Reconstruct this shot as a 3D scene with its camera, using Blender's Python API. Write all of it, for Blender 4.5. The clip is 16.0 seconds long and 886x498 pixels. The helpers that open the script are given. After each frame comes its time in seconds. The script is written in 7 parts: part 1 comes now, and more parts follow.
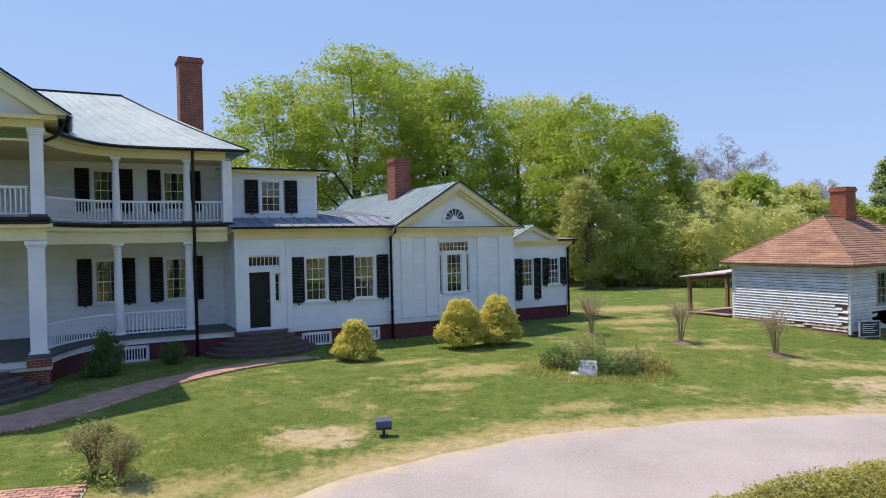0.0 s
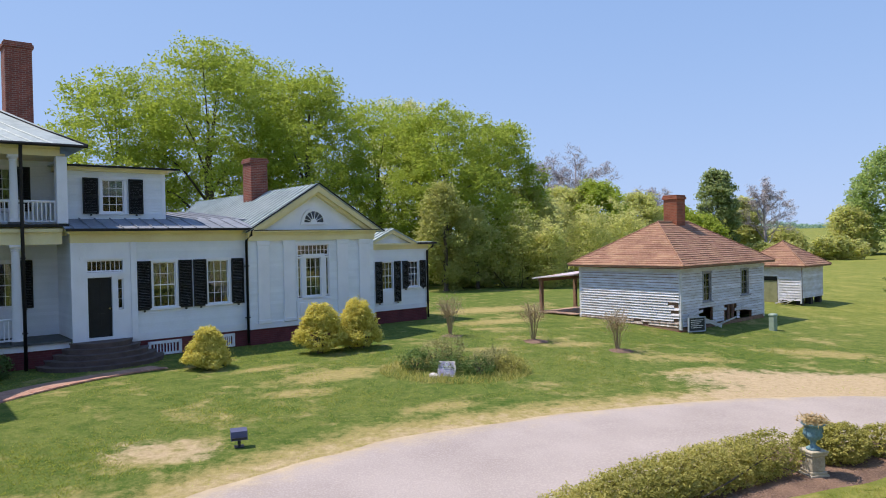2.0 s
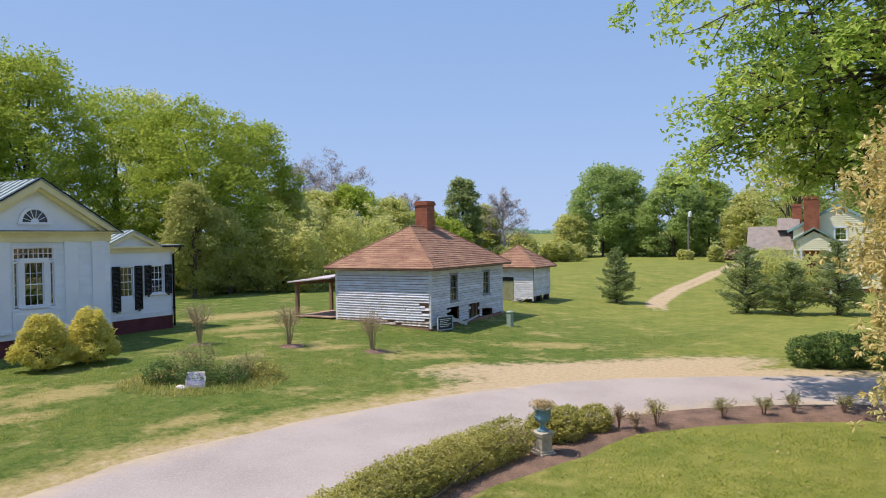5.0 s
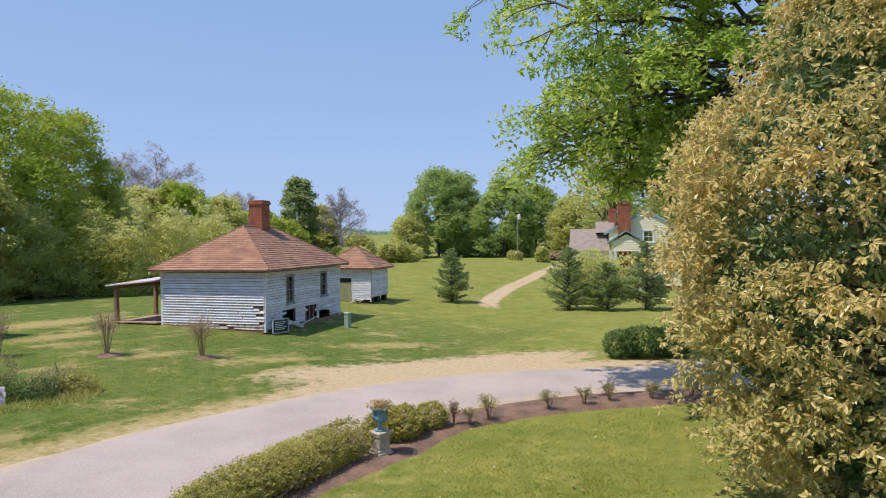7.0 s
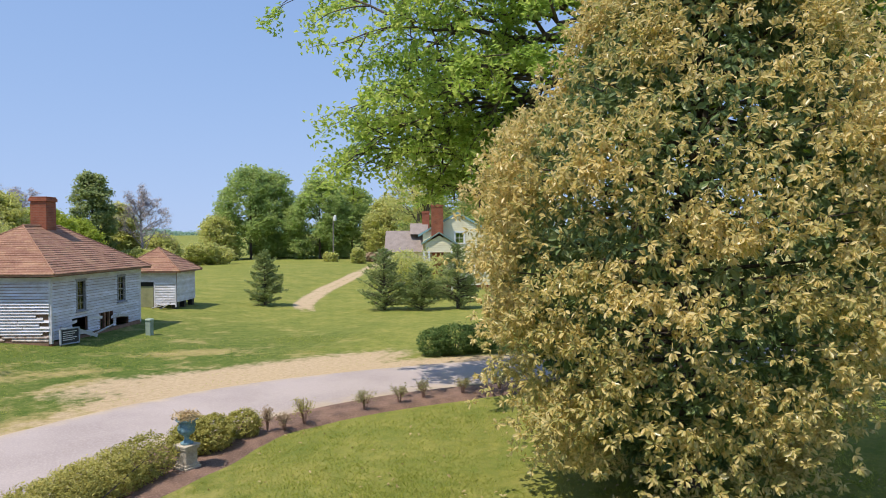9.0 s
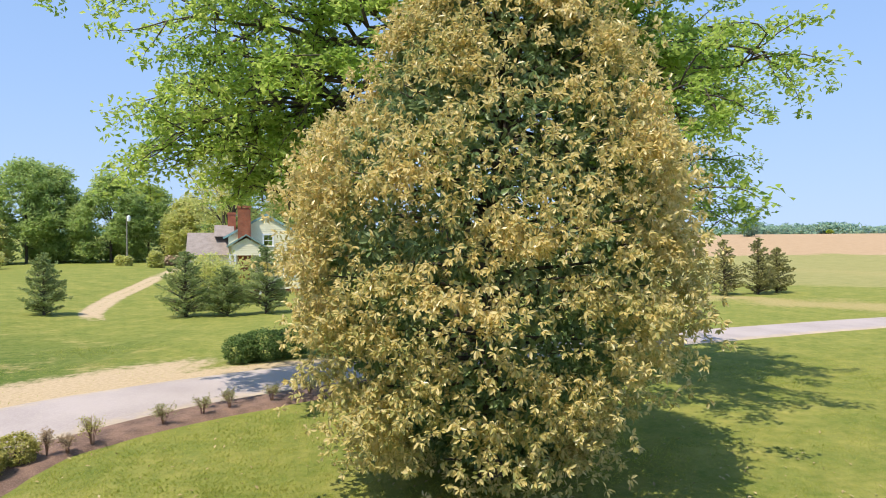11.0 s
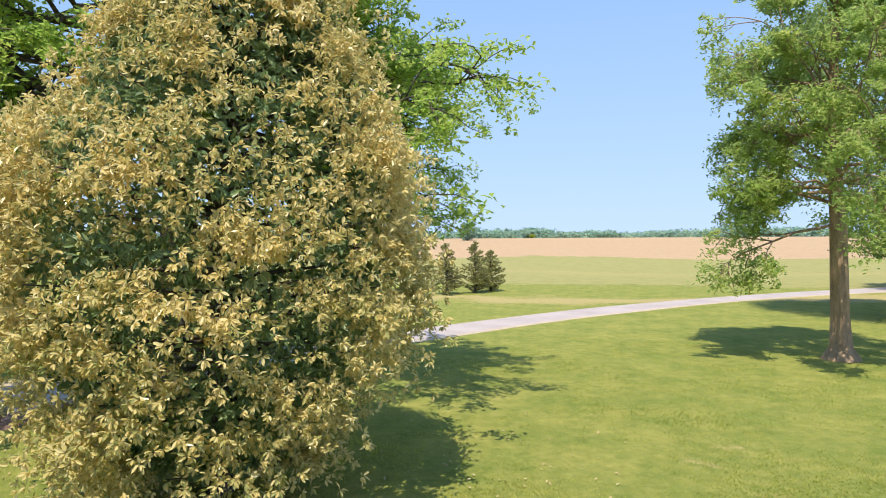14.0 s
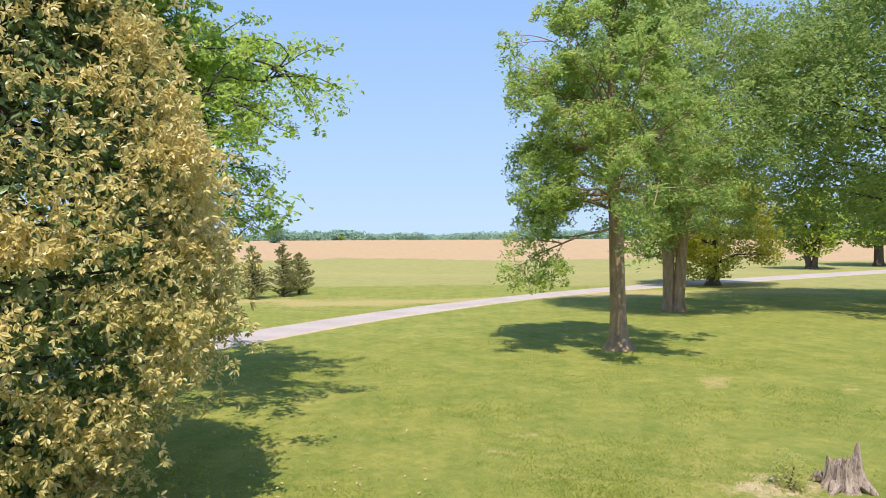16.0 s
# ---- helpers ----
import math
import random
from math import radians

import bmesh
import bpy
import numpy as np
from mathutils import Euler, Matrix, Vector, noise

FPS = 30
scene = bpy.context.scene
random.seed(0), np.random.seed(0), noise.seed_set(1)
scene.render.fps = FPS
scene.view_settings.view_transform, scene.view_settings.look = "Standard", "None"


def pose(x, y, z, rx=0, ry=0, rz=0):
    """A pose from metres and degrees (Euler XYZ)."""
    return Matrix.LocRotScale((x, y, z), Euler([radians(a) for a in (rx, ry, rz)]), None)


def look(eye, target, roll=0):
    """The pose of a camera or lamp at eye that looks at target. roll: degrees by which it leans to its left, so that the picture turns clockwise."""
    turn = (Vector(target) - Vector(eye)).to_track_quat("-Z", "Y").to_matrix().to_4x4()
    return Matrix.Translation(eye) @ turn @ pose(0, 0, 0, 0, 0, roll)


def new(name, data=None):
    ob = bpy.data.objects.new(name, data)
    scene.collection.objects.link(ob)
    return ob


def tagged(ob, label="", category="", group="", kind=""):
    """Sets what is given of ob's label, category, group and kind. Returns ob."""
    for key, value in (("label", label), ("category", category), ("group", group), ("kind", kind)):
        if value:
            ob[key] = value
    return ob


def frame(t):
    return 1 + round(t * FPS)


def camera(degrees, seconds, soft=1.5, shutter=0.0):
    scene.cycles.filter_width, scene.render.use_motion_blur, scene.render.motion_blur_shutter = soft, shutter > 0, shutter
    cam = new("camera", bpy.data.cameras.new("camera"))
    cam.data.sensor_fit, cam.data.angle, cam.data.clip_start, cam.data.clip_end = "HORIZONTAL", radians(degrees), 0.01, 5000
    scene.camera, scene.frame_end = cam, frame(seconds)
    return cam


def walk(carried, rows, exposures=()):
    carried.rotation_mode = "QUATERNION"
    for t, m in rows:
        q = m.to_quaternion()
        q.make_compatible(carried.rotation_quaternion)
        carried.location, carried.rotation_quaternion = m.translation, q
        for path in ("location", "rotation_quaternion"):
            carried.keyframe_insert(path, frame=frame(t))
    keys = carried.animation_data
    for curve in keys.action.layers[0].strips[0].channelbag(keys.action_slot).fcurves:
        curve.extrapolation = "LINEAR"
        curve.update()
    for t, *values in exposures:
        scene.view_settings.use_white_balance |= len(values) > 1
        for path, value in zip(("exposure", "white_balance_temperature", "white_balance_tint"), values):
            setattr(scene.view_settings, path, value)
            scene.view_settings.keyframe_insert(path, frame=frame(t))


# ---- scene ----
cam = camera(65.1, 16.0, soft=1.0)
EYE = (0.0, 0.0, 4.6)
ROWS = [  # seconds, heading, pitch, roll in degrees
    (0, 0.000, -0.750, 1.270), (0.5, -2.249, -0.735, 1.240), (1, -5.128, -0.729, 1.225), (1.5, -8.015, -0.724, 1.200),
    (2, -11.506, -0.732, 1.175), (2.5, -14.647, -0.735, 1.140), (3, -18.274, -0.730, 1.090), (3.5, -21.993, -0.735, 1.060),
    (4, -25.088, -0.755, 1.030), (4.6, -28.900, -0.790, 0.960), (5.2, -32.700, -0.830, 0.870), (5.8, -36.600, -0.870, 0.780),
    (6.5, -41.247, -0.912, 0.690), (7, -44.760, -0.924, 0.655), (7.5, -48.232, -0.930, 0.610), (8, -51.893, -0.942, 0.555),
    (8.5, -55.827, -0.962, 0.525), (9, -59.872, -0.972, 0.515), (9.5, -63.898, -0.965, 0.490), (10, -67.840, -0.930, 0.415),
    (10.6, -72.400, -0.880, 0.340), (11.3, -77.600, -0.825, 0.265), (12, -82.750, -0.770, 0.210), (12.5, -86.329, -0.735, 0.205),
    (13, -89.702, -0.708, 0.212), (13.5, -93.222, -0.682, 0.212), (14, -97.167, -0.660, 0.235), (14.5, -101.121, -0.628, 0.268),
    (15, -104.573, -0.603, 0.288), (15.5, -108.344, -0.577, 0.295), (16, -112.811, -0.546, 0.280)]
walk(cam, [(t, pose(*EYE, 90 + p, r, y)) for t, y, p, r in ROWS], exposures=[(0.0, 0.4, 6800, 15), (4.0, 0.3, 6800, 15), (8.0, 0.25, 6800, 15), (10.0, 0.42, 6800, 13), (12.5, 0.72, 6800, 11), (16.0, 0.64, 6800, 11)])

# ---- daylight ----
SUN_ANGLE, SUN_EL = 157.0, 62.5          # degrees: counter-clockwise from +x, and height
world = bpy.data.worlds.new("sky")
scene.world = world
world.use_nodes = True
wn = world.node_tree.nodes
sky = wn.new("ShaderNodeTexSky")
sky.sky_type, sky.sun_disc = 'NISHITA', False
sky.sun_elevation, sky.sun_rotation = radians(SUN_EL), radians(90 - SUN_ANGLE)
sky.altitude, sky.air_density, sky.dust_density, sky.ozone_density = 1200, 0.8, 0.0, 2.2
# the sky's glare low down is softened: colour / (1 + k * colour), then a little blue
wl = world.node_tree.links
soften, ratio, tint = wn.new("ShaderNodeVectorMath"), wn.new("ShaderNodeVectorMath"), wn.new("ShaderNodeVectorMath")
soften.operation, ratio.operation, tint.operation = 'MULTIPLY_ADD', 'DIVIDE', 'MULTIPLY'
soften.inputs[1].default_value, soften.inputs[2].default_value = (1.0, 1.0, 1.0), (1, 1, 1)
tint.inputs[1].default_value = (0.68, 0.925, 1.39)
wl.new(sky.outputs[0], soften.inputs[0]), wl.new(sky.outputs[0], ratio.inputs[0]), wl.new(soften.outputs[0], ratio.inputs[1])
wl.new(ratio.outputs[0], tint.inputs[0]), wl.new(tint.outputs[0], wn["Background"].inputs[0])
wn["Background"].inputs[1].default_value = 0.61
sun = new("sun", bpy.data.lights.new("sun", 'SUN'))
sun.data.energy, sun.data.angle, sun.data.color = 3.6, radians(0.55), (1.0, 0.94, 0.82)
a, e = radians(SUN_ANGLE), radians(SUN_EL)
sun.matrix_world = look((math.cos(a) * math.cos(e) * 80, math.sin(a) * math.cos(e) * 80, math.sin(e) * 80), (0, 0, 0))


# ---- materials ----
def mat(name, color, rough=0.8, metal=0.0, dark=None, light=None, scale=3.0, fine=40.0, bump=0.15, bump_dist=0.01,
        translucent=0.0, spread=0.0, island=False, spec=0.3, stretch=None, stain=0.5):
    """A surface with variation at two scales: broad patches towards dark, fine grain towards light, and relief from the grain."""
    m = bpy.data.materials.new(name)
    m.use_nodes = True
    n, l = m.node_tree.nodes, m.node_tree.links
    b = n["Principled BSDF"]
    b.inputs["Roughness"].default_value = rough
    b.inputs["Metallic"].default_value = metal
    b.inputs["Specular IOR Level"].default_value = spec
    dark = dark or tuple(c * 0.72 for c in color)
    light = light or tuple(min(1, c * 1.18) for c in color)
    tc = n.new("ShaderNodeTexCoord")
    vec = tc.outputs["Object"]
    if stretch:
        mp = n.new("ShaderNodeMapping")
        mp.inputs["Scale"].default_value = stretch
        l.new(vec, mp.inputs["Vector"])
        vec = mp.outputs["Vector"]
    broad, grain = n.new("ShaderNodeTexNoise"), n.new("ShaderNodeTexNoise")
    broad.inputs["Scale"].default_value, broad.inputs["Detail"].default_value = scale, 5
    grain.inputs["Scale"].default_value, grain.inputs["Detail"].default_value = fine, 4
    l.new(vec, broad.inputs["Vector"]), l.new(vec, grain.inputs["Vector"])
    ramp = n.new("ShaderNodeValToRGB")
    ramp.color_ramp.elements[0].position, ramp.color_ramp.elements[1].position = 0.32, 0.62
    ramp.color_ramp.elements[0].color, ramp.color_ramp.elements[1].color = (*dark, 1), (*color, 1)
    l.new(broad.outputs["Fac"], ramp.inputs["Fac"])
    mix = n.new("ShaderNodeMix")
    mix.data_type = 'RGBA'
    mr = n.new("ShaderNodeMapRange")
    mr.inputs["From Min"].default_value, mr.inputs["From Max"].default_value = 0.45, 0.75
    mr.inputs["To Max"].default_value = stain
    l.new(grain.outputs["Fac"], mr.inputs["Value"])
    l.new(mr.outputs["Result"], mix.inputs["Factor"])
    l.new(ramp.outputs["Color"], mix.inputs["A"])
    mix.inputs["B"].default_value = (*light, 1)
    out = mix.outputs["Result"]
    if spread > 0:                       # one piece lighter, the next darker
        hs = n.new("ShaderNodeHueSaturation")
        src = n.new("ShaderNodeNewGeometry").outputs["Random Per Island"] if island else n.new("ShaderNodeObjectInfo").outputs["Random"]
        v = n.new("ShaderNodeMapRange")
        v.inputs["To Min"].default_value, v.inputs["To Max"].default_value = 1 - spread, 1 + spread
        h = n.new("ShaderNodeMapRange")
        h.inputs["To Min"].default_value, h.inputs["To Max"].default_value = 0.5 - spread * 0.06, 0.5 + spread * 0.06
        l.new(src, v.inputs["Value"]), l.new(v.outputs["Result"], hs.inputs["Value"])
        l.new(src, h.inputs["Value"]), l.new(h.outputs["Result"], hs.inputs["Hue"])
        l.new(out, hs.inputs["Color"])
        out = hs.outputs["Color"]
    l.new(out, b.inputs["Base Color"])
    if bump > 0:
        bp = n.new("ShaderNodeBump")
        bp.inputs["Strength"].default_value, bp.inputs["Distance"].default_value = bump, bump_dist
        l.new(grain.outputs["Fac"], bp.inputs["Height"])
        l.new(bp.outputs["Normal"], b.inputs["Normal"])
    if translucent > 0:
        t, ms = n.new("ShaderNodeBsdfTranslucent"), n.new("ShaderNodeMixShader")
        l.new(out, t.inputs["Color"])
        ms.inputs["Fac"].default_value = translucent
        l.new(b.outputs[0], ms.inputs[1]), l.new(t.outputs[0], ms.inputs[2])
        l.new(ms.outputs[0], n["Material Output"].inputs["Surface"])
    return m


def leafy(name, a, b, c, rough=0.55, translucent=0.35, spec=0.25):
    """Leaves: each one takes its own colour between three."""
    m = bpy.data.materials.new(name)
    m.use_nodes = True
    n, l = m.node_tree.nodes, m.node_tree.links
    p = n["Principled BSDF"]
    p.inputs["Roughness"].default_value, p.inputs["Specular IOR Level"].default_value = rough, spec
    g = n.new("ShaderNodeNewGeometry")
    r = n.new("ShaderNodeValToRGB")
    r.color_ramp.elements[0].color, r.color_ramp.elements[1].color = (*a, 1), (*c, 1)
    mid = r.color_ramp.elements.new(0.5)
    mid.color = (*b, 1)
    tn = n.new("ShaderNodeTexNoise")
    tn.inputs["Scale"].default_value = 0.35
    tc = n.new("ShaderNodeTexCoord")
    l.new(tc.outputs["Object"], tn.inputs["Vector"])
    ad = n.new("ShaderNodeMath")
    ad.operation = 'MULTIPLY_ADD'
    ad.inputs[1].default_value = 0.6
    l.new(g.outputs["Random Per Island"], ad.inputs[0])
    sc = n.new("ShaderNodeMapRange")
    sc.inputs["From Min"].default_value, sc.inputs["From Max"].default_value = 0.3, 0.7
    sc.inputs["To Max"].default_value = 0.4
    l.new(tn.outputs["Fac"], sc.inputs["Value"]), l.new(sc.outputs["Result"], ad.inputs[2])
    l.new(ad.outputs[0], r.inputs["Fac"])
    l.new(r.outputs["Color"], p.inputs["Base Color"])
    t, ms = n.new("ShaderNodeBsdfTranslucent"), n.new("ShaderNodeMixShader")
    l.new(r.outputs["Color"], t.inputs["Color"])
    ms.inputs["Fac"].default_value = translucent
    l.new(p.outputs[0], ms.inputs[1]), l.new(t.outputs[0], ms.inputs[2])
    l.new(ms.outputs[0], n["Material Output"].inputs["Surface"])
    return m


def brick_mat(name, c1, c2, mortar, scale=1.0):
    m = bpy.data.materials.new(name)
    m.use_nodes = True
    n, l = m.node_tree.nodes, m.node_tree.links
    p = n["Principled BSDF"]
    p.inputs["Roughness"].default_value = 0.9
    tc, sep, add, com = n.new("ShaderNodeTexCoord"), n.new("ShaderNodeSeparateXYZ"), n.new("ShaderNodeMath"), n.new("ShaderNodeCombineXYZ")
    l.new(tc.outputs["Object"], sep.inputs[0])
    l.new(sep.outputs[0], add.inputs[0]), l.new(sep.outputs[1], add.inputs[1])
    l.new(add.outputs[0], com.inputs[0]), l.new(sep.outputs[2], com.inputs[1])
    br = n.new("ShaderNodeTexBrick")
    br.inputs["Color1"].default_value, br.inputs["Color2"].default_value, br.inputs["Mortar"].default_value = (*c1, 1), (*c2, 1), (*mortar, 1)
    br.inputs["Scale"].default_value = scale
    br.inputs["Brick Width"].default_value, br.inputs["Row Height"].default_value = 0.215, 0.075
    br.inputs["Mortar Size"].default_value, br.inputs["Mortar Smooth"].default_value = 0.007, 0.2
    l.new(com.outputs[0], br.inputs["Vector"])
    tn = n.new("ShaderNodeTexNoise")
    tn.inputs["Scale"].default_value, tn.inputs["Detail"].default_value = 2.2, 6
    l.new(tc.outputs["Object"], tn.inputs["Vector"])
    mx = n.new("ShaderNodeMix")
    mx.data_type, mx.blend_type = 'RGBA', 'MULTIPLY'
    mx.inputs["Factor"].default_value = 0.55
    rr = n.new("ShaderNodeValToRGB")
    rr.color_ramp.elements[0].color, rr.color_ramp.elements[1].color = (0.45, 0.42, 0.42, 1), (1.25, 1.2, 1.15, 1)
    rr.color_ramp.elements[0].position, rr.color_ramp.elements[1].position = 0.3, 0.7
    l.new(tn.outputs["Fac"], rr.inputs["Fac"])
    l.new(br.outputs["Color"], mx.inputs["A"]), l.new(rr.outputs["Color"], mx.inputs["B"])
    l.new(mx.outputs["Result"], p.inputs["Base Color"])
    bp = n.new("ShaderNodeBump")
    bp.inputs["Strength"].default_value, bp.inputs["Distance"].default_value, bp.invert = 0.6, 0.008, True
    l.new(br.outputs["Fac"], bp.inputs["Height"]), l.new(bp.outputs["Normal"], p.inputs["Normal"])
    return m


def ground_mat(name):
    """Lawn, with bare earth, dry grass and the ploughed field where the sheet's own attributes say so."""
    m = bpy.data.materials.new(name)
    m.use_nodes = True
    n, l = m.node_tree.nodes, m.node_tree.links
    p = n["Principled BSDF"]
    p.inputs["Roughness"].default_value, p.inputs["Specular IOR Level"].default_value = 0.95, 0.1
    pos = n.new("ShaderNodeNewGeometry").outputs["Position"]

    def noise_tex(scale, detail=5, rough=0.6):
        t = n.new("ShaderNodeTexNoise")
        t.inputs["Scale"].default_value, t.inputs["Detail"].default_value, t.inputs["Roughness"].default_value = scale, detail, rough
        l.new(pos, t.inputs["Vector"])
        return t.outputs["Fac"]

    def ramp(src, lo, hi, c0, c1):
        r = n.new("ShaderNodeValToRGB")
        r.color_ramp.elements[0].position, r.color_ramp.elements[1].position = lo, hi
        r.color_ramp.elements[0].color, r.color_ramp.elements[1].color = (*c0, 1), (*c1, 1)
        l.new(src, r.inputs["Fac"])
        return r.outputs["Color"]

    def blend(fac, a, b):
        x = n.new("ShaderNodeMix")
        x.data_type = 'RGBA'
        l.new(fac, x.inputs["Factor"]), l.new(a, x.inputs["A"]), l.new(b, x.inputs["B"])
        return x.outputs["Result"]

    def mask(attr, src, soft=0.18):
        """How far an attribute, broken up by a noise, covers the ground."""
        at = n.new("ShaderNodeAttribute")
        at.attribute_name = attr
        ad = n.new("ShaderNodeMath")
        ad.operation = 'ADD'
        l.new(at.outputs["Fac"], ad.inputs[0]), l.new(src, ad.inputs[1])
        r = n.new("ShaderNodeMapRange")
        r.interpolation_type = 'SMOOTHSTEP'
        r.inputs["From Min"].default_value, r.inputs["From Max"].default_value = 1.0 - soft, 1.0 + soft
        l.new(ad.outputs[0], r.inputs["Value"])
        return r.outputs["Result"]

    broad, mid, tuft, small, tiny = noise_tex(0.16), noise_tex(0.55, 10, 0.72), noise_tex(2.3, 9, 0.72), noise_tex(7.0, 8, 0.75), noise_tex(34.0, 4, 0.75)
    lawn = blend(ramp(tuft, 0.38, 0.64, (0, 0, 0), (1, 1, 1)), ramp(broad, 0.35, 0.65, (0.052, 0.108, 0.016), (0.078, 0.132, 0.024)),
                 ramp(broad, 0.35, 0.65, (0.13, 0.187, 0.038), (0.19, 0.22, 0.055)))
    lawn = blend(ramp(mid, 0.54, 0.62, (0, 0, 0), (0.85, 0.85, 0.85)), lawn, ramp(tuft, 0.38, 0.58, (0.20, 0.20, 0.055), (0.46, 0.37, 0.17)))
    lawn = blend(ramp(small, 0.45, 0.75, (0, 0, 0), (0.8, 0.8, 0.8)), lawn, ramp(tiny, 0.3, 0.7, (0.08, 0.13, 0.02), (0.40, 0.36, 0.14)))
    smooth_lawn = blend(ramp(mid, 0.35, 0.65, (0, 0, 0), (1, 1, 1)), ramp(tuft, 0.32, 0.66, (0.11, 0.16, 0.027), (0.205, 0.245, 0.05)), ramp(tuft, 0.32, 0.66, (0.205, 0.225, 0.045), (0.385, 0.35, 0.095)))
    smooth_lawn = blend(ramp(small, 0.42, 0.8, (0, 0, 0), (0.6, 0.6, 0.6)), smooth_lawn, ramp(tiny, 0.3, 0.7, (0.11, 0.15, 0.028), (0.42, 0.385, 0.16)))
    dry = ramp(small, 0.3, 0.7, (0.28, 0.24, 0.085), (0.50, 0.40, 0.18))
    earth = ramp(small, 0.3, 0.7, (0.42, 0.31, 0.185), (0.64, 0.50, 0.335))
    tilled = ramp(mid, 0.3, 0.7, (0.40, 0.27, 0.155), (0.50, 0.35, 0.215))
    meadow = ramp(mid, 0.3, 0.7, (0.25, 0.25, 0.085), (0.37, 0.33, 0.135))
    inner = n.new("ShaderNodeAttribute")
    inner.attribute_name = "park"
    col = blend(inner.outputs["Fac"], lawn, smooth_lawn)
    col = blend(mask("meadow", mid), col, meadow)
    col = blend(mask("dry", tuft, 0.2), col, dry)
    col = blend(mask("earth", tuft, 0.16), col, earth)
    col = blend(mask("tilled", mid, 0.1), col, tilled)
    l.new(col, p.inputs["Base Color"])
    b1 = n.new("ShaderNodeBump")
    b1.inputs["Strength"].default_value, b1.inputs["Distance"].default_value = 0.6, 0.04
    l.new(tiny, b1.inputs["Height"])
    b2 = n.new("ShaderNodeBump")
    b2.inputs["Strength"].default_value, b2.inputs["Distance"].default_value = 0.45, 0.07
    l.new(small, b2.inputs["Height"]), l.new(b1.outputs["Normal"], b2.inputs["Normal"])
    l.new(b2.outputs["Normal"], p.inputs["Normal"])
    return m


def glass_mat(name):
    m = bpy.data.materials.new(name)
    m.use_nodes = True
    n, l = m.node_tree.nodes, m.node_tree.links
    n.remove(n["Principled BSDF"])
    t, g, mx, lw = n.new("ShaderNodeBsdfTransparent"), n.new("ShaderNodeBsdfGlossy"), n.new("ShaderNodeMixShader"), n.new("ShaderNodeFresnel")
    lw.inputs["IOR"].default_value = 2.0
    g.inputs["Roughness"].default_value = 0.02
    tn, bp = n.new("ShaderNodeTexNoise"), n.new("ShaderNodeBump")
    tn.inputs["Scale"].default_value = 2.5
    tc = n.new("ShaderNodeTexCoord")
    l.new(tc.outputs["Object"], tn.inputs["Vector"])
    bp.inputs["Strength"].default_value, bp.inputs["Distance"].default_value = 0.25, 0.02
    l.new(tn.outputs["Fac"], bp.inputs["Height"]), l.new(bp.outputs["Normal"], g.inputs["Normal"])
    t.inputs["Color"].default_value = (0.75, 0.8, 0.78, 1)
    l.new(lw.outputs[0], mx.inputs["Fac"]), l.new(t.outputs[0], mx.inputs[1]), l.new(g.outputs[0], mx.inputs[2])
    l.new(mx.outputs[0], n["Material Output"].inputs["Surface"])
    return m


WHITE = mat("white paint", (0.81, 0.825, 0.88), 0.55, dark=(0.73, 0.745, 0.80), light=(0.84, 0.855, 0.91), scale=1.2, fine=25, bump=0.08)
# white trim under the eaves, the yellow of warm bounced light in its colour
BOUNCEWHITE = mat("white cornice paint with warm bounce tint", (0.80, 0.72, 0.44), 0.55, dark=(0.72, 0.63, 0.36), light=(0.84, 0.77, 0.50), scale=1.2, fine=25, bump=0.08)
SIDING = mat("white clapboard paint", (0.79, 0.825, 0.875), 0.6, dark=(0.70, 0.735, 0.78), light=(0.83, 0.86, 0.91), scale=1.0, fine=22, bump=0.1, spread=0.04, island=True)
OLDWHITE = mat("weathered white paint", (0.76, 0.77, 0.86), 0.8, dark=(0.60, 0.58, 0.59), light=(0.46, 0.40, 0.37), scale=1.6, fine=9, bump=0.4, spread=0.12, stretch=(1, 1, 3), stain=0.45)
SHUTTER = mat("black-green shutter paint", (0.014, 0.016, 0.018), 0.5, light=(0.03, 0.032, 0.034), bump=0.1)
# gutters and trim; also painted shade in grilles, chimney mouths, shed doorway
DARKTRIM_AND_SHADE = mat("dark gutter metal and opening shade", (0.022, 0.021, 0.022), 0.45, metal=0.3, bump=0.05)
# tin of the shallow roof: its darker reflection is put into the grey
DIMTIN = mat("grey tin with low-slope reflection in colour", (0.24, 0.265, 0.32), 0.7, metal=0.0, dark=(0.17, 0.19, 0.23), light=(0.33, 0.355, 0.41), scale=0.7, fine=5, bump=0.06, bump_dist=0.02, stain=0.5)
TIN = mat("standing seam tin", (0.41, 0.47, 0.475), 0.5, metal=0.2, dark=(0.30, 0.355, 0.36), light=(0.53, 0.58, 0.58), scale=0.7, fine=5, bump=0.08, bump_dist=0.02, stain=0.7)
BRICK = brick_mat("red brick", (0.28, 0.075, 0.045), (0.20, 0.05, 0.035), (0.30, 0.24, 0.20))
BRICKDARK = brick_mat("dark red painted brick", (0.17, 0.034, 0.042), (0.13, 0.027, 0.034), (0.15, 0.06, 0.065))
BRICKORANGE = brick_mat("orange brick", (0.36, 0.115, 0.06), (0.29, 0.085, 0.045), (0.30, 0.17, 0.12))
PAVER = mat("worn paving brick", (0.52, 0.28, 0.21), 0.9, dark=(0.40, 0.20, 0.15), light=(0.64, 0.44, 0.35), scale=6, fine=60, bump=0.4, spread=0.2)
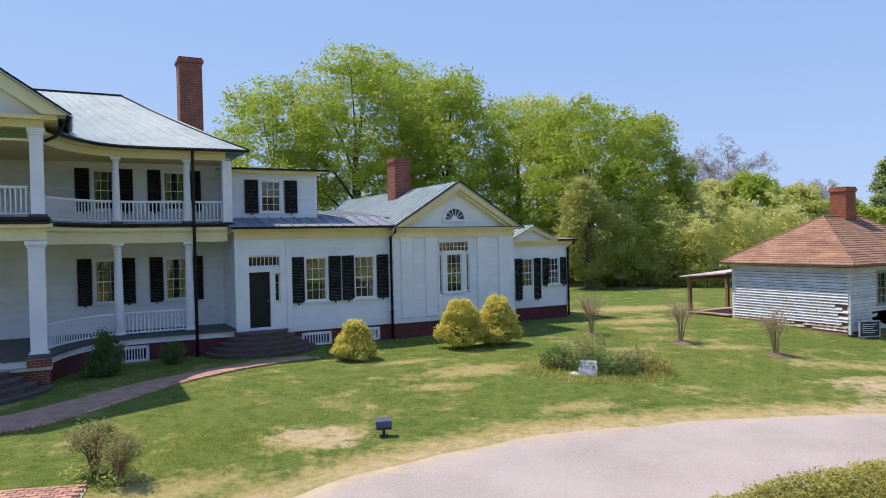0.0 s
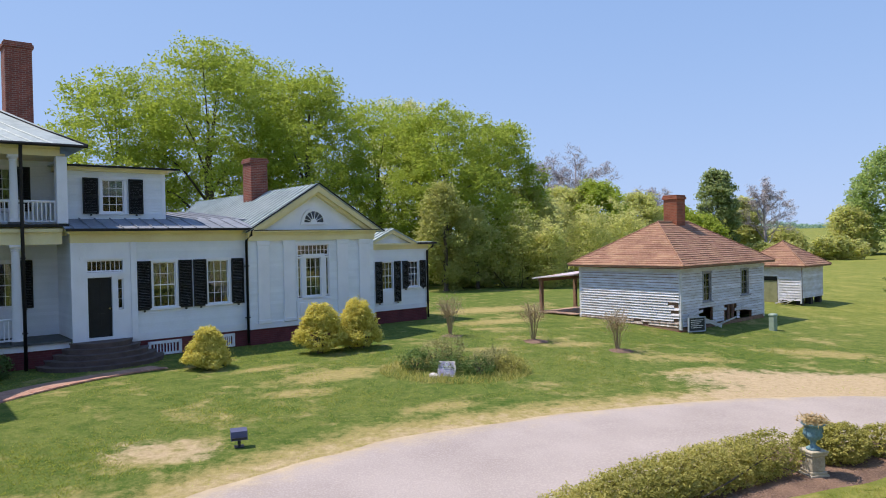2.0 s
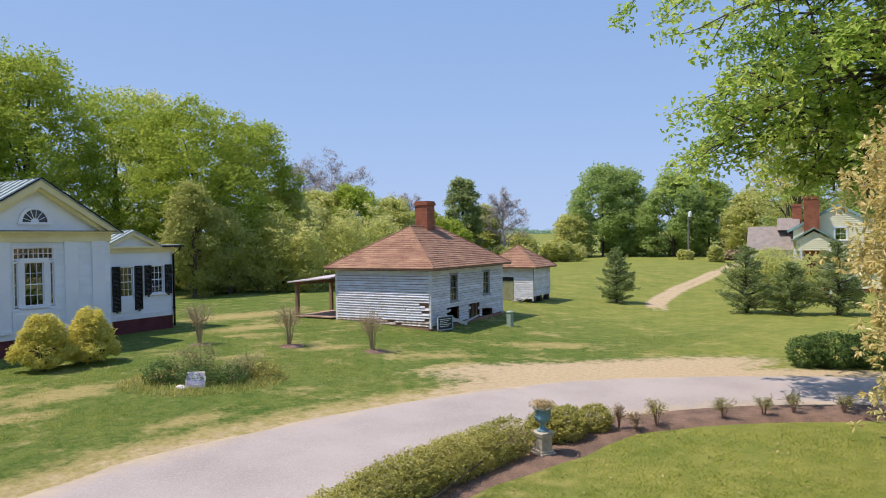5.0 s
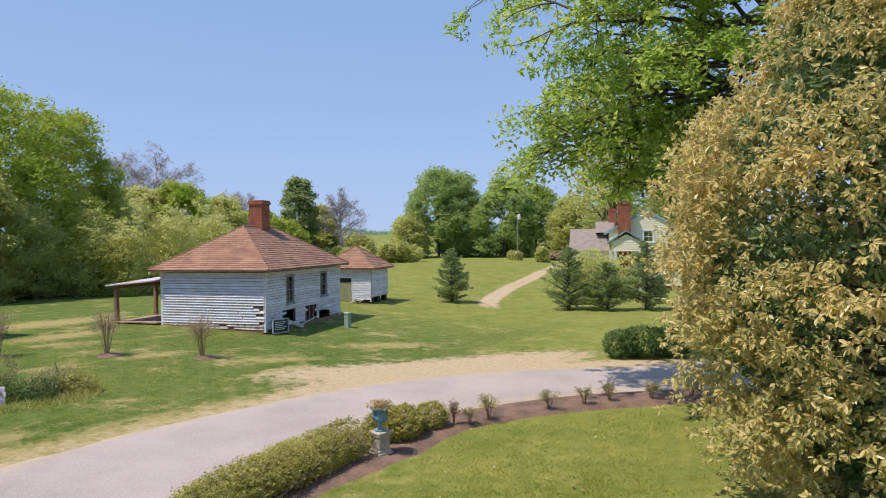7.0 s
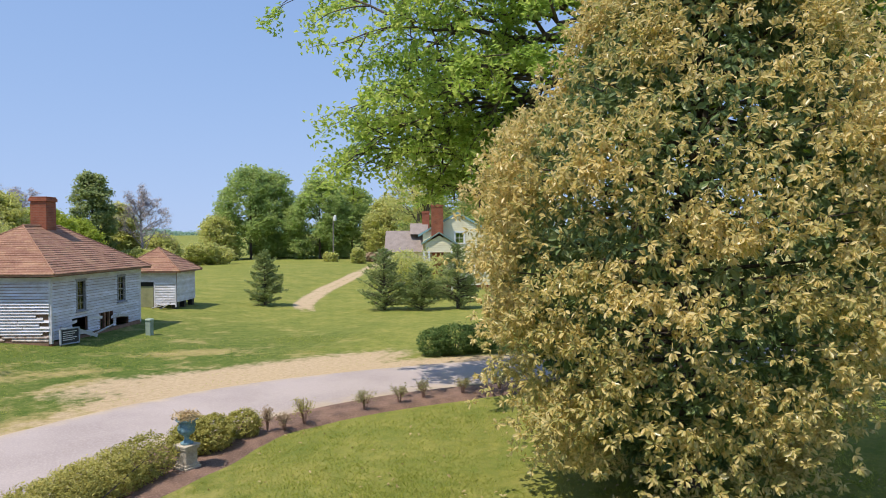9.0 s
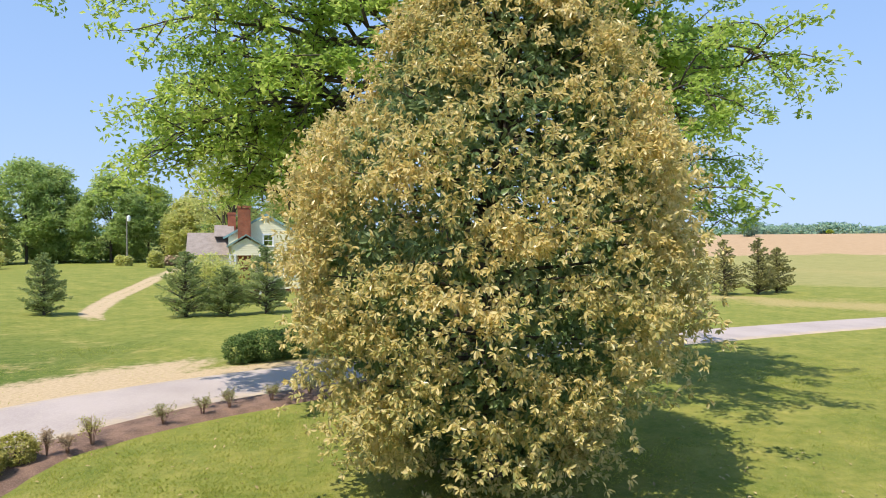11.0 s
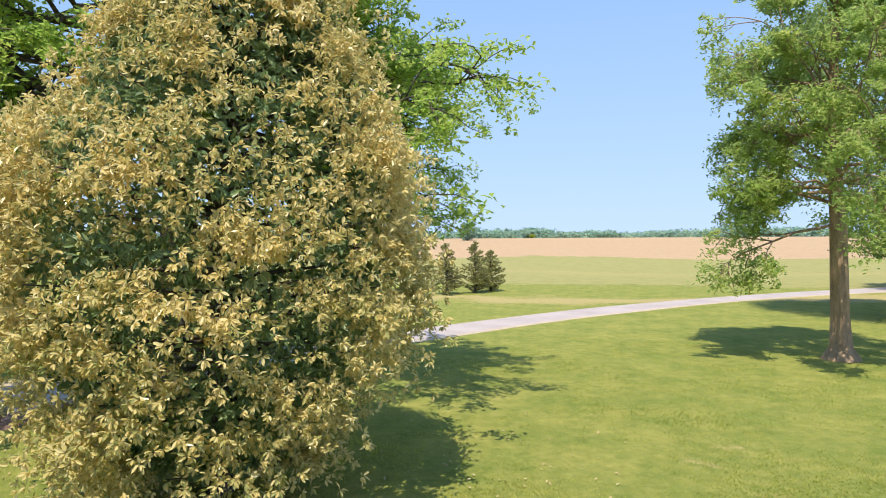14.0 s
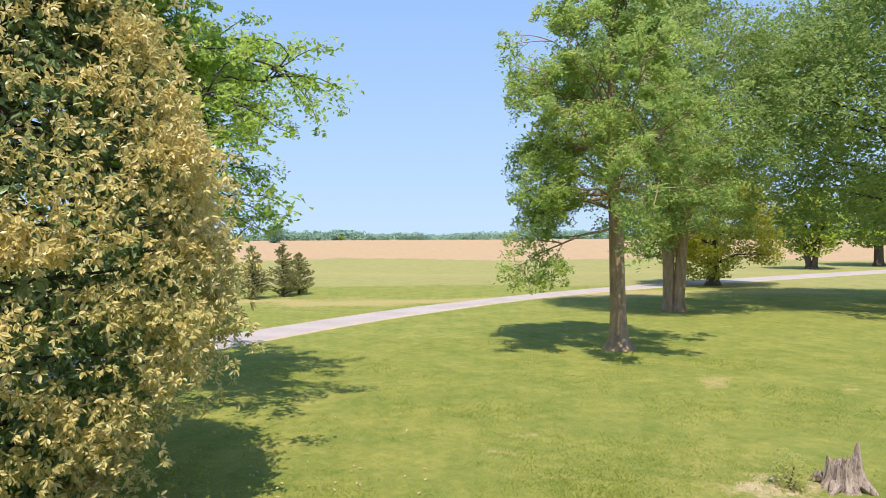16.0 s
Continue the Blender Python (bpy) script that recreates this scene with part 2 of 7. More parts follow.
SHINGLE = mat("brown wood shingle", (0.35, 0.19, 0.125), 0.9, dark=(0.26, 0.135, 0.088), light=(0.50, 0.34, 0.26), scale=1.3, fine=14, bump=0.5, bump_dist=0.015, spread=0.14, island=True)
DECK = mat("grey deck paint", (0.10, 0.105, 0.11), 0.6, bump=0.1)
STEP = mat("grey-brown step paint", (0.13, 0.095, 0.09), 0.75, dark=(0.09, 0.065, 0.06), light=(0.2, 0.16, 0.15), scale=3, bump=0.2)
# room plaster: the gloom of an unlit interior is in its colour
UNLIT_INSIDE = mat("interior plaster darkened for unlit rooms", (0.16, 0.15, 0.135), 0.9)
CURTAIN = mat("white curtain cloth", (0.7, 0.7, 0.68), 0.9, translucent=0.3, bump=0.1)
GLASS = glass_mat("window glass")
SCREEN = mat("white window blind", (0.86, 0.88, 0.92), 0.8)
GRAVEL = mat("pale gravel", (0.435, 0.372, 0.355), 0.95, dark=(0.355, 0.30, 0.285), light=(0.56, 0.49, 0.46), scale=0.45, fine=26, bump=0.5, bump_dist=0.02, stain=0.6)
MULCH = mat("brown mulch", (0.25, 0.155, 0.115), 1.0, dark=(0.12, 0.075, 0.06), light=(0.46, 0.31, 0.24), scale=2, fine=30, bump=1.0, bump_dist=0.04)
BARK = mat("grey-brown bark", (0.38, 0.255, 0.165), 0.95, dark=(0.21, 0.14, 0.09), light=(0.54, 0.40, 0.28), scale=2.5, fine=16, bump=0.9, bump_dist=0.03, stretch=(2.2, 2.2, 0.5))
DARKBARK = mat("dark bark", (0.12, 0.095, 0.075), 0.95, dark=(0.07, 0.055, 0.045), light=(0.21, 0.18, 0.15), scale=2.5, fine=14, bump=0.8, bump_dist=0.03, stretch=(2, 2, 0.5))
OLDWOOD = mat("weathered brown wood", (0.30, 0.165, 0.11), 0.9, dark=(0.19, 0.11, 0.08), light=(0.44, 0.31, 0.25), scale=3, fine=22, bump=0.4, spread=0.12)
RUST = mat("rusted roof sheet", (0.42, 0.33, 0.33), 0.7, dark=(0.27, 0.17, 0.15), light=(0.62, 0.56, 0.57), scale=2, fine=8, bump=0.15, stain=0.7)
STONE = mat("pale cast stone", (0.52, 0.46, 0.37), 0.9, dark=(0.34, 0.29, 0.23), light=(0.62, 0.56, 0.46), scale=4, fine=30, bump=0.3)
VERDIGRIS = mat("verdigris urn paint", (0.16, 0.30, 0.36), 0.7, dark=(0.10, 0.19, 0.24), light=(0.36, 0.46, 0.48), scale=9, fine=40, bump=0.3)
LEAD = mat("dark grey metal", (0.045, 0.045, 0.05), 0.55, bump=0.1)
PLAQUE = mat("violet-grey plaque face", (0.50, 0.44, 0.62), 0.5, dark=(0.46, 0.40, 0.57), light=(0.54, 0.48, 0.66), scale=2)
ROCK = mat("pale rock", (0.76, 0.69, 0.67), 0.9, dark=(0.64, 0.57, 0.55), bump=0.5)
UTIL = mat("pale green utility box paint", (0.34, 0.43, 0.36), 0.6)
GREY = mat("grey weathered timber pole", (0.30, 0.27, 0.24), 0.9, stretch=(3, 3, 0.4))
STUMP = mat("splintered pale dead wood", (0.43, 0.33, 0.27), 0.95, dark=(0.12, 0.08, 0.06), light=(0.62, 0.52, 0.46), scale=5, fine=20, bump=0.9, bump_dist=0.03, stretch=(3, 3, 0.6))
GROUND = ground_mat("lawn and fields")


def edged(m, color, dark):
    """Lets a sheet's material give way to bare earth where its edge attribute, broken by noise, says so."""
    n, l = m.node_tree.nodes, m.node_tree.links
    p = n["Principled BSDF"]
    old = p.inputs["Base Color"].links[0].from_socket
    at, tn, ad, mr, rp, mx = (n.new("ShaderNode" + k) for k in ("Attribute", "TexNoise", "Math", "MapRange", "ValToRGB", "Mix"))
    at.attribute_name = "edge"
    tn.inputs["Scale"].default_value, tn.inputs["Detail"].default_value, tn.inputs["Roughness"].default_value = 1.6, 8, 0.7
    l.new(n.new("ShaderNodeNewGeometry").outputs["Position"], tn.inputs["Vector"])
    ad.operation = 'ADD'
    l.new(at.outputs["Fac"], ad.inputs[0]), l.new(tn.outputs["Fac"], ad.inputs[1])
    mr.interpolation_type = 'SMOOTHSTEP'
    mr.inputs["From Min"].default_value, mr.inputs["From Max"].default_value = 0.75, 1.35
    l.new(ad.outputs[0], mr.inputs["Value"])
    rp.color_ramp.elements[0].position, rp.color_ramp.elements[1].position = 0.35, 0.65
    rp.color_ramp.elements[0].color, rp.color_ramp.elements[1].color = (*dark, 1), (*color, 1)
    l.new(tn.outputs["Fac"], rp.inputs["Fac"])
    mx.data_type = 'RGBA'
    l.new(mr.outputs["Result"], mx.inputs["Factor"]), l.new(old, mx.inputs["A"]), l.new(rp.outputs["Color"], mx.inputs["B"])
    l.new(mx.outputs["Result"], p.inputs["Base Color"])


edged(GRAVEL, (0.56, 0.45, 0.31), (0.42, 0.32, 0.20))


OAKLEAF = leafy("oak leaves", (0.27, 0.43, 0.09), (0.43, 0.56, 0.125), (0.63, 0.69, 0.20), translucent=0.68)
WOODLEAF = leafy("woodland leaves", (0.33, 0.42, 0.06), (0.43, 0.51, 0.085), (0.52, 0.57, 0.115), translucent=0.6)
WOODLEAF2 = leafy("dark woodland leaves", (0.32, 0.42, 0.06), (0.43, 0.52, 0.085), (0.54, 0.59, 0.115), translucent=0.6)
SCRUBLEAF = leafy("pale scrub leaves", (0.50, 0.55, 0.19), (0.65, 0.66, 0.25), (0.77, 0.71, 0.35), translucent=0.72)
SHADELEAF = leafy("deep green shade-tree leaves", (0.20, 0.31, 0.10), (0.33, 0.43, 0.14), (0.50, 0.55, 0.20), translucent=0.6)
BRONZELEAF = leafy("bronze-green young leaves", (0.40, 0.44, 0.15), (0.52, 0.53, 0.19), (0.63, 0.60, 0.25), translucent=0.72)
# leaves of the far edge trees, greyed in colour for distance haze
EDGEHAZE = leafy("far edge leaves greyed for haze", (0.31, 0.42, 0.15), (0.43, 0.54, 0.19), (0.56, 0.63, 0.25), translucent=0.65)
YELLOWLEAF = leafy("golden cypress needles", (0.50, 0.45, 0.09), (0.76, 0.68, 0.16), (0.90, 0.82, 0.28), translucent=0.45)
LIMELEAF = leafy("yellow-green leaves", (0.34, 0.38, 0.06), (0.50, 0.50, 0.09), (0.62, 0.58, 0.14), translucent=0.75)
MAGLEAF = leafy("magnolia leaves", (0.28, 0.345, 0.115), (0.73, 0.59, 0.24), (0.96, 0.82, 0.46), rough=0.32, translucent=0.45, spec=0.55)
# inner magnolia leaves: the shade inside the crown is put into their green
MAGSHADE = leafy("inner magnolia leaves with crown shade in colour", (0.12, 0.205, 0.09), (0.23, 0.32, 0.135), (0.42, 0.45, 0.21), rough=0.35, translucent=0.35, spec=0.4)
BOXLEAF = leafy("boxwood leaves", (0.22, 0.23, 0.05), (0.48, 0.45, 0.125), (0.72, 0.63, 0.24), translucent=0.4)
DARKBOX = leafy("dark evergreen leaves", (0.06, 0.12, 0.03), (0.12, 0.20, 0.05), (0.22, 0.31, 0.09), translucent=0.25)
CEDARLEAF = leafy("cedar needles", (0.19, 0.27, 0.10), (0.34, 0.41, 0.16), (0.52, 0.55, 0.25), translucent=0.45)
LANECEDAR = leafy("olive cedar needles", (0.24, 0.25, 0.10), (0.36, 0.35, 0.14), (0.50, 0.46, 0.21), translucent=0.4)
ROSELEAF = leafy("rose leaves", (0.24, 0.27, 0.10), (0.38, 0.37, 0.16), (0.54, 0.48, 0.25), translucent=0.4)
FALLEN = leafy("fallen magnolia leaves", (0.34, 0.25, 0.12), (0.48, 0.37, 0.19), (0.60, 0.50, 0.28), translucent=0.1)
TWIG = leafy("bare brown twigs", (0.36, 0.26, 0.17), (0.48, 0.36, 0.23), (0.58, 0.46, 0.31), translucent=0.2)
GREYTWIG = leafy("bare grey twigs", (0.36, 0.31, 0.33), (0.44, 0.39, 0.40), (0.52, 0.47, 0.46), translucent=0.1)
STRAW = leafy("dead straw", (0.42, 0.30, 0.15), (0.58, 0.43, 0.23), (0.72, 0.57, 0.33), translucent=0.1)
MAPLELEAF = leafy("pale maple leaves", (0.27, 0.41, 0.12), (0.43, 0.54, 0.16), (0.63, 0.66, 0.23), translucent=0.66)
PORCHLEAF = leafy("shade shrub leaves", (0.08, 0.15, 0.05), (0.14, 0.22, 0.07), (0.22, 0.30, 0.10), translucent=0.4)
GRASS = leafy("grass blades", (0.26, 0.32, 0.055), (0.39, 0.43, 0.085), (0.57, 0.54, 0.16), rough=0.8, translucent=0.65)
# far leaves: the blue haze of distance is mixed into the green
FARHAZE = leafy("far wood leaves with haze in colour", (0.25, 0.41, 0.35), (0.33, 0.49, 0.37), (0.44, 0.57, 0.38), translucent=0.5)


# ---- building helpers ----
def smooth(a, b, x):
    t = np.clip((np.asarray(x, float) - a) / (b - a), 0, 1)
    return t * t * (3 - 2 * t)


def height(x, y):
    """The lie of the land: up towards the house, and a slow rise to the far field."""
    d = np.hypot(x, y)
    return 0.7 * smooth(8, 23, -0.469 * np.asarray(x) + 0.883 * np.asarray(y)) + 6.0 * smooth(100, 380, d)


def hz(x, y):
    return float(height(x, y))


def part(name, bm, material, parent=None, label="", flat=True):
    """One mesh object from a bmesh or from (verts, faces), under a thing or a part."""
    me = bpy.data.meshes.new(name)
    if isinstance(bm, tuple):
        me.from_pydata(*[x.tolist() if isinstance(x, np.ndarray) else x for x in (bm[0], [], bm[1])])
    else:
        bmesh.ops.recalc_face_normals(bm, faces=bm.faces)
        bm.to_mesh(me)
        bm.free()
    if not flat:
        me.shade_smooth()
    me.materials.append(material)
    ob = new(name, me)
    ob.parent = parent
    if label:
        tagged(ob, label)
    return ob


def again(name, ob, parent, m=None):
    """Another part on the mesh of ob."""
    o = new(name, ob.data)
    o.parent = parent
    if m is not None:
        o.matrix_basis = m
    return o


def thing(name, m, label, category, group="", kind=""):
    ob = new(name)
    ob.empty_display_size = 0.2
    ob.matrix_basis = m
    return tagged(ob, label, category, group, kind)


def box(bm, x0, x1, y0, y1, z0, z1, bevel=0.0):
    m = Matrix.Translation(((x0 + x1) / 2, (y0 + y1) / 2, (z0 + z1) / 2)) @ Matrix.Diagonal((abs(x1 - x0), abs(y1 - y0), abs(z1 - z0), 1))
    r = bmesh.ops.create_cube(bm, size=1, matrix=m)
    if bevel:
        bmesh.ops.bevel(bm, geom=list({e for v in r["verts"] for e in v.link_edges}), offset=bevel, segments=1, affect='EDGES')
    return r["verts"]


def bx(*a):
    bm = bmesh.new()
    box(bm, *a)
    return bm


def prism(bm, poly, axis, a, b):
    """A polygon drawn out along an axis: poly in (y, z), (x, z) or (x, y)."""
    def put(p, h):
        return {"x": (h, p[0], p[1]), "y": (p[0], h, p[1]), "z": (p[0], p[1], h)}[axis]
    v0, v1 = [bm.verts.new(put(p, a)) for p in poly], [bm.verts.new(put(p, b)) for p in poly]
    k = len(poly)
    bm.faces.new(v0), bm.faces.new(list(reversed(v1)))
    for i in range(k):
        bm.faces.new((v0[i], v1[i], v1[(i + 1) % k], v0[(i + 1) % k]))


def lathe(bm, profile, sides=20, at=(0, 0, 0)):
    rings = []
    for r, z in profile:
        rings.append([bm.verts.new((at[0] + r * math.cos(2 * math.pi * i / sides), at[1] + r * math.sin(2 * math.pi * i / sides), at[2] + z)) for i in range(sides)])
    for a, b in zip(rings, rings[1:]):
        for i in range(sides):
            bm.faces.new((a[i], a[(i + 1) % sides], b[(i + 1) % sides], b[i]))
    bm.faces.new(list(reversed(rings[0]))), bm.faces.new(rings[-1])


def tube_lists(verts, faces, pts, radii, sides=6):
    """Adds a tapered tube along pts to two lists."""
    pts = [Vector(p) for p in pts]
    base = len(verts)
    for i, p in enumerate(pts):
        d = (pts[min(i + 1, len(pts) - 1)] - pts[max(i - 1, 0)]).normalized()
        s = d.orthogonal().normalized() if abs(d.z) > 0.9 else d.cross(Vector((0, 0, 1))).normalized()
        u = s.cross(d)
        for k in range(sides):
            a = 2 * math.pi * k / sides
            verts.append(tuple(p + (s * math.cos(a) + u * math.sin(a)) * radii[i]))
    for i in range(len(pts) - 1):
        for k in range(sides):
            a, b = base + i * sides + k, base + i * sides + (k + 1) % sides
            faces.append((a, b, b + sides, a + sides))
    faces.append(tuple(base + k for k in reversed(range(sides))))
    faces.append(tuple(base + (len(pts) - 1) * sides + k for k in range(sides)))


def tube(pts, radii, sides=8):
    v, f = [], []
    tube_lists(v, f, pts, radii if isinstance(radii, (list, tuple)) else [radii] * len(pts), sides)
    return v, f


def curve_points(ctrl, step=0.5):
    """A smooth line through control points, in even steps."""
    c = np.array(ctrl, float)
    c = np.vstack([2 * c[0] - c[1], c, 2 * c[-1] - c[-2]])
    out = []
    for i in range(1, len(c) - 2):
        n = max(2, int(np.linalg.norm(c[i + 1] - c[i]) / step))
        t = np.linspace(0, 1, n, endpoint=False)[:, None]
        out.append(0.5 * (2 * c[i] + (c[i + 1] - c[i - 1]) * t + (2 * c[i - 1] - 5 * c[i] + 4 * c[i + 1] - c[i + 2]) * t ** 2
                          + (3 * c[i] - c[i - 1] - 3 * c[i + 1] + c[i + 2]) * t ** 3))
    out.append(c[-2][None])
    return np.vstack(out)


def leaves(rng, pts, size, up=0.5, slim=0.55, fold=0.25, jitter=0.35, out=None, face=None):
    """Verts and faces of kite-shaped, folded leaves at pts. up: how far they lie flat; face: which way their upper sides turn."""
    n = len(pts)
    d = rng.normal(size=(n, 3))
    if out is not None:
        d = d * 0.8 + out
    d[:, 2] *= 0.6
    d /= np.linalg.norm(d, axis=1)[:, None]
    nrm = rng.normal(size=(n, 3)) * (1 - up)
    nrm[:, 2] += up
    if face is not None:
        nrm = nrm * 0.6 + face
    s = np.cross(d, nrm)
    s /= np.linalg.norm(s, axis=1)[:, None] + 1e-9
    nn = np.cross(s, d)
    k = size * (1 + jitter * rng.uniform(-1, 1, n))[:, None]
    base, tip = pts - d * k * 0.5, pts + d * k * 0.5 - nn * k * fold * 0.4
    mid = pts + nn * k * fold * 0.35
    left, right = mid - s * k * slim * 0.5, mid + s * k * slim * 0.5
    v = np.stack([base, left, tip, right], 1).reshape(-1, 3)
    i = np.arange(n)[:, None] * 4
    return v, np.hstack([i, i + 3, i + 2, i + 1])


def in_lobes(rng, lobes, n, shell=0.76):
    """Points within ellipsoids (x, y, z, rx, ry, rz), mostly near their skins."""
    L = np.array(lobes, float)
    w = (L[:, 3] * L[:, 4] * L[:, 5]) ** (2 / 3)
    k = rng.choice(len(L), n, p=w / w.sum())
    d = rng.normal(size=(n, 3))
    d /= np.linalg.norm(d, axis=1)[:, None]
    r = shell + (1 - shell) * rng.random(n) ** 0.6
    return L[k, :3] + d * L[k, 3:] * r[:, None], d


def clumps(rng, lobes, count, per, spread, size, rise=0.5, **kw):
    """Leaf clumps over the skins of lobes: rounded above, flat below, their leaves turned outwards and up."""
    c, d = in_lobes(rng, lobes, count)
    q = rng.normal(size=(count * per, 3))
    q /= np.linalg.norm(q, axis=1)[:, None]
    q[:, 2] = np.where(q[:, 2] < 0, q[:, 2] * 0.45, q[:, 2])
    face = q * 0.4 + np.repeat(d, per, 0) * (0.1 + 0.8 * rise) + np.array([0, 0, rise])
    r = rng.random(count * per) ** 0.4
    pts = np.repeat(c, per, 0) + q * r[:, None] * np.repeat(rng.uniform(0.6, 1.7, count), per)[:, None] * spread * 1.25 * np.array([1, 1, 0.75])
    return leaves(rng, pts, size, out=np.repeat(d, per, 0) * 0.5, face=face, **kw)


def tree(name, x, y, tall, spread, low, label, leaf_mat, seed, bark=None, count=900, per=14, leaf=0.3, clump=0.5, lobes=16, trunk=0.35,
         profile=((0, 0.55), (0.35, 1.0), (0.7, 0.85), (1, 0.25)), lean=(0, 0), group="", category="tree", lobe=0.42, forks=1, squash=0.8, twigs=True, base_z=None, flare=1.5, rise=0.5, arms=1):
    """A tapered trunk with limbs, and a crown of leaf clumps. low: where the crown begins; profile: its width from there to the top."""
    rng = np.random.default_rng(seed)
    z0 = hz(x, y) if base_z is None else base_z
    root = thing(name, pose(x, y, z0), label, category, group)
    pf, pw = zip(*profile)
    made = []
    for i in range(lobes):
        f = (i + 0.5) / lobes
        f = f ** 0.85
        ang = i * 2.4 + rng.uniform(-0.5, 0.5)
        w = np.interp(f, pf, pw) * spread
        rl = spread * lobe * rng.uniform(0.75, 1.2) * (0.55 + 0.45 * np.interp(f, pf, pw))
        rad = max(0, w - rl * 0.9) * rng.uniform(0.75, 1.05)
        made.append((lean[0] * f + rad * math.cos(ang), lean[1] * f + rad * math.sin(ang), min(low + f * (tall - low), tall - rl * squash * 0.9), rl, rl, rl * squash))
    v, f = [], []
    top = Vector((lean[0] * 0.6, lean[1] * 0.6, low + (tall - low) * 0.62))
    fork_at = max(low * 0.95, tall * 0.14)
    for s in range(forks):
        off = Vector((math.cos(s * 2.6 + seed), math.sin(s * 2.6 + seed), 0)) * (0.0 if forks == 1 else trunk * 0.62)
        t = top + off * 2.2
        pts = [Vector((0, 0, -0.3)) + off, Vector((0, 0, 0.02)) + off, Vector((0, 0, min(0.7, low * 0.3))) + off] + [
            off * (1 + 1.9 * k) + Vector((t.x * k ** 1.3, t.y * k ** 1.3, 0.7 + (t.z - 0.7) * k)) + Vector((rng.normal(), rng.normal(), 0)) * trunk * 0.18 for k in (0.2, 0.4, 0.6, 0.8, 1)]
        rr = trunk / math.sqrt(forks)
        tube_lists(v, f, pts, [rr * flare * 1.08, rr * flare, rr * 1.08, rr, rr * 0.88, rr * 0.7, rr * 0.45, rr * 0.15], 12)
    for (lx, ly, lz, rx, ry, rz) in made[::arms]:
        end = Vector((lx, ly, lz))
        k = min(0.95, max(0.25, (lz * 0.62 - 0.3) / top.z))
        a = Vector((top.x * k ** 1.3, top.y * k ** 1.3, max(fork_at * 0.9, top.z * k)))
        m1 = a.lerp(end, 0.45) + Vector((0, 0, 0.12 * (end - a).length))
        r0 = trunk * (0.34 - 0.2 * k)
        tube_lists(v, f, [a, m1, a.lerp(end, 0.8) + Vector((0, 0, 0.06 * (end - a).length)), end], [r0, r0 * 0.65, r0 * 0.4, r0 * 0.12], 6)
        if twigs:
            for q in range(5):
                dd = Vector(rng.normal(size=3)).normalized()
                e2 = end + Vector((dd.x * rx, dd.y * ry, dd.z * rz)) * 0.85
                st = a.lerp(end, rng.uniform(0.5, 0.95)) + Vector((0, 0, 0.07 * (end - a).length))
                tube_lists(v, f, [st, st.lerp(e2, 0.5) + Vector(rng.normal(size=3)) * 0.12 * rx, e2], [r0 * 0.3, r0 * 0.18, r0 * 0.05], 4)
    part("trunk", (v, f), bark or BARK, root, flat=False)
    lv, lf = clumps(rng, made, count, per, clump, leaf, rise=rise, up=rise)
    part("crown", (lv, lf), leaf_mat, root)
    return root


def conifer(name, x, y, tall, spread, label, seed, leaf_mat=None, count=2600, leaf=0.22, group="", category="conifer", base=0.08, taper=0.8):
    """A spire of drooping sprays in uneven whorls round a thin stem."""
    rng = np.random.default_rng(seed)
    root = thing(name, pose(x, y, hz(x, y)), label, category, group)
    v, f = [], []
    tube_lists(v, f, [(0, 0, -0.2), (0, 0, tall * 0.5), (0, 0, tall * 0.97)], [0.03 * tall, 0.018 * tall, 0.004 * tall], 6)
    pts, outs = [], []
    arms = int(80 + tall * 7)
    for i in range(arms):
        k = (i + rng.random()) / arms
        z = base + k * (tall - base) * 0.97
        a, w = rng.uniform(0, 6.283), spread * (1 - k) ** taper * (0.8 + 0.2 * min(1, k * 6)) * rng.uniform(0.7, 1.15) + 0.05
        e = Vector((math.cos(a) * w, math.sin(a) * w, z - 0.12 * spread * (1 - k) + w * rng.uniform(0.25, 0.75)))
        tube_lists(v, f, [(0, 0, z), tuple(e)], [0.012 * tall * (1 - k) + 0.006, 0.004], 4)
        m = max(4, int(count / arms * (0.35 + 1.3 * (1 - k))))
        t = rng.random(m) ** 0.6
        p = np.outer(t, np.array(e) - [0, 0, z]) + [0, 0, z] + rng.normal(size=(m, 3)) * (0.06 + 0.09 * w) * (1.25 - t)[:, None] * np.array([1, 1, 0.8])
        pts.append(p), outs.append(np.tile([math.cos(a), math.sin(a), 0.5], (m, 1)))
    part("trunk", (v, f), DARKBARK, root)
    part("crown", leaves(rng, np.vstack(pts), leaf, up=0.3, slim=0.4, out=np.vstack(outs)), leaf_mat or CEDARLEAF, root)
    return root


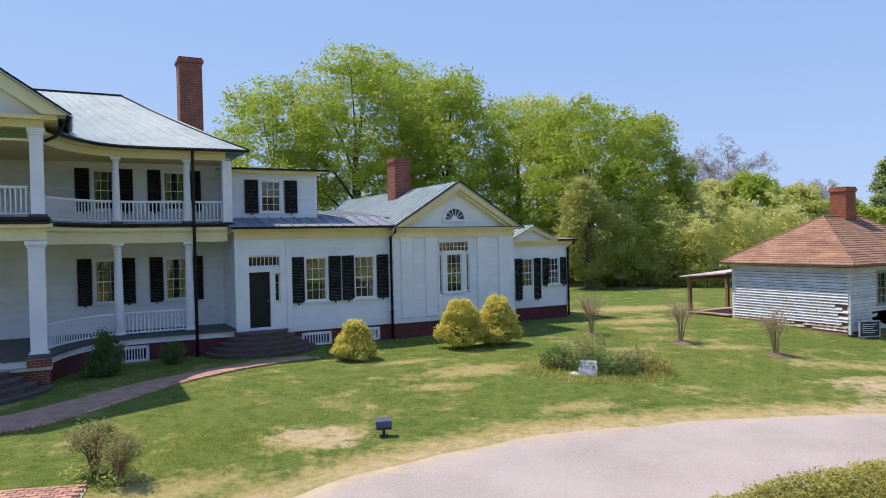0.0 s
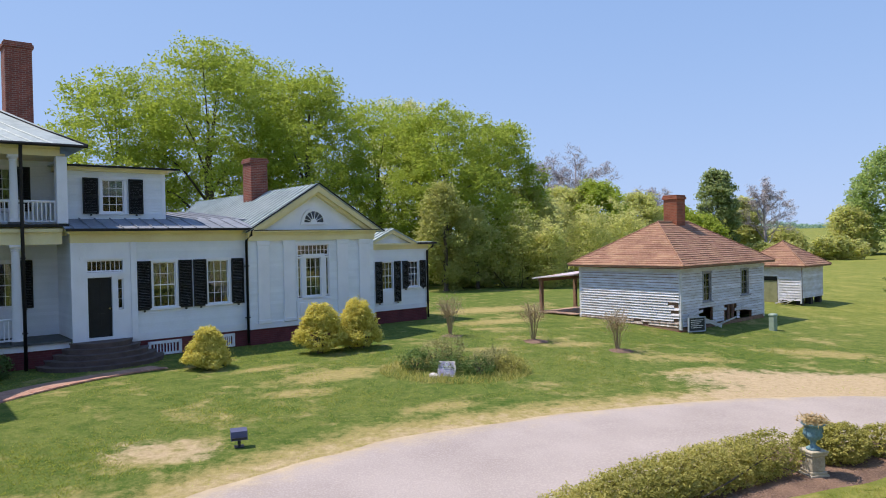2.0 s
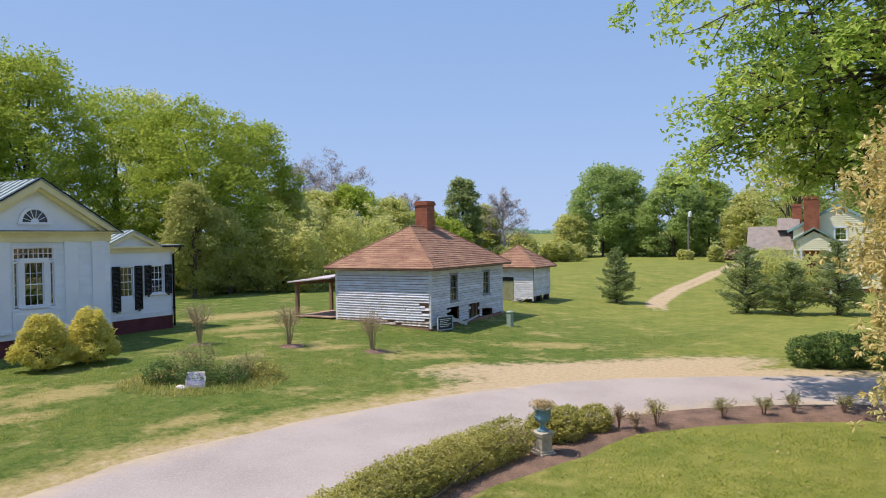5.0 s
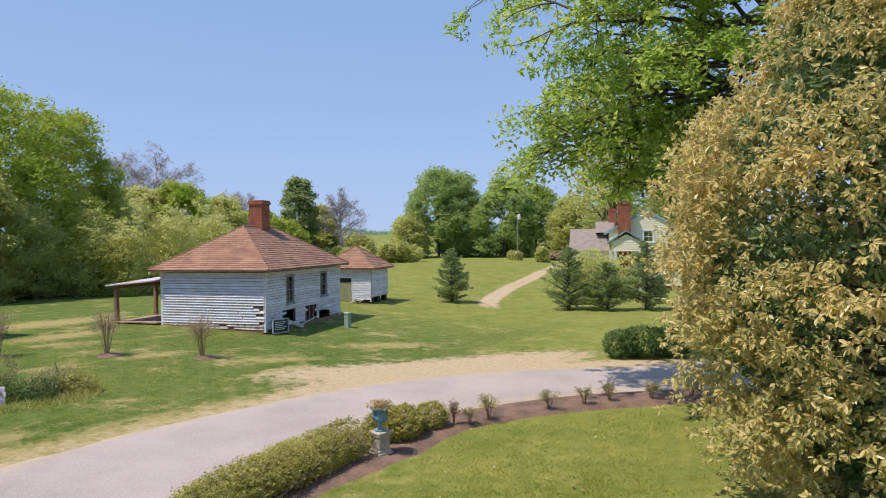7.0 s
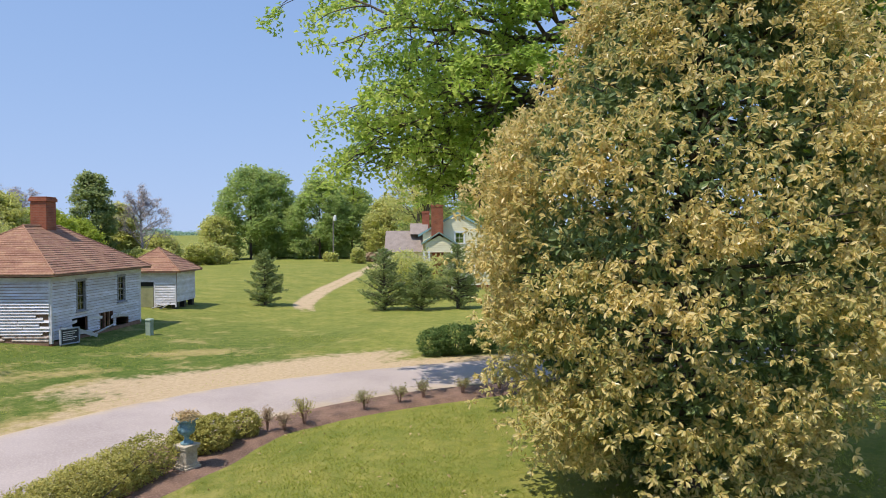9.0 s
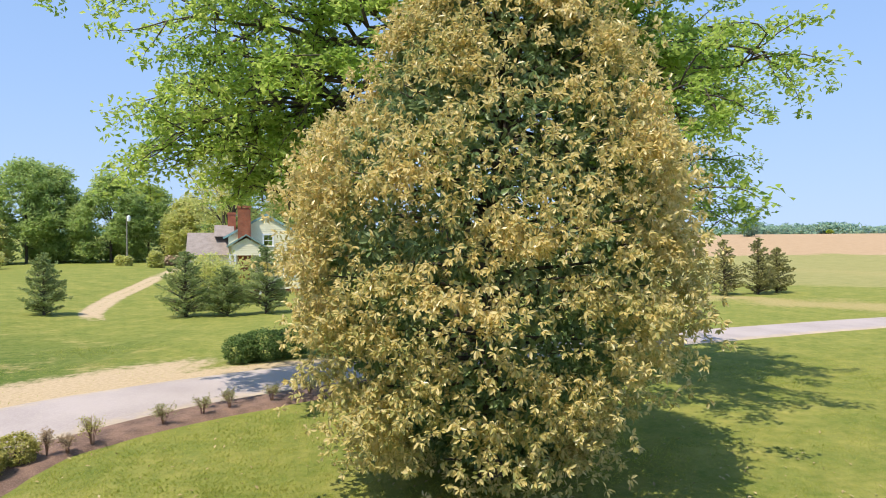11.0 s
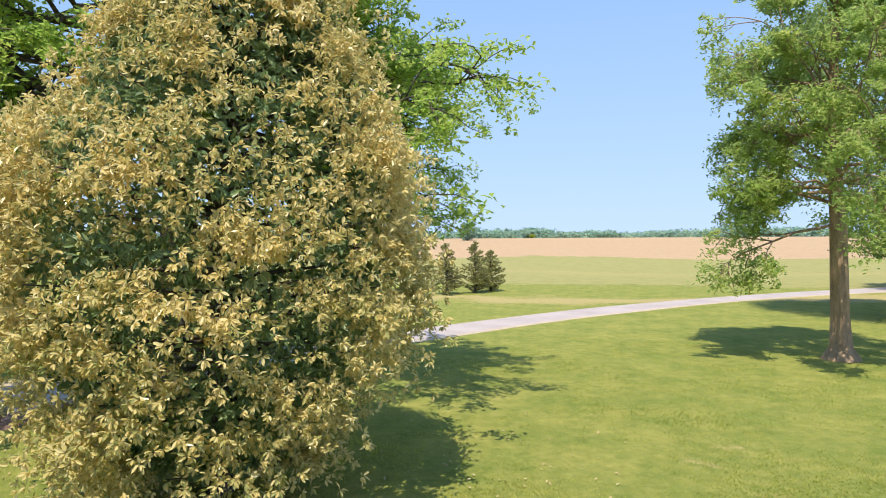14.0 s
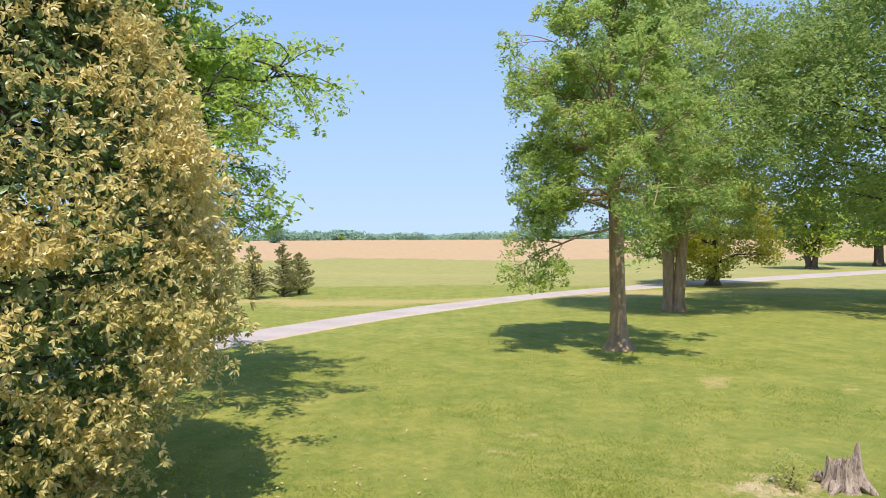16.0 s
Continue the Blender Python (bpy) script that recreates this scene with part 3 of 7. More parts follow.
def bush(name, x, y, lobes, label, leaf_mat, seed, count, per=10, leaf=0.08, clump=0.09, category="shrub", group="", slim=0.55, up=0.4, stems=8, bark=None):
    """A shrub: stems up into its lobes, and leaf clumps all over them. Lobes are given from its foot."""
    rng = np.random.default_rng(seed)
    root = thing(name, pose(x, y, hz(x, y)), label, category, group)
    v, f = [], []
    for i in range(stems):
        l = lobes[i % len(lobes)]
        e = Vector(l[:3]) + Vector(rng.normal(size=3)) * 0.35 * l[3]
        tube_lists(v, f, [(l[0] * 0.4, l[1] * 0.4, -0.05), tuple(Vector((l[0] * 0.6, l[1] * 0.6, 0)).lerp(e, 0.5)), tuple(e)], [0.022, 0.016, 0.006], 5)
    part("stem", (v, f), bark or DARKBARK, root)
    lv, lf = clumps(rng, lobes, count, per, clump, leaf, up=up, slim=slim)
    part("foliage", (lv, lf), leaf_mat, root)
    return root


def grown_tree(name, x, y, label, leaf_mat, seed, limbs, trunk_pts, trunk_r, bark, leaf=0.17, per=55, ball=0.5, depth=2, category="tree", wander=0.22, droop=0.05, kids=4, low=0.0, slim=0.55, bound=None):
    """A tree grown limb by limb. limbs: (height, heading, lift, length, thickness); each forks again and again, with leaf clumps at the ends.
    bound: says where a shoot may still grow."""
    rng = np.random.default_rng(seed)
    root = thing(name, pose(x, y, hz(x, y)), label, category)
    v, f, tips = [], [], []
    tube_lists(v, f, trunk_pts, trunk_r, 14)

    def limb(p, d, length, r, level):
        pts, rad = [p.copy()], [r]
        n = 5
        for i in range(n):
            d = (d + Vector(rng.normal(size=3)) * wander + Vector((0, 0, 0.06 - droop * (i + (2 - level))))).normalized()
            if p.z < (low(p) if callable(low) else low):                    # browsed off below: shoots turn up
                d = Vector((d.x, d.y, abs(d.z) + 0.25)).normalized()
            if bound and not bound(p + d * length / n):
                break
            p = p + d * length / n
            pts.append(p.copy()), rad.append(r * (1 - 0.8 * (i + 1) / n))
            if level > 0 and i >= 1:
                for _ in range(2 if (i >= 2 and rng.random() < kids / 6) else 1):
                    side = d.cross(Vector(rng.normal(size=3))).normalized()
                    side.z *= 0.55
                    limb(p.copy(), (d * 0.65 + side * rng.uniform(0.55, 1.0)).normalized(), length * rng.uniform(0.36, 0.56), r * (0.62 - 0.07 * i), level - 1)
            if level == 0 and i >= 2 or (level == 1 and i >= 2):
                tips.append(p.copy())
        if len(pts) < 2:
            return
        tube_lists(v, f, pts, rad, 8 if level == depth else (6 if level else 4))

    for hgt, head, lift, length, r in limbs:
        zs = [q[2] for q in trunk_pts]
        p = Vector([float(np.interp(hgt, zs, [q[k] for q in trunk_pts])) for k in range(3)])
        limb(p, Vector((math.cos(radians(head)) * math.cos(radians(lift)), math.sin(radians(head)) * math.cos(radians(lift)), math.sin(radians(lift)))), length, r, depth)
    part("trunk", (v, f), bark, root, flat=False)
    c = np.array([tuple(t) for t in tips])
    q = rng.normal(size=(len(c) * per, 3))
    q *= (rng.random(len(q)) ** 0.45 / np.linalg.norm(q, axis=1))[:, None]
    pts = np.repeat(c, per, 0) + q * ball * np.repeat(rng.uniform(0.5, 1.35, len(c)), per)[:, None] * np.array([1, 1, 0.7])
    part("crown", leaves(rng, pts, leaf, slim=slim, face=q * 0.5 + np.array([0, 0, 0.5])), leaf_mat, root)
    return root


# ---- ground, drive, beds ----
OUTER = [(-16, 1), (-8, 7.6), (-3.1, 12.1), (-1.9, 13.3), (1.4, 15.4), (5.7, 16.7), (11, 17.4), (16, 16.6), (21.5, 13.2), (27, 8), (32.8, 1.2), (37.5, -4.6), (47, -18.2), (57.5, -40.8), (66, -72), (71, -100), (74, -150)]
INNER = [(-12, -4), (-4.5, 3.5), (0, 7.7), (3.0, 9.8), (6.8, 11.7), (10.0, 13.1), (13.2, 12.4), (16.3, 11.4), (19.3, 9.4), (23.5, 5.6), (28.9, 0.6), (32.2, -3.9), (41.3, -16), (52, -37), (60, -71), (65, -100), (67.5, -150)]
PATCHES = [(-2.9, 15.3, 1.9, 0.95, 28), (0.9, 21.4, 3.0, 1.0, 24), (-1.2, 22.6, 1.6, 0.5, 28), (6.6, 24.6, 1.6, 0.7, 0), (12.5, 20.6, 2.4, 0.6, 10), (10.2, 25.2, 2.0, 0.7, 0), (3.6, 22.8, 1.9, 0.6, 30), (-0.2, 19.5, 1.5, 0.6, 10), (8.8, 31.5, 3.5, 1.5, 10), (10.0, 37.0, 5.0, 2.4, 10), (-5.6, 12.0, 3.2, 1.1, 35),
           (7.9, 29.2, 1.4, 0.6, 0), (13.5, 22.3, 2.4, 0.7, -20), (19, 22.5, 3.0, 1.1, -30), (3.5, 17.8, 1.8, 0.6, 20), (14.85, -19.9, 1.0, 0.25, -58), (13.5, -7, 0.6, 0.3, 20), (14.5, -8.2, 0.5, 0.3, 60), (11.6, -7.4, 0.5, 0.3, 10), (17.5, -17, 1.6, 0.7, -50)]
out_line, in_line = curve_points(OUTER, 0.6), curve_points(INNER, 0.6)


def line_distance(x, y, line):
    best = np.full(x.shape, 1e9)
    for px, py in line:
        best = np.minimum(best, np.hypot(x - px, y - py))
    return best


def spaced(lo, hi, step, far):
    mid = np.arange(lo, hi + step, step)
    grow = [step]
    while sum(grow) < far:
        grow.append(grow[-1] * 1.16)
    g = np.cumsum(grow)
    return np.concatenate([(lo - g)[::-1], mid, hi + g])


gx, gy = spaced(-24, 62, 0.4, 2600), spaced(-26, 50, 0.4, 2600)
GX, GY = np.meshgrid(gx, gy, indexing="ij")
GZ = height(GX, GY)
near_d = np.minimum(line_distance(GX, GY, out_line), line_distance(GX, GY, in_line))
wob = np.array([[noise.noise(Vector((px * 0.18, py * 0.18, 0))) for py in gy] for px in gx])
GZ = GZ + wob * 0.04 * smooth(6, 14, np.hypot(GX, GY)) * smooth(0.5, 4, near_d)
ni, nj = GX.shape
idx = np.arange(ni * nj).reshape(ni, nj)
quads = np.stack([idx[:-1, :-1], idx[1:, :-1], idx[1:, 1:], idx[:-1, 1:]], -1).reshape(-1, 4)
ground = part("ground", (np.stack([GX, GY, GZ], -1).reshape(-1, 3), quads), GROUND, flat=False)
tagged(ground, "mown lawn with dry patches running out to open fields", "ground", kind="structure")

od, idist = line_distance(GX, GY, out_line), line_distance(GX, GY, in_line)
outside = (od < idist) & (GX < 30)
dryness = 0.53 * np.exp(-(od / 1.5) ** 2) * outside + 0.25 * np.exp(-(near_d / 0.8) ** 2)
for px, py, ra, rb, turn in PATCHES:
    c, s = math.cos(radians(turn)), math.sin(radians(turn))
    u, w = (GX - px) * c + (GY - py) * s, -(GX - px) * s + (GY - py) * c
    dryness = np.maximum(dryness, 0.72 * np.exp(-((u / ra) ** 2 + (w / rb) ** 2)))
DX, DY = GX - 17.5, GY - 17.6
u, w = DX * 0.93 - DY * 0.37, DX * 0.37 + DY * 0.93
earthy = 0.78 * np.exp(-((u / 7.5) ** 4 + (w / 2.1) ** 2)) + 0.52 * np.exp(-(od / 0.8) ** 2) * outside
earthy = np.maximum(earthy, 0.56 * np.exp(-(((GX + 2.9) / 1.6) ** 4 + ((GY - 15.35) / 0.9) ** 4)))
earthy = np.maximum(earthy, 0.64 * np.exp(-(((GX - 9.5) / 1.0) ** 2 + ((GY + 10.9) / 1.5) ** 2)))
earthy = np.maximum(earthy, 0.80 * np.exp(-(od / 1.5) ** 2) * smooth(8, 13, GX) * smooth(29, 23, GX) * outside)
TRACK = curve_points([(33, 29), (36.5, 32.3), (46, 38.5), (62, 48), (88, 64), (130, 88)], 0.5)
td = line_distance(GX, GY, TRACK)
tw = 0.6 + 0.004 * np.hypot(GX, GY)
earthy = np.maximum(earthy, (0.78 * np.exp(-(td / (1.1 * tw)) ** 4) - 0.26 * np.exp(-(td / (0.3 * tw)) ** 2)) * smooth(30, 36, GX))
dist = np.hypot(GX, GY)
east = smooth(0.60, 0.98, np.cos(np.arctan2(GY, GX) + 0.42)) * (GX > 0)
edge = dist + 5 * wob + 8 * np.sin(GX * 0.05 + GY * 0.07)
tilled = smooth(150, 170, edge) * east * (GX > 0) * smooth(0.0, 0.2, 0.35 - GY / (dist + 1))
park = np.maximum(smooth(9, 3, -0.469 * GX + 0.883 * GY) * smooth(2, 10, GX), 0.9 * smooth(19, 31, GX) * smooth(16, 24, GY))
meadow = smooth(66, 80, dist) * east * 0.8
dryness = np.maximum(dryness, 0.20 * park + 0.22 * np.exp(-(((GX - 8.5) / 4) ** 2 + ((GY + 10.5) / 2.5) ** 2)))
strip = (0.70 * np.exp(-((edge - 62) / 5.0) ** 2) + 0.5 * np.exp(-((edge - 104) / 9.0) ** 2)) * east
for key, val in (("dry", np.maximum(dryness, strip)), ("earth", earthy), ("tilled", tilled), ("meadow", meadow), ("park", park)):
    at = ground.data.attributes.new(key, 'FLOAT', 'POINT')
    at.data.foreach_set("value", val.reshape(-1).astype(np.float32))


def strip_mesh(a, b, lift, across=6):
    """A sheet between two lines, laid over the land, thinning out to the ground at both edges."""
    n = max(len(a), len(b)) * 2

    def resample(p):
        s = np.concatenate([[0], np.cumsum(np.hypot(*np.diff(p, axis=0).T))])
        q = np.linspace(0, s[-1], n)
        return np.stack([np.interp(q, s, p[:, 0]), np.interp(q, s, p[:, 1])], 1)
    a, b = resample(a), resample(b)
    v = []
    for j in range(across + 1):
        k = j / across
        p = a * (1 - k) + b * k
        w = np.array([noise.noise(Vector((q[0] * 0.8, q[1] * 0.8, j * 3.1))) for q in p])
        if j in (0, across):
            p = p + (b - a) / (np.linalg.norm(b - a, axis=1)[:, None] + 1e-6) * w[:, None] * 0.22
        z = height(p[:, 0], p[:, 1]) + (-0.03 if j in (0, across) else lift)
        v.append(np.column_stack([p, z]))
    v = np.vstack(v)
    i = np.arange(n - 1)
    f = np.vstack([np.stack([j * n + i, j * n + i + 1, (j + 1) * n + i + 1, (j + 1) * n + i], 1) for j in range(across)])
    return v, f


drive_sheet = strip_mesh(out_line, in_line, 0.05, 10)
drive = part("road", drive_sheet, GRAVEL, flat=False)
across_n = len(drive_sheet[0]) // 11
ek = np.repeat([0.88, 0.5, 0.25, 0.12, 0.1, 0.1, 0.05, 0.1, 0.25, 0.5, 0.8], across_n)
drive.data.attributes.new("edge", 'FLOAT', 'POINT').data.foreach_set("value", ek.astype(np.float32))
tagged(drive, "pale gravel drive curving round the lawn", "road", kind="structure")
MULCH_IN = curve_points([(0.6, 7.0), (3.6, 8.8), (6.4, 10.2), (9.5, 10.6), (12.1, 11.25), (14.6, 10.6), (17.6, 8.8), (20.4, 6.7)], 0.4)
MULCH_OUT = curve_points([(0.0, 7.9), (2.9, 9.9), (6.6, 11.8), (10.0, 13.3), (13.35, 12.7), (16.5, 11.65), (19.5, 9.65), (21.7, 7.6)], 0.4)
tagged(part("flower_bed", strip_mesh(MULCH_OUT, MULCH_IN, 0.08), MULCH, flat=False), "long mulch bed along the inside of the drive", "flower bed", kind="structure")

# ---- woodland behind the house ----
WOOD = dict(group="wood behind the house", bark=DARKBARK, leaf=0.25, clump=0.6, per=30, lobe=0.27, twigs=False, rise=0.12, arms=4, profile=((0, 0.95), (0.3, 1.0), (0.65, 0.86), (1, 0.4)))
tree("tree", -7.3, 60, 20.2, 8.2, 3.5, "tall full deciduous tree behind the house", WOODLEAF, 11, count=1450, lobes=46, trunk=0.5, **WOOD)
tree("tree", 0.6, 61, 18.2, 7.0, 4, "full deciduous tree behind the house", WOODLEAF, 12, count=1100, lobes=43, trunk=0.45, **WOOD)
tree("tree", -14.6, 61, 17.9, 7.0, 3, "rounded deciduous tree behind the house", WOODLEAF, 13, count=1100, lobes=40, trunk=0.4, **WOOD)
tree("tree", 12.4, 59, 15.2, 7.2, 2.2, "broad deciduous tree at the lawn's far edge", WOODLEAF, 14, count=1400, lobes=46, trunk=0.45, **WOOD)
tree("tree", 18.0, 62.4, 14.4, 5.0, 1.4, "deciduous tree at the lawn's far edge", WOODLEAF, 15, count=900, lobes=32, trunk=0.35, **WOOD)
tree("tree", 7.0, 64, 16.4, 7.0, 2.5, "deciduous tree deep in the wood", WOODLEAF2, 16, count=800, lobes=36, trunk=0.4, **WOOD)
tree("tree", -2.9, 65, 20.3, 7, 2.0, "deciduous tree deep in the wood", WOODLEAF2, 17, count=800, lobes=36, trunk=0.4, **WOOD)
tree("tree", 10.6, 73, 18.6, 5, 2.0, "pale-green tree deep in the wood", SCRUBLEAF, 18, count=700, lobes=32, trunk=0.35, **WOOD)

# ---- wooden buildings: walls with openings, windows, shutters ----
def cut(x0, x1, z0, z1, holes):
    """The stretches of x left free by the holes that a band z0..z1 runs through."""
    spans = [(x0, x1)]
    for hx0, hx1, hz0, hz1 in holes:
        if min(z1, hz1) - max(z0, hz0) > 0.5 * (z1 - z0):
            spans = [s for a, b in spans for s in ((a, min(b, hx0)), (max(a, hx1), b)) if s[1] - s[0] > 0.01]
    return spans


def siding_wall(bm, x0, x1, z0, z1, y, holes=(), exposure=0.115, thick=0.2, lap=0.022, along="x", sign=-1, boards=None):
    """Lapped boards on a thick wall whose face lies at y; the outside is towards sign. along: the axis it runs along."""
    def put(a, d, z):
        return (a, y + sign * d, z) if along == "x" else (y + sign * d, a, z)
    zs = sorted({z0, z1, *[h for q in holes for h in q[2:] if z0 < h < z1]})
    for a, b in zip(zs, zs[1:]):
        for s0, s1 in cut(x0, x1, a, b, holes):
            c = [put(q, d, z) for z in (a, b) for q, d in ((s0, 0), (s1, 0), (s1, -thick), (s0, -thick))]
            v = [bm.verts.new(p) for p in c]
            for f in ((0, 1, 5, 4), (1, 2, 6, 5), (2, 3, 7, 6), (3, 0, 4, 7), (0, 3, 2, 1), (4, 5, 6, 7)):
                bm.faces.new([v[i] for i in f])
    bm = boards or bm
    rows = max(1, round((z1 - z0) / exposure))
    e = (z1 - z0) / rows
    for i in range(rows):
        a, b = z0 + i * e, z0 + (i + 1) * e
        for s0, s1 in cut(x0, x1, a, b, holes):
            c = [put(q, d, z) for q in (s0, s1) for d, z in ((0.002, a), (lap + 0.006, a), (0.006, b), (0.002, b))]
            v = [bm.verts.new(p) for p in c]
            for f in ((1, 5, 6, 2), (0, 4, 5, 1), (2, 6, 7, 3), (0, 1, 2, 3), (4, 7, 6, 5)):
                bm.faces.new([v[i] for i in f])


def clap_wall(parent, *a, **k):
    """A wall of its own, and the lapped boards on it."""
    w, b = bmesh.new(), bmesh.new()
    siding_wall(w, *a, boards=b, **k)
    wall = part("wall", w, SIDING, parent)
    tagged(part("clapboard_siding", b, SIDING, wall), kind="stuff")
    return wall


def window(parent, m, w, h, cols, rows, casing=0.09, sill=True, curtain=True, blind=0.0, material=None, rail=True):
    """A sash window set in its opening: m puts its lower left glass corner, x along the wall, y inwards."""
    material = material or WHITE
    win = new("window")
    win.parent, win.matrix_basis = parent, m
    bm = bmesh.new()
    c = casing
    for b in ((-c, 0, -0.05, 0.12, -0.02, h + c), (w, w + c, -0.05, 0.12, -0.02, h + c), (-c - 0.03, w + c + 0.03, -0.065, 0.12, h, h + c * 1.25)):
        box(bm, *b)
    part("casing", bm, material, win)
    bm = bmesh.new()
    t = 0.016
    for i in range(1, cols):
        box(bm, w * i / cols - t / 2, w * i / cols + t / 2, 0.015, 0.05, 0, h)
    for j in range(1, rows):
        tt = t * 2.2 if (rail and j == rows // 2) else t
        box(bm, 0, w, 0.013, 0.052, h * j / rows - tt / 2, h * j / rows + tt / 2)
    for b in ((0, 0.03, 0.012, 0.055, 0, h), (w - 0.03, w, 0.012, 0.055, 0, h), (0, w, 0.012, 0.056, 0, 0.05), (0, w, 0.012, 0.056, h - 0.035, h)):
        box(bm, *b)
    part("sash", bm, material, win)
    if sill:
        part("window_sill", bx(-c - 0.05, w + c + 0.05, -0.10, 0.12, -0.07, -0.005), material, win)
    pane = None
    for i in range(cols):
        for j in range(rows):
            mm = Matrix.Translation((w * i / cols, 0.032, h * j / rows))
            if pane is None:
                pane = part("pane", bx(0, w / cols, 0, 0.004, 0, h / rows), GLASS, win)
                pane.visible_shadow = False
                pane.matrix_basis = mm
            else:
                o = again("pane", pane, win, mm)
                o.visible_shadow = False
    if curtain:
        for side in (0, 1):
            v, f = [], []
            n = 9
            for k in range(n):
                q = k / (n - 1)
                for z, wd in ((0, 0.17), (h * 0.45, 0.13), (h, 0.36)):
                    xx = q * wd * w
                    v.append(((w - xx) if side else xx, 0.16 + 0.025 * math.sin(q * 14), z))
            for k in range(n - 1):
                for z in range(2):
                    f.append((k * 3 + z, k * 3 + 3 + z, k * 3 + 4 + z, k * 3 + 1 + z))
            part("curtain", (v, f), CURTAIN, win, flat=False)
    if blind:
        part("blind", bx(0.01, w - 0.01, 0.08, 0.09, h * (1 - blind), h), SCREEN, win)
    return win


def shutter(parent, m, w, h):
    """A louvred shutter: stiles, three rails and tilted slats, with an iron catch under it."""
    bm = bmesh.new()
    for b in ((0, 0.05, 0, h), (w - 0.05, w, 0, h), (0, w, 0, 0.08), (0, w, h * 0.47, h * 0.47 + 0.07), (0, w, h - 0.06, h)):
        box(bm, b[0], b[1], -0.04, 0, b[2], b[3], 0)
    ob = part("shutter", bm, SHUTTER, parent)
    ob.matrix_basis = m
    bm = bmesh.new()
    n = int(h / 0.055)
    for i in range(1, n):
        z = h * i / n
        vs = box(bm, 0.045, w - 0.045, -0.03, -0.022, z - 0.028, z + 0.028)
        bmesh.ops.rotate(bm, verts=vs, cent=(0, -0.026, z), matrix=Matrix.Rotation(radians(32), 3, 'X'))
    tagged(part("louvre", bm, SHUTTER, ob), kind="stuff")
    part("catch", bx(w * 0.5 - 0.03, w * 0.5 + 0.03, -0.06, -0.01, -0.07, -0.01), DARKTRIM_AND_SHADE, ob)
    return ob


def seam_roof(bm_flat, bm_seam, a, b, c, d, gap=0.45, thick=0.05):
    """A metal roof plane a-b (eave) to d-c (top), with upright seams every gap metres from eave to top."""
    a, b, c, d = (Vector(p) for p in (a, b, c, d))
    nrm = (b - a).cross(d - a).normalized()
    if nrm.z < 0:
        nrm = -nrm
    top = [bm_flat.verts.new(p) for p in (a, b, c, d)]
    low = [bm_flat.verts.new(p - nrm * thick) for p in (a, b, c, d)]
    bm_flat.faces.new(top), bm_flat.faces.new(list(reversed(low)))
    for i in range(4):
        if (top[i].co - top[(i + 1) % 4].co).length > 1e-4:
            bm_flat.faces.new((top[i], low[i], low[(i + 1) % 4], top[(i + 1) % 4]))
    ln = (b - a).length
    ex, up = (b - a).normalized(), None
    up = nrm.cross(ex)
    if up.dot(d - a) < 0 and up.dot(c - a) < 0:
        up = -up
    P = [(0.0, 0.0), (ln, 0.0), ((c - a).dot(ex), (c - a).dot(up)), ((d - a).dot(ex), (d - a).dot(up))]
    lo, hi = min(p[0] for p in P), max(p[0] for p in P)
    x = lo + gap * 0.5
    while x < hi:
        ys = []
        for i in range(4):
            (x0, y0), (x1, y1) = P[i], P[(i + 1) % 4]
            if (x0 - x) * (x1 - x) < 0:
                ys.append(y0 + (y1 - y0) * (x - x0) / (x1 - x0))
        if len(ys) >= 2 and max(ys) - min(ys) > 0.1:
            p, q = a + ex * x + up * min(ys), a + ex * x + up * max(ys)
            w = ex * 0.015
            bm_seam.append([tuple(q2) for q2 in (p - w, p + w, q + w, q - w, p - w + nrm * 0.04, p + w + nrm * 0.04, q + w + nrm * 0.04, q - w + nrm * 0.04)])
        x += gap


def roof(parent, planes, label="", gap=0.45, material=None):
    for p in planes:
        f, seams = bmesh.new(), []
        seam_roof(f, seams, *p, gap=gap)
        r = part("roof", f, material or TIN, parent, label)
        for v in seams:
            part("seam", (v, [(4, 5, 6, 7), (0, 1, 5, 4), (1, 2, 6, 5), (2, 3, 7, 6), (3, 0, 4, 7)]), material or TIN, r)
    return r


def chimney(parent, x0, x1, y0, y1, z0, z1, material, cap=0.06):
    bm = bmesh.new()
    box(bm, x0, x1, y0, y1, z0, z1 - 0.22, 0.012)
    box(bm, x0 - cap, x1 + cap, y0 - cap, y1 + cap, z1 - 0.22, z1 - 0.08, 0.01)
    box(bm, x0 - cap * 0.3, x1 + cap * 0.3, y0 - cap * 0.3, y1 + cap * 0.3, z1 - 0.08, z1, 0.01)
    ch = part("chimney", bm, material, parent, "tall brick chimney")
    # dark plate on the solid stack, painted as the flue's inner shade
    part("chimney_mouth_shade", bx(x0 + 0.15, x1 - 0.15, y0 + 0.15, y1 - 0.15, z1 - 0.005, z1 + 0.006), DARKTRIM_AND_SHADE, ch)
    return ch


def downspout(parent, pts, r=0.05):
    o = part("downspout", tube(pts, r, 8), DARKTRIM_AND_SHADE, parent, flat=False)
    for p, q in zip(pts, pts[1:]):
        if abs(p[2] - q[2]) > 1.5:
            for k in (0.25, 0.75):
                c = Vector(p).lerp(Vector(q), k)
                part("bracket", bx(c.x - 0.075, c.x + 0.075, c.y - 0.06, c.y + 0.09, c.z - 0.02, c.z + 0.02), DARKTRIM_AND_SHADE, o)
    return o


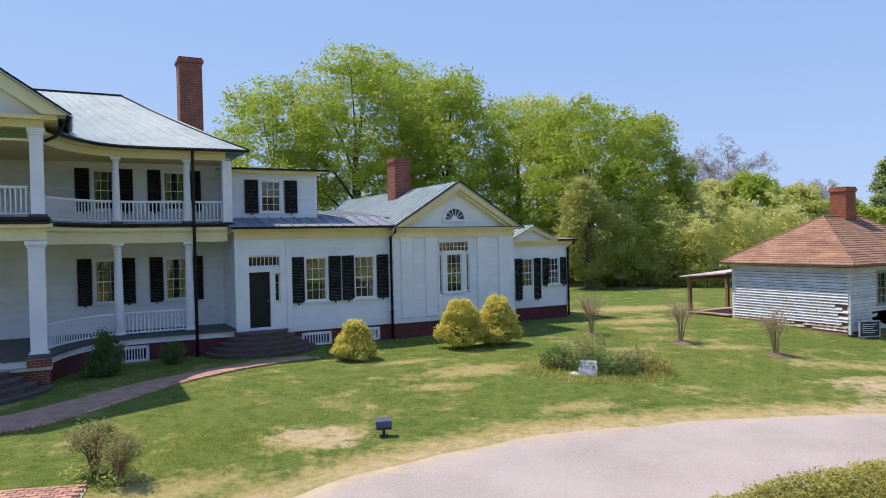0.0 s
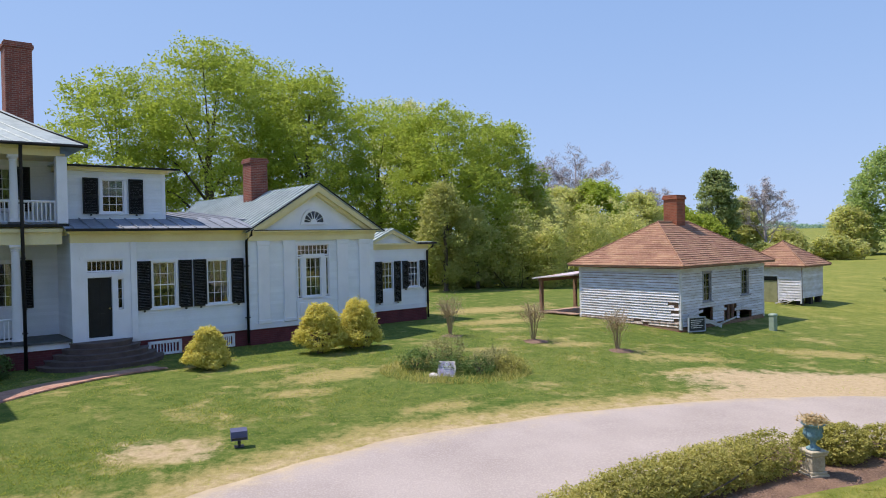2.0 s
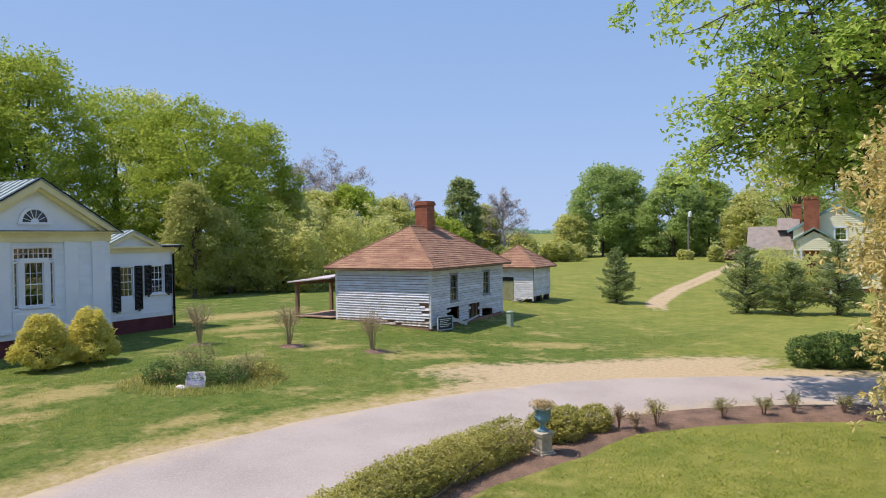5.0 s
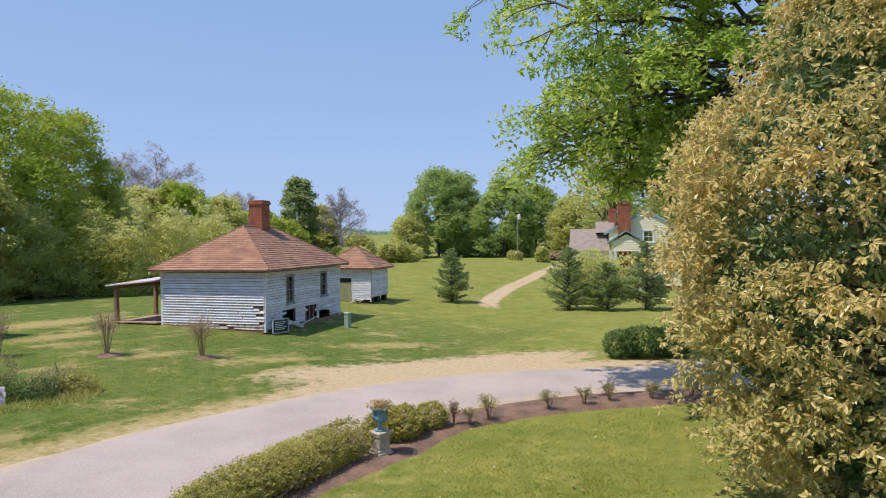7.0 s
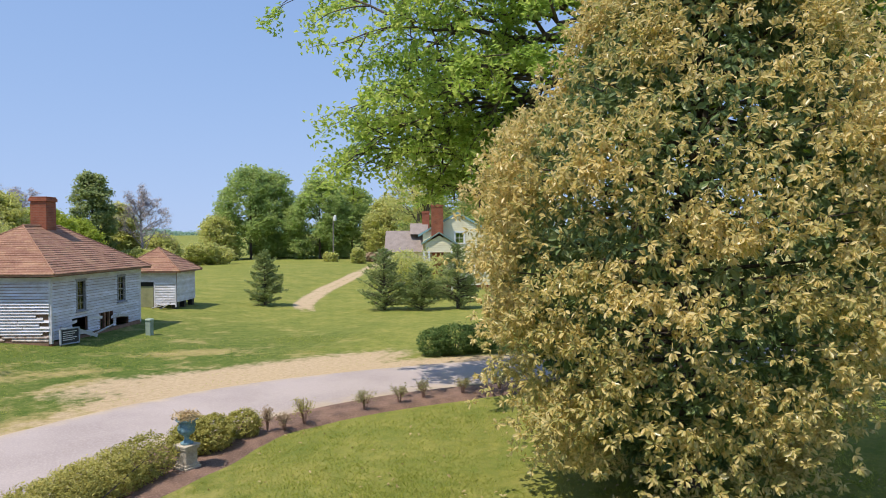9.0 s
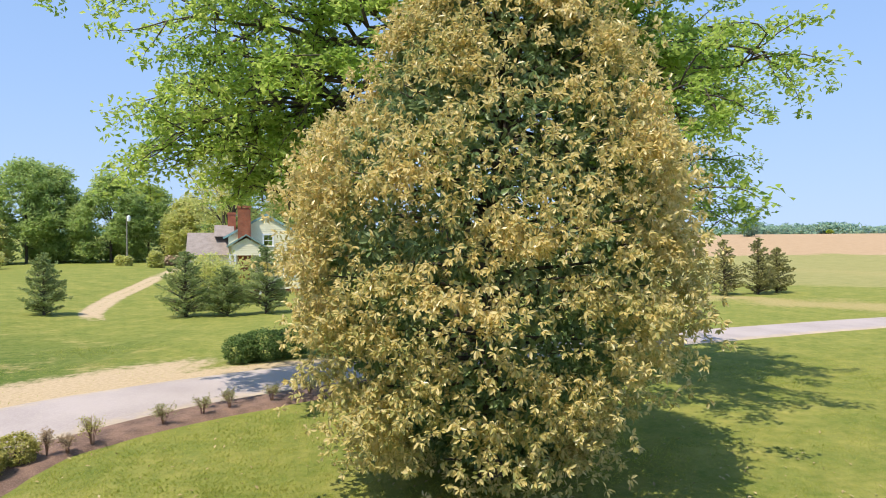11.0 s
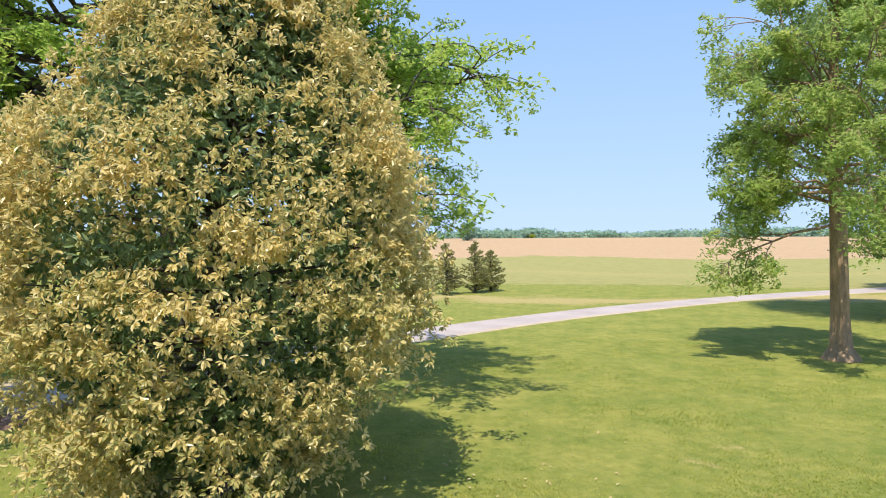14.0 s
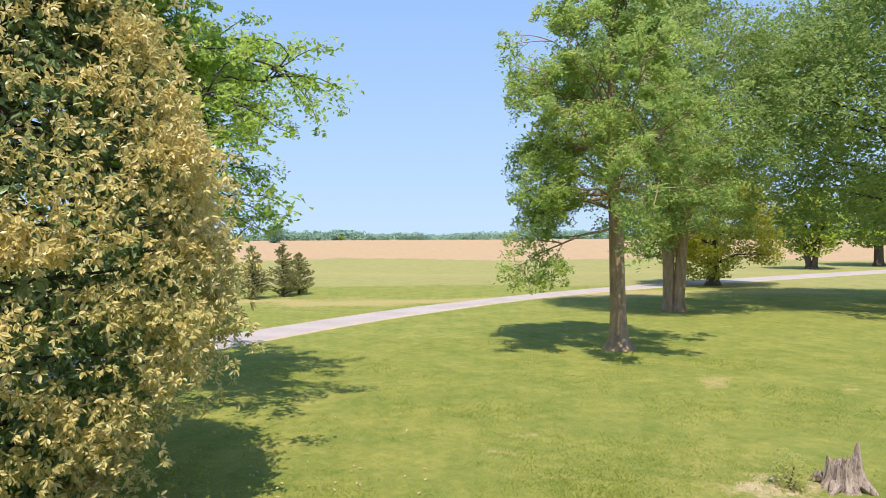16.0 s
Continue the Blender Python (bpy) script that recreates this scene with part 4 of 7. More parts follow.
def crawl_vent(parent, x0, x1, z0, z1, y):
    bm = bmesh.new()
    for b in ((x0, x0 + 0.1, z0, z1), (x1 - 0.1, x1, z0, z1), (x0, x1, z0, z0 + 0.08), (x0, x1, z1 - 0.1, z1)):
        box(bm, b[0], b[1], y - 0.05, y + 0.05, b[2], b[3])
    o = part("crawl_vent", bm, WHITE, parent, "white wooden crawl-space grille")
    # near-black sheet in place of the crawl space's shade
    part("recess_shade", bx(x0 + 0.02, x1 - 0.02, y + 0.02, y + 0.03, z0, z1), DARKTRIM_AND_SHADE, o)
    n = 9
    for i in range(1, n):
        x = x0 + 0.1 + (x1 - x0 - 0.2) * i / n
        part("bar", bx(x - 0.02, x + 0.02, y - 0.03, y + 0.01, z0 + 0.06, z1 - 0.08), WHITE, o)


def column(parent, x, y, z0, z1, w=0.30, square=False, base_mat=None):
    bm = bmesh.new()
    if square:
        for a, b, k in ((z0 + 0.1, z1 - 0.2, 1.0), (z1 - 0.2, z1 - 0.13, 1.16), (z1 - 0.13, z1, 1.32), (z0, z0 + 0.1, 1.25)):
            box(bm, x - w / 2 * k, x + w / 2 * k, y - w / 2 * k, y + w / 2 * k, a, b, 0.008)
    else:
        r = w / 2
        lathe(bm, [(r * 1.28, z0 + 0.08), (r * 1.28, z0 + 0.13), (r * 1.1, z0 + 0.17), (r * 1.04, z0 + 0.2), (r, z0 + (z1 - z0) * 0.35), (r * 0.84, z1 - 0.22),
                   (r * 0.98, z1 - 0.2), (r * 0.98, z1 - 0.17), (r * 0.86, z1 - 0.16), (r * 1.12, z1 - 0.08)], 20, (x, y, 0))
        box(bm, x - r * 1.3, x + r * 1.3, y - r * 1.3, y + r * 1.3, z1 - 0.08, z1, 0.006)
    c = part("column", bm, WHITE, parent, "white tapered porch column")
    part("plinth", bx(x - w * 0.7, x + w * 0.7, y - w * 0.7, y + w * 0.7, z0, z0 + 0.08), base_mat or DECK, c)
    return c


def railing(parent, line, z, h=0.75, gap=0.125):
    """A balustrade along a line on a floor at z: two rails and square balusters."""
    p = np.array(line, float)
    rl = new("railing")
    rl.parent = parent
    v, f = [], []
    tube_lists(v, f, [(*q, z + h) for q in p], [0.045] * len(p), 6)
    part("top_rail", (v, f), WHITE, rl)
    v, f = [], []
    tube_lists(v, f, [(*q, z + 0.1) for q in p], [0.035] * len(p), 6)
    part("bottom_rail", (v, f), WHITE, rl)
    s = np.concatenate([[0], np.cumsum(np.hypot(*np.diff(p, axis=0).T))])
    first = None
    for q in np.arange(gap / 2, s[-1], gap):
        x, y = np.interp(q, s, p[:, 0]), np.interp(q, s, p[:, 1])
        if first is None:
            first = part("baluster", bx(-0.018, 0.018, -0.018, 0.018, 0.1, h), WHITE, rl)
            first.matrix_basis = Matrix.Translation((x, y, z))
        else:
            again("baluster", first, rl, Matrix.Translation((x, y, z)))
    return rl


def slab(bm, outline, z0, z1):
    prism(bm, outline, "z", z0, z1)


def fan_steps(parent, cx, cy, z_top, z_bot, r_top, r_bot, n, flat=0.75, name="step"):
    """Rounded steps that fan out towards -y, one mesh a step."""
    for i in range(n):
        k = i / (n - 1)
        r = r_top + (r_bot - r_top) * k
        z1 = z_top + (z_bot - z_top) * i / n
        pts = [(cx + r * math.cos(t), cy + r * flat * math.sin(t)) for t in np.linspace(math.pi, 2 * math.pi, 25)]
        bm = bmesh.new()
        slab(bm, pts, z_bot - 0.4, z1 - 0.045)
        nose = [(cx + (r + 0.03) * math.cos(t), cy + (r + 0.03) * flat * math.sin(t)) for t in np.linspace(math.pi, 2 * math.pi, 25)]
        slab(bm, nose, z1 - 0.04, z1)
        part(name, bm, STEP, parent)


# ---- the main house: x along its front, y inwards, z up ----
house = thing("house", pose(-2.1, 27.75, 0, 0, 0, 28), "white clapboard plantation house with columned porches and tin roofs", "house")
FLOOR = 1.55
T = Matrix.Translation

# the low link with the side door
DOOR_HOLE, TRANS_HOLE, SIDE_HOLE = (-5.62, -4.86, FLOOR, 3.57), (-5.75, -4.45, 3.75, 4.16), (-4.68, -4.5, 2.45, 3.52)
link_holes = [(-3.5, -2.72, 2.41, 4.02), (-1.54, -0.74, 2.41, 4.02), DOOR_HOLE, TRANS_HOLE, SIDE_HOLE]
clap_wall(house, -4.08, 0.0, 1.55, 4.75, 0.0, link_holes)
clap_wall(house, 0.0, 2.3, 1.55, 5.2, -6.05, (), along="y")
bm = bmesh.new()
for x0, x1, z0, z1 in ((-6.05, -5.62, 1.3, 4.75), (-4.86, -4.68, 1.3, 3.75), (-4.5, -4.08, 1.3, 4.75), (-4.68, -4.5, 1.3, 2.45), (-4.68, -4.5, 3.52, 3.75), (-5.62, -4.86, 3.57, 3.75),
                       (-5.62, -4.5, 4.16, 4.75), (-5.62, -4.86, 1.3, FLOOR)):
    box(bm, x0, x1, -0.07, 0.18, z0, z1)
part("door_surround", bm, WHITE, house, "panelled white door surround")
for b in ((-6.12, -5.92, -0.12, -0.072, 1.4, 4.75), (-4.26, -4.06, -0.12, -0.072, 1.4, 4.75)):
    part("door_pilaster", bx(*b), WHITE, house)
for b in ((-5.8, -4.4, -0.10, -0.072, 3.6, 3.72), (-5.85, -4.35, -0.1, -0.072, 4.18, 4.26)):
    part("door_moulding", bx(*b), WHITE, house)
door = part("door", bx(-5.62, -4.86, 0.05, 0.1, FLOOR, 3.57), SHUTTER, house, "black panelled side door")
for z0, z1 in ((1.75, 2.35), (2.5, 3.4)):
    for x0 in (-5.54, -5.2):
        part("panel", bx(x0, x0 + 0.26, 0.042, 0.05, z0, z1), SHUTTER, door)
bm = bmesh.new()
lathe(bm, [(0.012, 0), (0.03, 0.01), (0.035, 0.04), (0.015, 0.06)], 10)
knob = part("door_knob", bm, mat("aged brass", (0.5, 0.36, 0.14), 0.35, 0.9), door)
knob.matrix_basis = pose(-4.93, 0.05, 2.5, 90)
window(house, T((-5.75, 0, 3.76)), 1.3, 0.39, 9, 1, 0.02, False, False, rail=False)
window(house, T((-4.68, 0, 2.46)), 0.18, 1.05, 1, 3, 0.02, False, False, rail=False)
part("skirt_board", bx(-4.08, 0.0, -0.03, 0.2, 1.3, 1.55), WHITE, house)
bm = bmesh.new()
box(bm, -6.1, 0.0, -0.05, 0.2, 4.75, 5.06), box(bm, -6.2, 0.0, -0.2, 0.2, 5.05, 5.15), box(bm, -6.25, 0.0, -0.36, 0.2, 5.14, 5.2)
part("cornice", bm, BOUNCEWHITE, house)
part("foundation", bx(-6.05, 0.0, 0.02, 0.3, 0.2, 1.3), BRICKDARK, house, "dark red brick foundation")
crawl_vent(house, -3.72, -2.55, 0.72, 1.22, 0.02)
crawl_vent(house, -1.45, -0.55, 0.72, 1.22, 0.02)
for x in (-3.5, -1.54):
    window(house, T((x, 0, 2.41)), 0.78, 1.61, 3, 4)
for x in (-4.06, -2.62, -2.08, -0.64):
    shutter(house, T((x, -0.052, 2.36)), 0.48, 1.72)
roof(house, [((-6.3, -0.42, 5.22), (0.25, -0.42, 5.22), (0.25, 1.35, 5.62), (-6.3, 1.35, 5.62)),
             ((-2.6, 1.35, 5.62), (0.6, 1.35, 5.62), (0.6, 6.5, 6.1), (-2.6, 6.5, 6.1))], "low grey tin roof darkened for its shallow slope", 0.5, DIMTIN)
part("gutter", bx(-6.3, 0.1, -0.5, -0.42, 5.13, 5.22), DARKTRIM_AND_SHADE, house)

# upper room standing back over the link
clap_wall(house, -6.1, -2.62, 5.55, 7.35, 1.3, [(-4.78, -4.06, 5.83, 7.0)])
clap_wall(house, 1.3, 6.5, 5.55, 7.35, -2.62, (), along="y", sign=1)
part("corner_board", bx(-2.72, -2.59, 1.27, 1.4, 5.55, 7.35), WHITE, house)
window(house, T((-4.78, 1.3, 5.83)), 0.72, 1.17, 3, 4, curtain=False, blind=0.5)
for x in (-5.42, -3.9):
    shutter(house, T((x, 1.248, 5.78)), 0.5, 1.27)
bm = bmesh.new()
box(bm, -6.2, -2.3, 1.0, 6.8, 7.38, 7.46), box(bm, -6.2, -2.5, 1.15, 6.7, 7.28, 7.38)
part("cornice", bm, BOUNCEWHITE, house)
roof(house, [((-6.3, 0.95, 7.47), (-2.2, 0.95, 7.47), (-2.2, 6.8, 7.72), (-6.3, 6.8, 7.72))])
part("gutter", bx(-6.3, -2.15, 0.88, 0.96, 7.40, 7.47), DARKTRIM_AND_SHADE, house)

# the gabled wing
GY0 = -0.15
gw = [(2.06, 3.54, 2.38, 4.55)]
clap_wall(house, 0.0, 5.75, 1.55, 4.72, GY0, gw)
clap_wall(house, GY0, 13, 1.55, 5.1, 0.0, (), along="y"), clap_wall(house, GY0, 13, 1.55, 5.1, 5.75, (), along="y", sign=1)
for x0, x1 in ((0.35, 0.83), (1.44, 1.94), (3.9, 4.41), (4.98, 5.5)):
    bm = bmesh.new()
    box(bm, x0, x1, GY0 - 0.09, GY0 + 0.02, 1.62, 4.55, 0.008), box(bm, x0 - 0.03, x1 + 0.03, GY0 - 0.11, GY0 + 0.02, 4.53, 4.72, 0.01)
    box(bm, x0 - 0.03, x1 + 0.03, GY0 - 0.11, GY0 + 0.02, 1.5, 1.64, 0.01)
    part("pilaster", bm, WHITE, house, "flat white pilaster")
part("skirt_board", bx(-0.02, 5.77, GY0 - 0.05, 0.3, 1.3, 1.55), WHITE, house)
bm = bmesh.new()
box(bm, -0.02, 5.77, GY0 - 0.10, 0.3, 4.72, 4.96), box(bm, -0.05, 5.8, GY0 - 0.16, 0.3, 4.95, 5.06), box(bm, -0.2, 5.98, GY0 - 0.34, 0.3, 5.06, 5.11)
part("cornice", bm, BOUNCEWHITE, house)
for s in (-1, 1):
    bm = bmesh.new()
    a, b = (2.93 + s * 3.12, 5.08), (2.93, 6.98)
    prism(bm, [(a[0], a[1]), (b[0], b[1]), (b[0], b[1] - 0.3), (a[0] - s * 0.42, a[1])], "y", GY0 - 0.34, GY0 + 0.1)
    prism(bm, [(a[0] - s * 0.45, a[1]), (b[0], b[1] - 0.29), (b[0], b[1] - 0.42), (a[0] - s * 0.7, a[1])], "y", GY0 - 0.2, GY0 + 0.1)
    part("raking_cornice", bm, BOUNCEWHITE, house)
bm = bmesh.new()
box(bm, 2.0, 3.58, GY0 - 0.06, GY0 + 0.1, 1.55, 2.3)
box(bm, 2.12, 3.46, GY0 - 0.075, GY0, 1.66, 2.2, 0.01)
part("window_apron", bm, WHITE, house)
bm = bmesh.new()
prism(bm, [(0.2, 5.11), (5.66, 5.11), (2.93, 6.75)], "y", GY0 + 0.02, GY0 + 0.2)
part("pediment", bm, WHITE, house, "white boarded pediment")
part("foundation", bx(0.02, 5.73, GY0 + 0.02, 0.3, 0.2, 1.3), BRICKDARK, house, "dark red brick foundation")
part("foundation", bx(5.5, 5.73, 0.3, 13, 0.2, 1.55), BRICKDARK, house)
part("gutter", bx(0.1, 5.9, GY0 - 0.36, GY0 - 0.30, 5.105, 5.135), DARKTRIM_AND_SHADE, house)
window(house, T((2.09, GY0, 4.08)), 1.42, 0.45, 8, 2, 0.05, False, False, rail=False)
window(house, T((2.45, GY0, 2.42)), 0.69, 1.58, 3, 4, 0.12, True, True)
for x in (2.09, 3.37):
    window(house, T((x, GY0, 2.42)), 0.14, 1.58, 1, 4, 0.04, False, False, rail=False)
for x0, x1 in ((2.26, 2.34), (3.25, 3.34)):
    part("mullion", bx(x0, x1, GY0 - 0.05, GY0 + 0.1, 2.36, 4.1), WHITE, house)
# half-round window in the pediment
fan = new("fanlight")
fan.parent, fan.matrix_basis = house, T((2.86, GY0 - 0.01, 5.44))
bm = bmesh.new()
ts = np.linspace(0, math.pi, 21)
for t0, t1 in zip(ts, ts[1:]):
    prism(bm, [(r * math.cos(t), r * math.sin(t)) for r, t in ((0.45, t0), (0.57, t0), (0.57, t1), (0.45, t1))], "y", -0.05, 0.05)
box(bm, -0.6, 0.6, -0.06, 0.05, -0.09, 0.0)
for t in ts[3:-1:3]:
    prism(bm, [(0.14 * math.cos(t) - 0.009 * math.sin(t), 0.14 * math.sin(t) + 0.009 * math.cos(t)), (0.14 * math.cos(t) + 0.009 * math.sin(t), 0.14 * math.sin(t) - 0.009 * math.cos(t)),
               (0.46 * math.cos(t) + 0.009 * math.sin(t), 0.46 * math.sin(t) - 0.009 * math.cos(t)), (0.46 * math.cos(t) - 0.009 * math.sin(t), 0.46 * math.sin(t) + 0.009 * math.cos(t))], "y", -0.03, 0.02)
prism(bm, [(0.14 * math.cos(t), 0.14 * math.sin(t)) for t in ts], "y", -0.03, 0.02)
part("frame", bm, WHITE, fan)
bm = bmesh.new()
prism(bm, [(0.45 * math.cos(t), 0.45 * math.sin(t)) for t in ts], "y", 0.0, 0.01)
part("pane", bm, mat("dark old glass", (0.03, 0.035, 0.045), 0.1, spec=0.6, bump=0.02), fan)
roof(house, [((-0.22, -0.55, 5.06), (-0.22, 10.0, 5.06), (2.93, 13.2, 7.0), (2.93, -0.55, 7.0)),
             ((6.08, -0.55, 5.06), (6.08, 13.5, 5.06), (2.93, 13.2, 7.0), (2.93, -0.55, 7.0)),
             ((-0.22, 10.0, 5.06), (6.08, 13.5, 5.06), (2.93, 13.2, 7.0), (2.93, 13.2, 7.0))], "pale standing-seam tin gable roof", 0.42)
for s in (-1, 1):
    v, f = tube([(2.93 + s * 3.17, -0.56, 5.05), (2.93, -0.56, 7.02)], 0.028, 6)
    part("drip_edge", (v, f), DARKTRIM_AND_SHADE, house)
chimney(house, 2.15, 2.95, 4.2, 5.1, 6.0, 8.5, BRICK, 0.05)
downspout(house, [(0.02, -0.5, 5.14), (0.02, -0.45, 4.95), (-0.08, -0.2, 4.75), (-0.08, -0.2, 0.8)], 0.05)
part("vent_pipe", tube([(0.9, 8.6, 5.6), (0.9, 8.6, 6.25)], 0.05), DARKTRIM_AND_SHADE, house)

# the low end wing, set back
WY = 1.7
clap_wall(house, 5.75, 10.15, 1.52, 4.2, WY, [(7.45, 8.05, 2.3, 3.6), (8.99, 9.6, 2.36, 3.6)])
clap_wall(house, WY, 9, 1.52, 4.3, 10.15, (), along="y", sign=1)
part("skirt_board", bx(5.75, 10.17, WY - 0.04, 1.9, 1.3, 1.52), WHITE, house)
bm = bmesh.new()
box(bm, 5.75, 10.2, WY - 0.06, 1.9, 4.2, 4.43), box(bm, 5.75, 10.42, WY - 0.28, 2.2, 4.42, 4.5)
part("cornice", bm, BOUNCEWHITE, house)
part("corner_board", bx(10.03, 10.19, WY - 0.04, 1.9, 1.52, 4.2), WHITE, house)
part("corner_board", bx(5.75, 5.9, WY - 0.04, 1.9, 1.52, 4.2), WHITE, house)
part("window_apron", bx(7.4, 8.1, WY - 0.05, WY + 0.1, 1.6, 2.22), WHITE, house)
bm = bmesh.new()
prism(bm, [(6.55, 4.5), (9.3, 4.5), (7.93, 5.12)], "y", WY - 0.08, WY + 0.3)
part("pediment", bm, WHITE, house)
for s in (-1, 1):
    bm = bmesh.new()
    prism(bm, [(7.93 + s * 1.42, 4.5), (7.93, 5.15), (7.93, 4.98), (7.93 + s * 1.08, 4.5)], "y", WY - 0.3, WY)
    part("raking_cornice", bm, BOUNCEWHITE, house)
part("foundation", bx(5.75, 10.12, WY + 0.02, 2.0, 0.2, 1.3), BRICKDARK, house, "dark red brick foundation")
part("foundation", bx(9.9, 10.12, 2.0, 9, 0.2, 1.52), BRICKDARK, house)
window(house, T((7.45, WY, 2.3)), 0.6, 1.3, 3, 4, 0.06, False, False, blind=0.9)
window(house, T((8.99, WY, 2.36)), 0.61, 1.24, 3, 4, 0.06, True, False, blind=0.9)
for x, w, z, h in ((7.05, 0.38, 1.7, 1.94), (8.12, 0.38, 1.7, 1.94), (8.62, 0.34, 2.3, 1.34), (9.67, 0.36, 2.3, 1.34)):
    shutter(house, T((x, WY - 0.052, z)), w, h)
roof(house, [((6.45, WY - 0.36, 4.5), (6.45, 5, 4.5), (7.93, 5, 5.2), (7.93, WY - 0.36, 5.2)),
             ((9.42, WY - 0.36, 4.5), (9.42, 5, 4.5), (7.93, 5, 5.2), (7.93, WY - 0.36, 5.2)),
             ((9.3, WY - 0.34, 4.51), (10.5, WY - 0.34, 4.51), (10.5, 9, 4.62), (9.3, 9, 4.62))], "", 0.4)
part("gutter", bx(9.35, 10.5, WY - 0.42, WY - 0.34, 4.43, 4.52), DARKTRIM_AND_SHADE, house)
downspout(house, [(10.32, WY - 0.38, 4.44), (10.3, WY - 0.3, 4.3), (10.12, WY - 0.1, 4.1), (10.12, WY - 0.1, 0.8)], 0.05)

# main block behind the porches
MY = 2.3
mw = [(-10.52, 0.72), (-8.15, 0.72)]
holes = [(x, x + w, 2.6, 4.12) for x, w in mw] + [(x, x + w, 5.95, 7.35) for x, w in mw]
clap_wall(house, -24, -6.05, 1.55, 7.7, MY, holes)
clap_wall(house, MY, 12, 5.6, 7.9, -6.05, (), along="y", sign=1)
for z, h in ((2.6, 1.52), (5.95, 1.4)):
    for x, w in mw:
        window(house, T((x, MY, z)), w, h, 3, 4)
        shutter(house, T((x - 0.58, MY - 0.052, z - 0.06)), 0.46, h + 0.14)
        shutter(house, T((x + w + 0.12, MY - 0.052, z - 0.06)), 0.46, h + 0.14)

# two-storey porch with a hollow curve to the portico
EDGE = [(-11.9, -2.75), (-11.62, -1.9), (-11.2, -1.05), (-10.6, -0.3), (-9.8, 0.15), (-8.8, 0.25), (-7.6, 0.2), (-6.3, 0.12)]
edge = curve_points(EDGE, 0.25)


def inset(line, d):
    t = np.gradient(line, axis=0)
    t /= np.linalg.norm(t, axis=1)[:, None]
    return line + np.stack([-t[:, 1], t[:, 0]], 1) * d


def porch_layer(name, d, z0, z1, material, back=MY, label="", left=-19.2, right=-6.12):
    e = inset(edge, d)
    e = e[e[:, 0] < right]
    front = -2.85 + d
    outline = [(left, back), (left, front), (e[0][0], front)] + [tuple(q) for q in e] + [(right, e[-1][1]), (right, back)]
    bm = bmesh.new()
    slab(bm, outline, z0, z1)
    return part(name, bm, material, house, label)


porch_layer("porch_base", 0.10, 0.1, 1.28, BRICKDARK, label="dark red brick porch base")
porch_layer("fascia", 0.03, 1.28, 1.48, WHITE)
porch_layer("porch_floor", -0.06, 1.48, FLOOR, DECK, label="grey painted porch floor")
porch_layer("porch_ceiling", 0.32, 5.0, 5.3, BOUNCEWHITE)
bm = bmesh.new()
for z0, z1, d0, d1 in ((4.72, 5.12, 0.06, 0.38), (5.12, 5.24, -0.05, 0.38), (7.62, 7.84, 0.06, 0.38), (7.84, 7.95, -0.06, 0.38)):
    a, b = inset(edge, d0), inset(edge, d1)
    a, b = a[a[:, 0] < -6.1], b[b[:, 0] < -6.1]
    bm = bmesh.new()
    slab(bm, [tuple(q) for q in a] + [tuple(q) for q in b[::-1]], z0, z1)
    part("entablature", bm, BOUNCEWHITE, house, "white curved entablature")
for z0, z1, y0, x1 in ((4.84, 5.2, -2.8, -11.85), (5.2, 5.32, -2.95, -11.7), (8.02, 8.22, -2.8, -11.85), (8.22, 8.34, -3.1, -11.5)):
    bm = bmesh.new()
    box(bm, -19.2, x1, y0, y0 + 0.45, z0, z1), box(bm, x1 - 0.45, x1, y0 + 0.45, 0.6, z0, z1)
    part("entablature", bm, BOUNCEWHITE, house)
porch_layer("balcony_floor", -0.14, 5.3, 5.38, DARKTRIM_AND_SHADE)
porch_layer("porch_ceiling", 0.2, 7.66, 7.72, BOUNCEWHITE)
part("balcony_floor", bx(-19.2, -11.75, -3.0, -1.0, 5.4, 5.5), DARKTRIM_AND_SHADE, house)
column(house, -12.12, -2.62, FLOOR, 4.83, 0.42, True)
column(house, -12.05, -2.62, 5.5, 8.02, 0.34, True)
column(house, -14.6, -2.62, FLOOR, 4.83, 0.42, True)
column(house, -14.6, -2.62, 5.5, 8.02, 0.34, True)
for x, y in ((-9.88, 0.36), (-7.6, 0.42)):
    column(house, x, y, FLOOR, 4.72, 0.29)
    column(house, x, y, 5.38, 7.62, 0.25)
bm = bmesh.new()
box(bm, -6.42, -6.1, 0.15, 0.5, 5.4, 7.62, 0.01)
part("pilaster", bm, WHITE, house)
RAIL = inset(edge, 0.32)


def rail_part(x0, x1):
    q = RAIL[(RAIL[:, 0] > x0 + 0.02) & (RAIL[:, 0] < x1 - 0.02)]
    ends = [(x, float(np.interp(x, RAIL[:, 0], RAIL[:, 1]))) for x in (x0, x1)]
    return ([ends[0]] if x0 > RAIL[0, 0] else []) + [tuple(p) for p in q] + [ends[1]]


for x0, x1 in ((-12.2, -10.0), (-9.76, -7.72)):
    railing(house, rail_part(x0, x1), FLOOR, 0.78)
for x0, x1 in ((-12.2, -9.98), (-9.78, -7.7), (-7.5, -6.42)):
    railing(house, rail_part(x0, x1), 5.38, 0.76)
railing(house, [(-14.4, -2.62), (-12.3, -2.62)], 5.5, 0.85)
downspout(house, [(-7.45, -0.1, 7.92), (-7.45, -0.02, 7.7), (-7.45, 0.02, 5.5), (-7.45, 0.0, 0.7)], 0.055)
crawl_vent(house, -10.0, -9.0, 0.7, 1.24, 0.18)
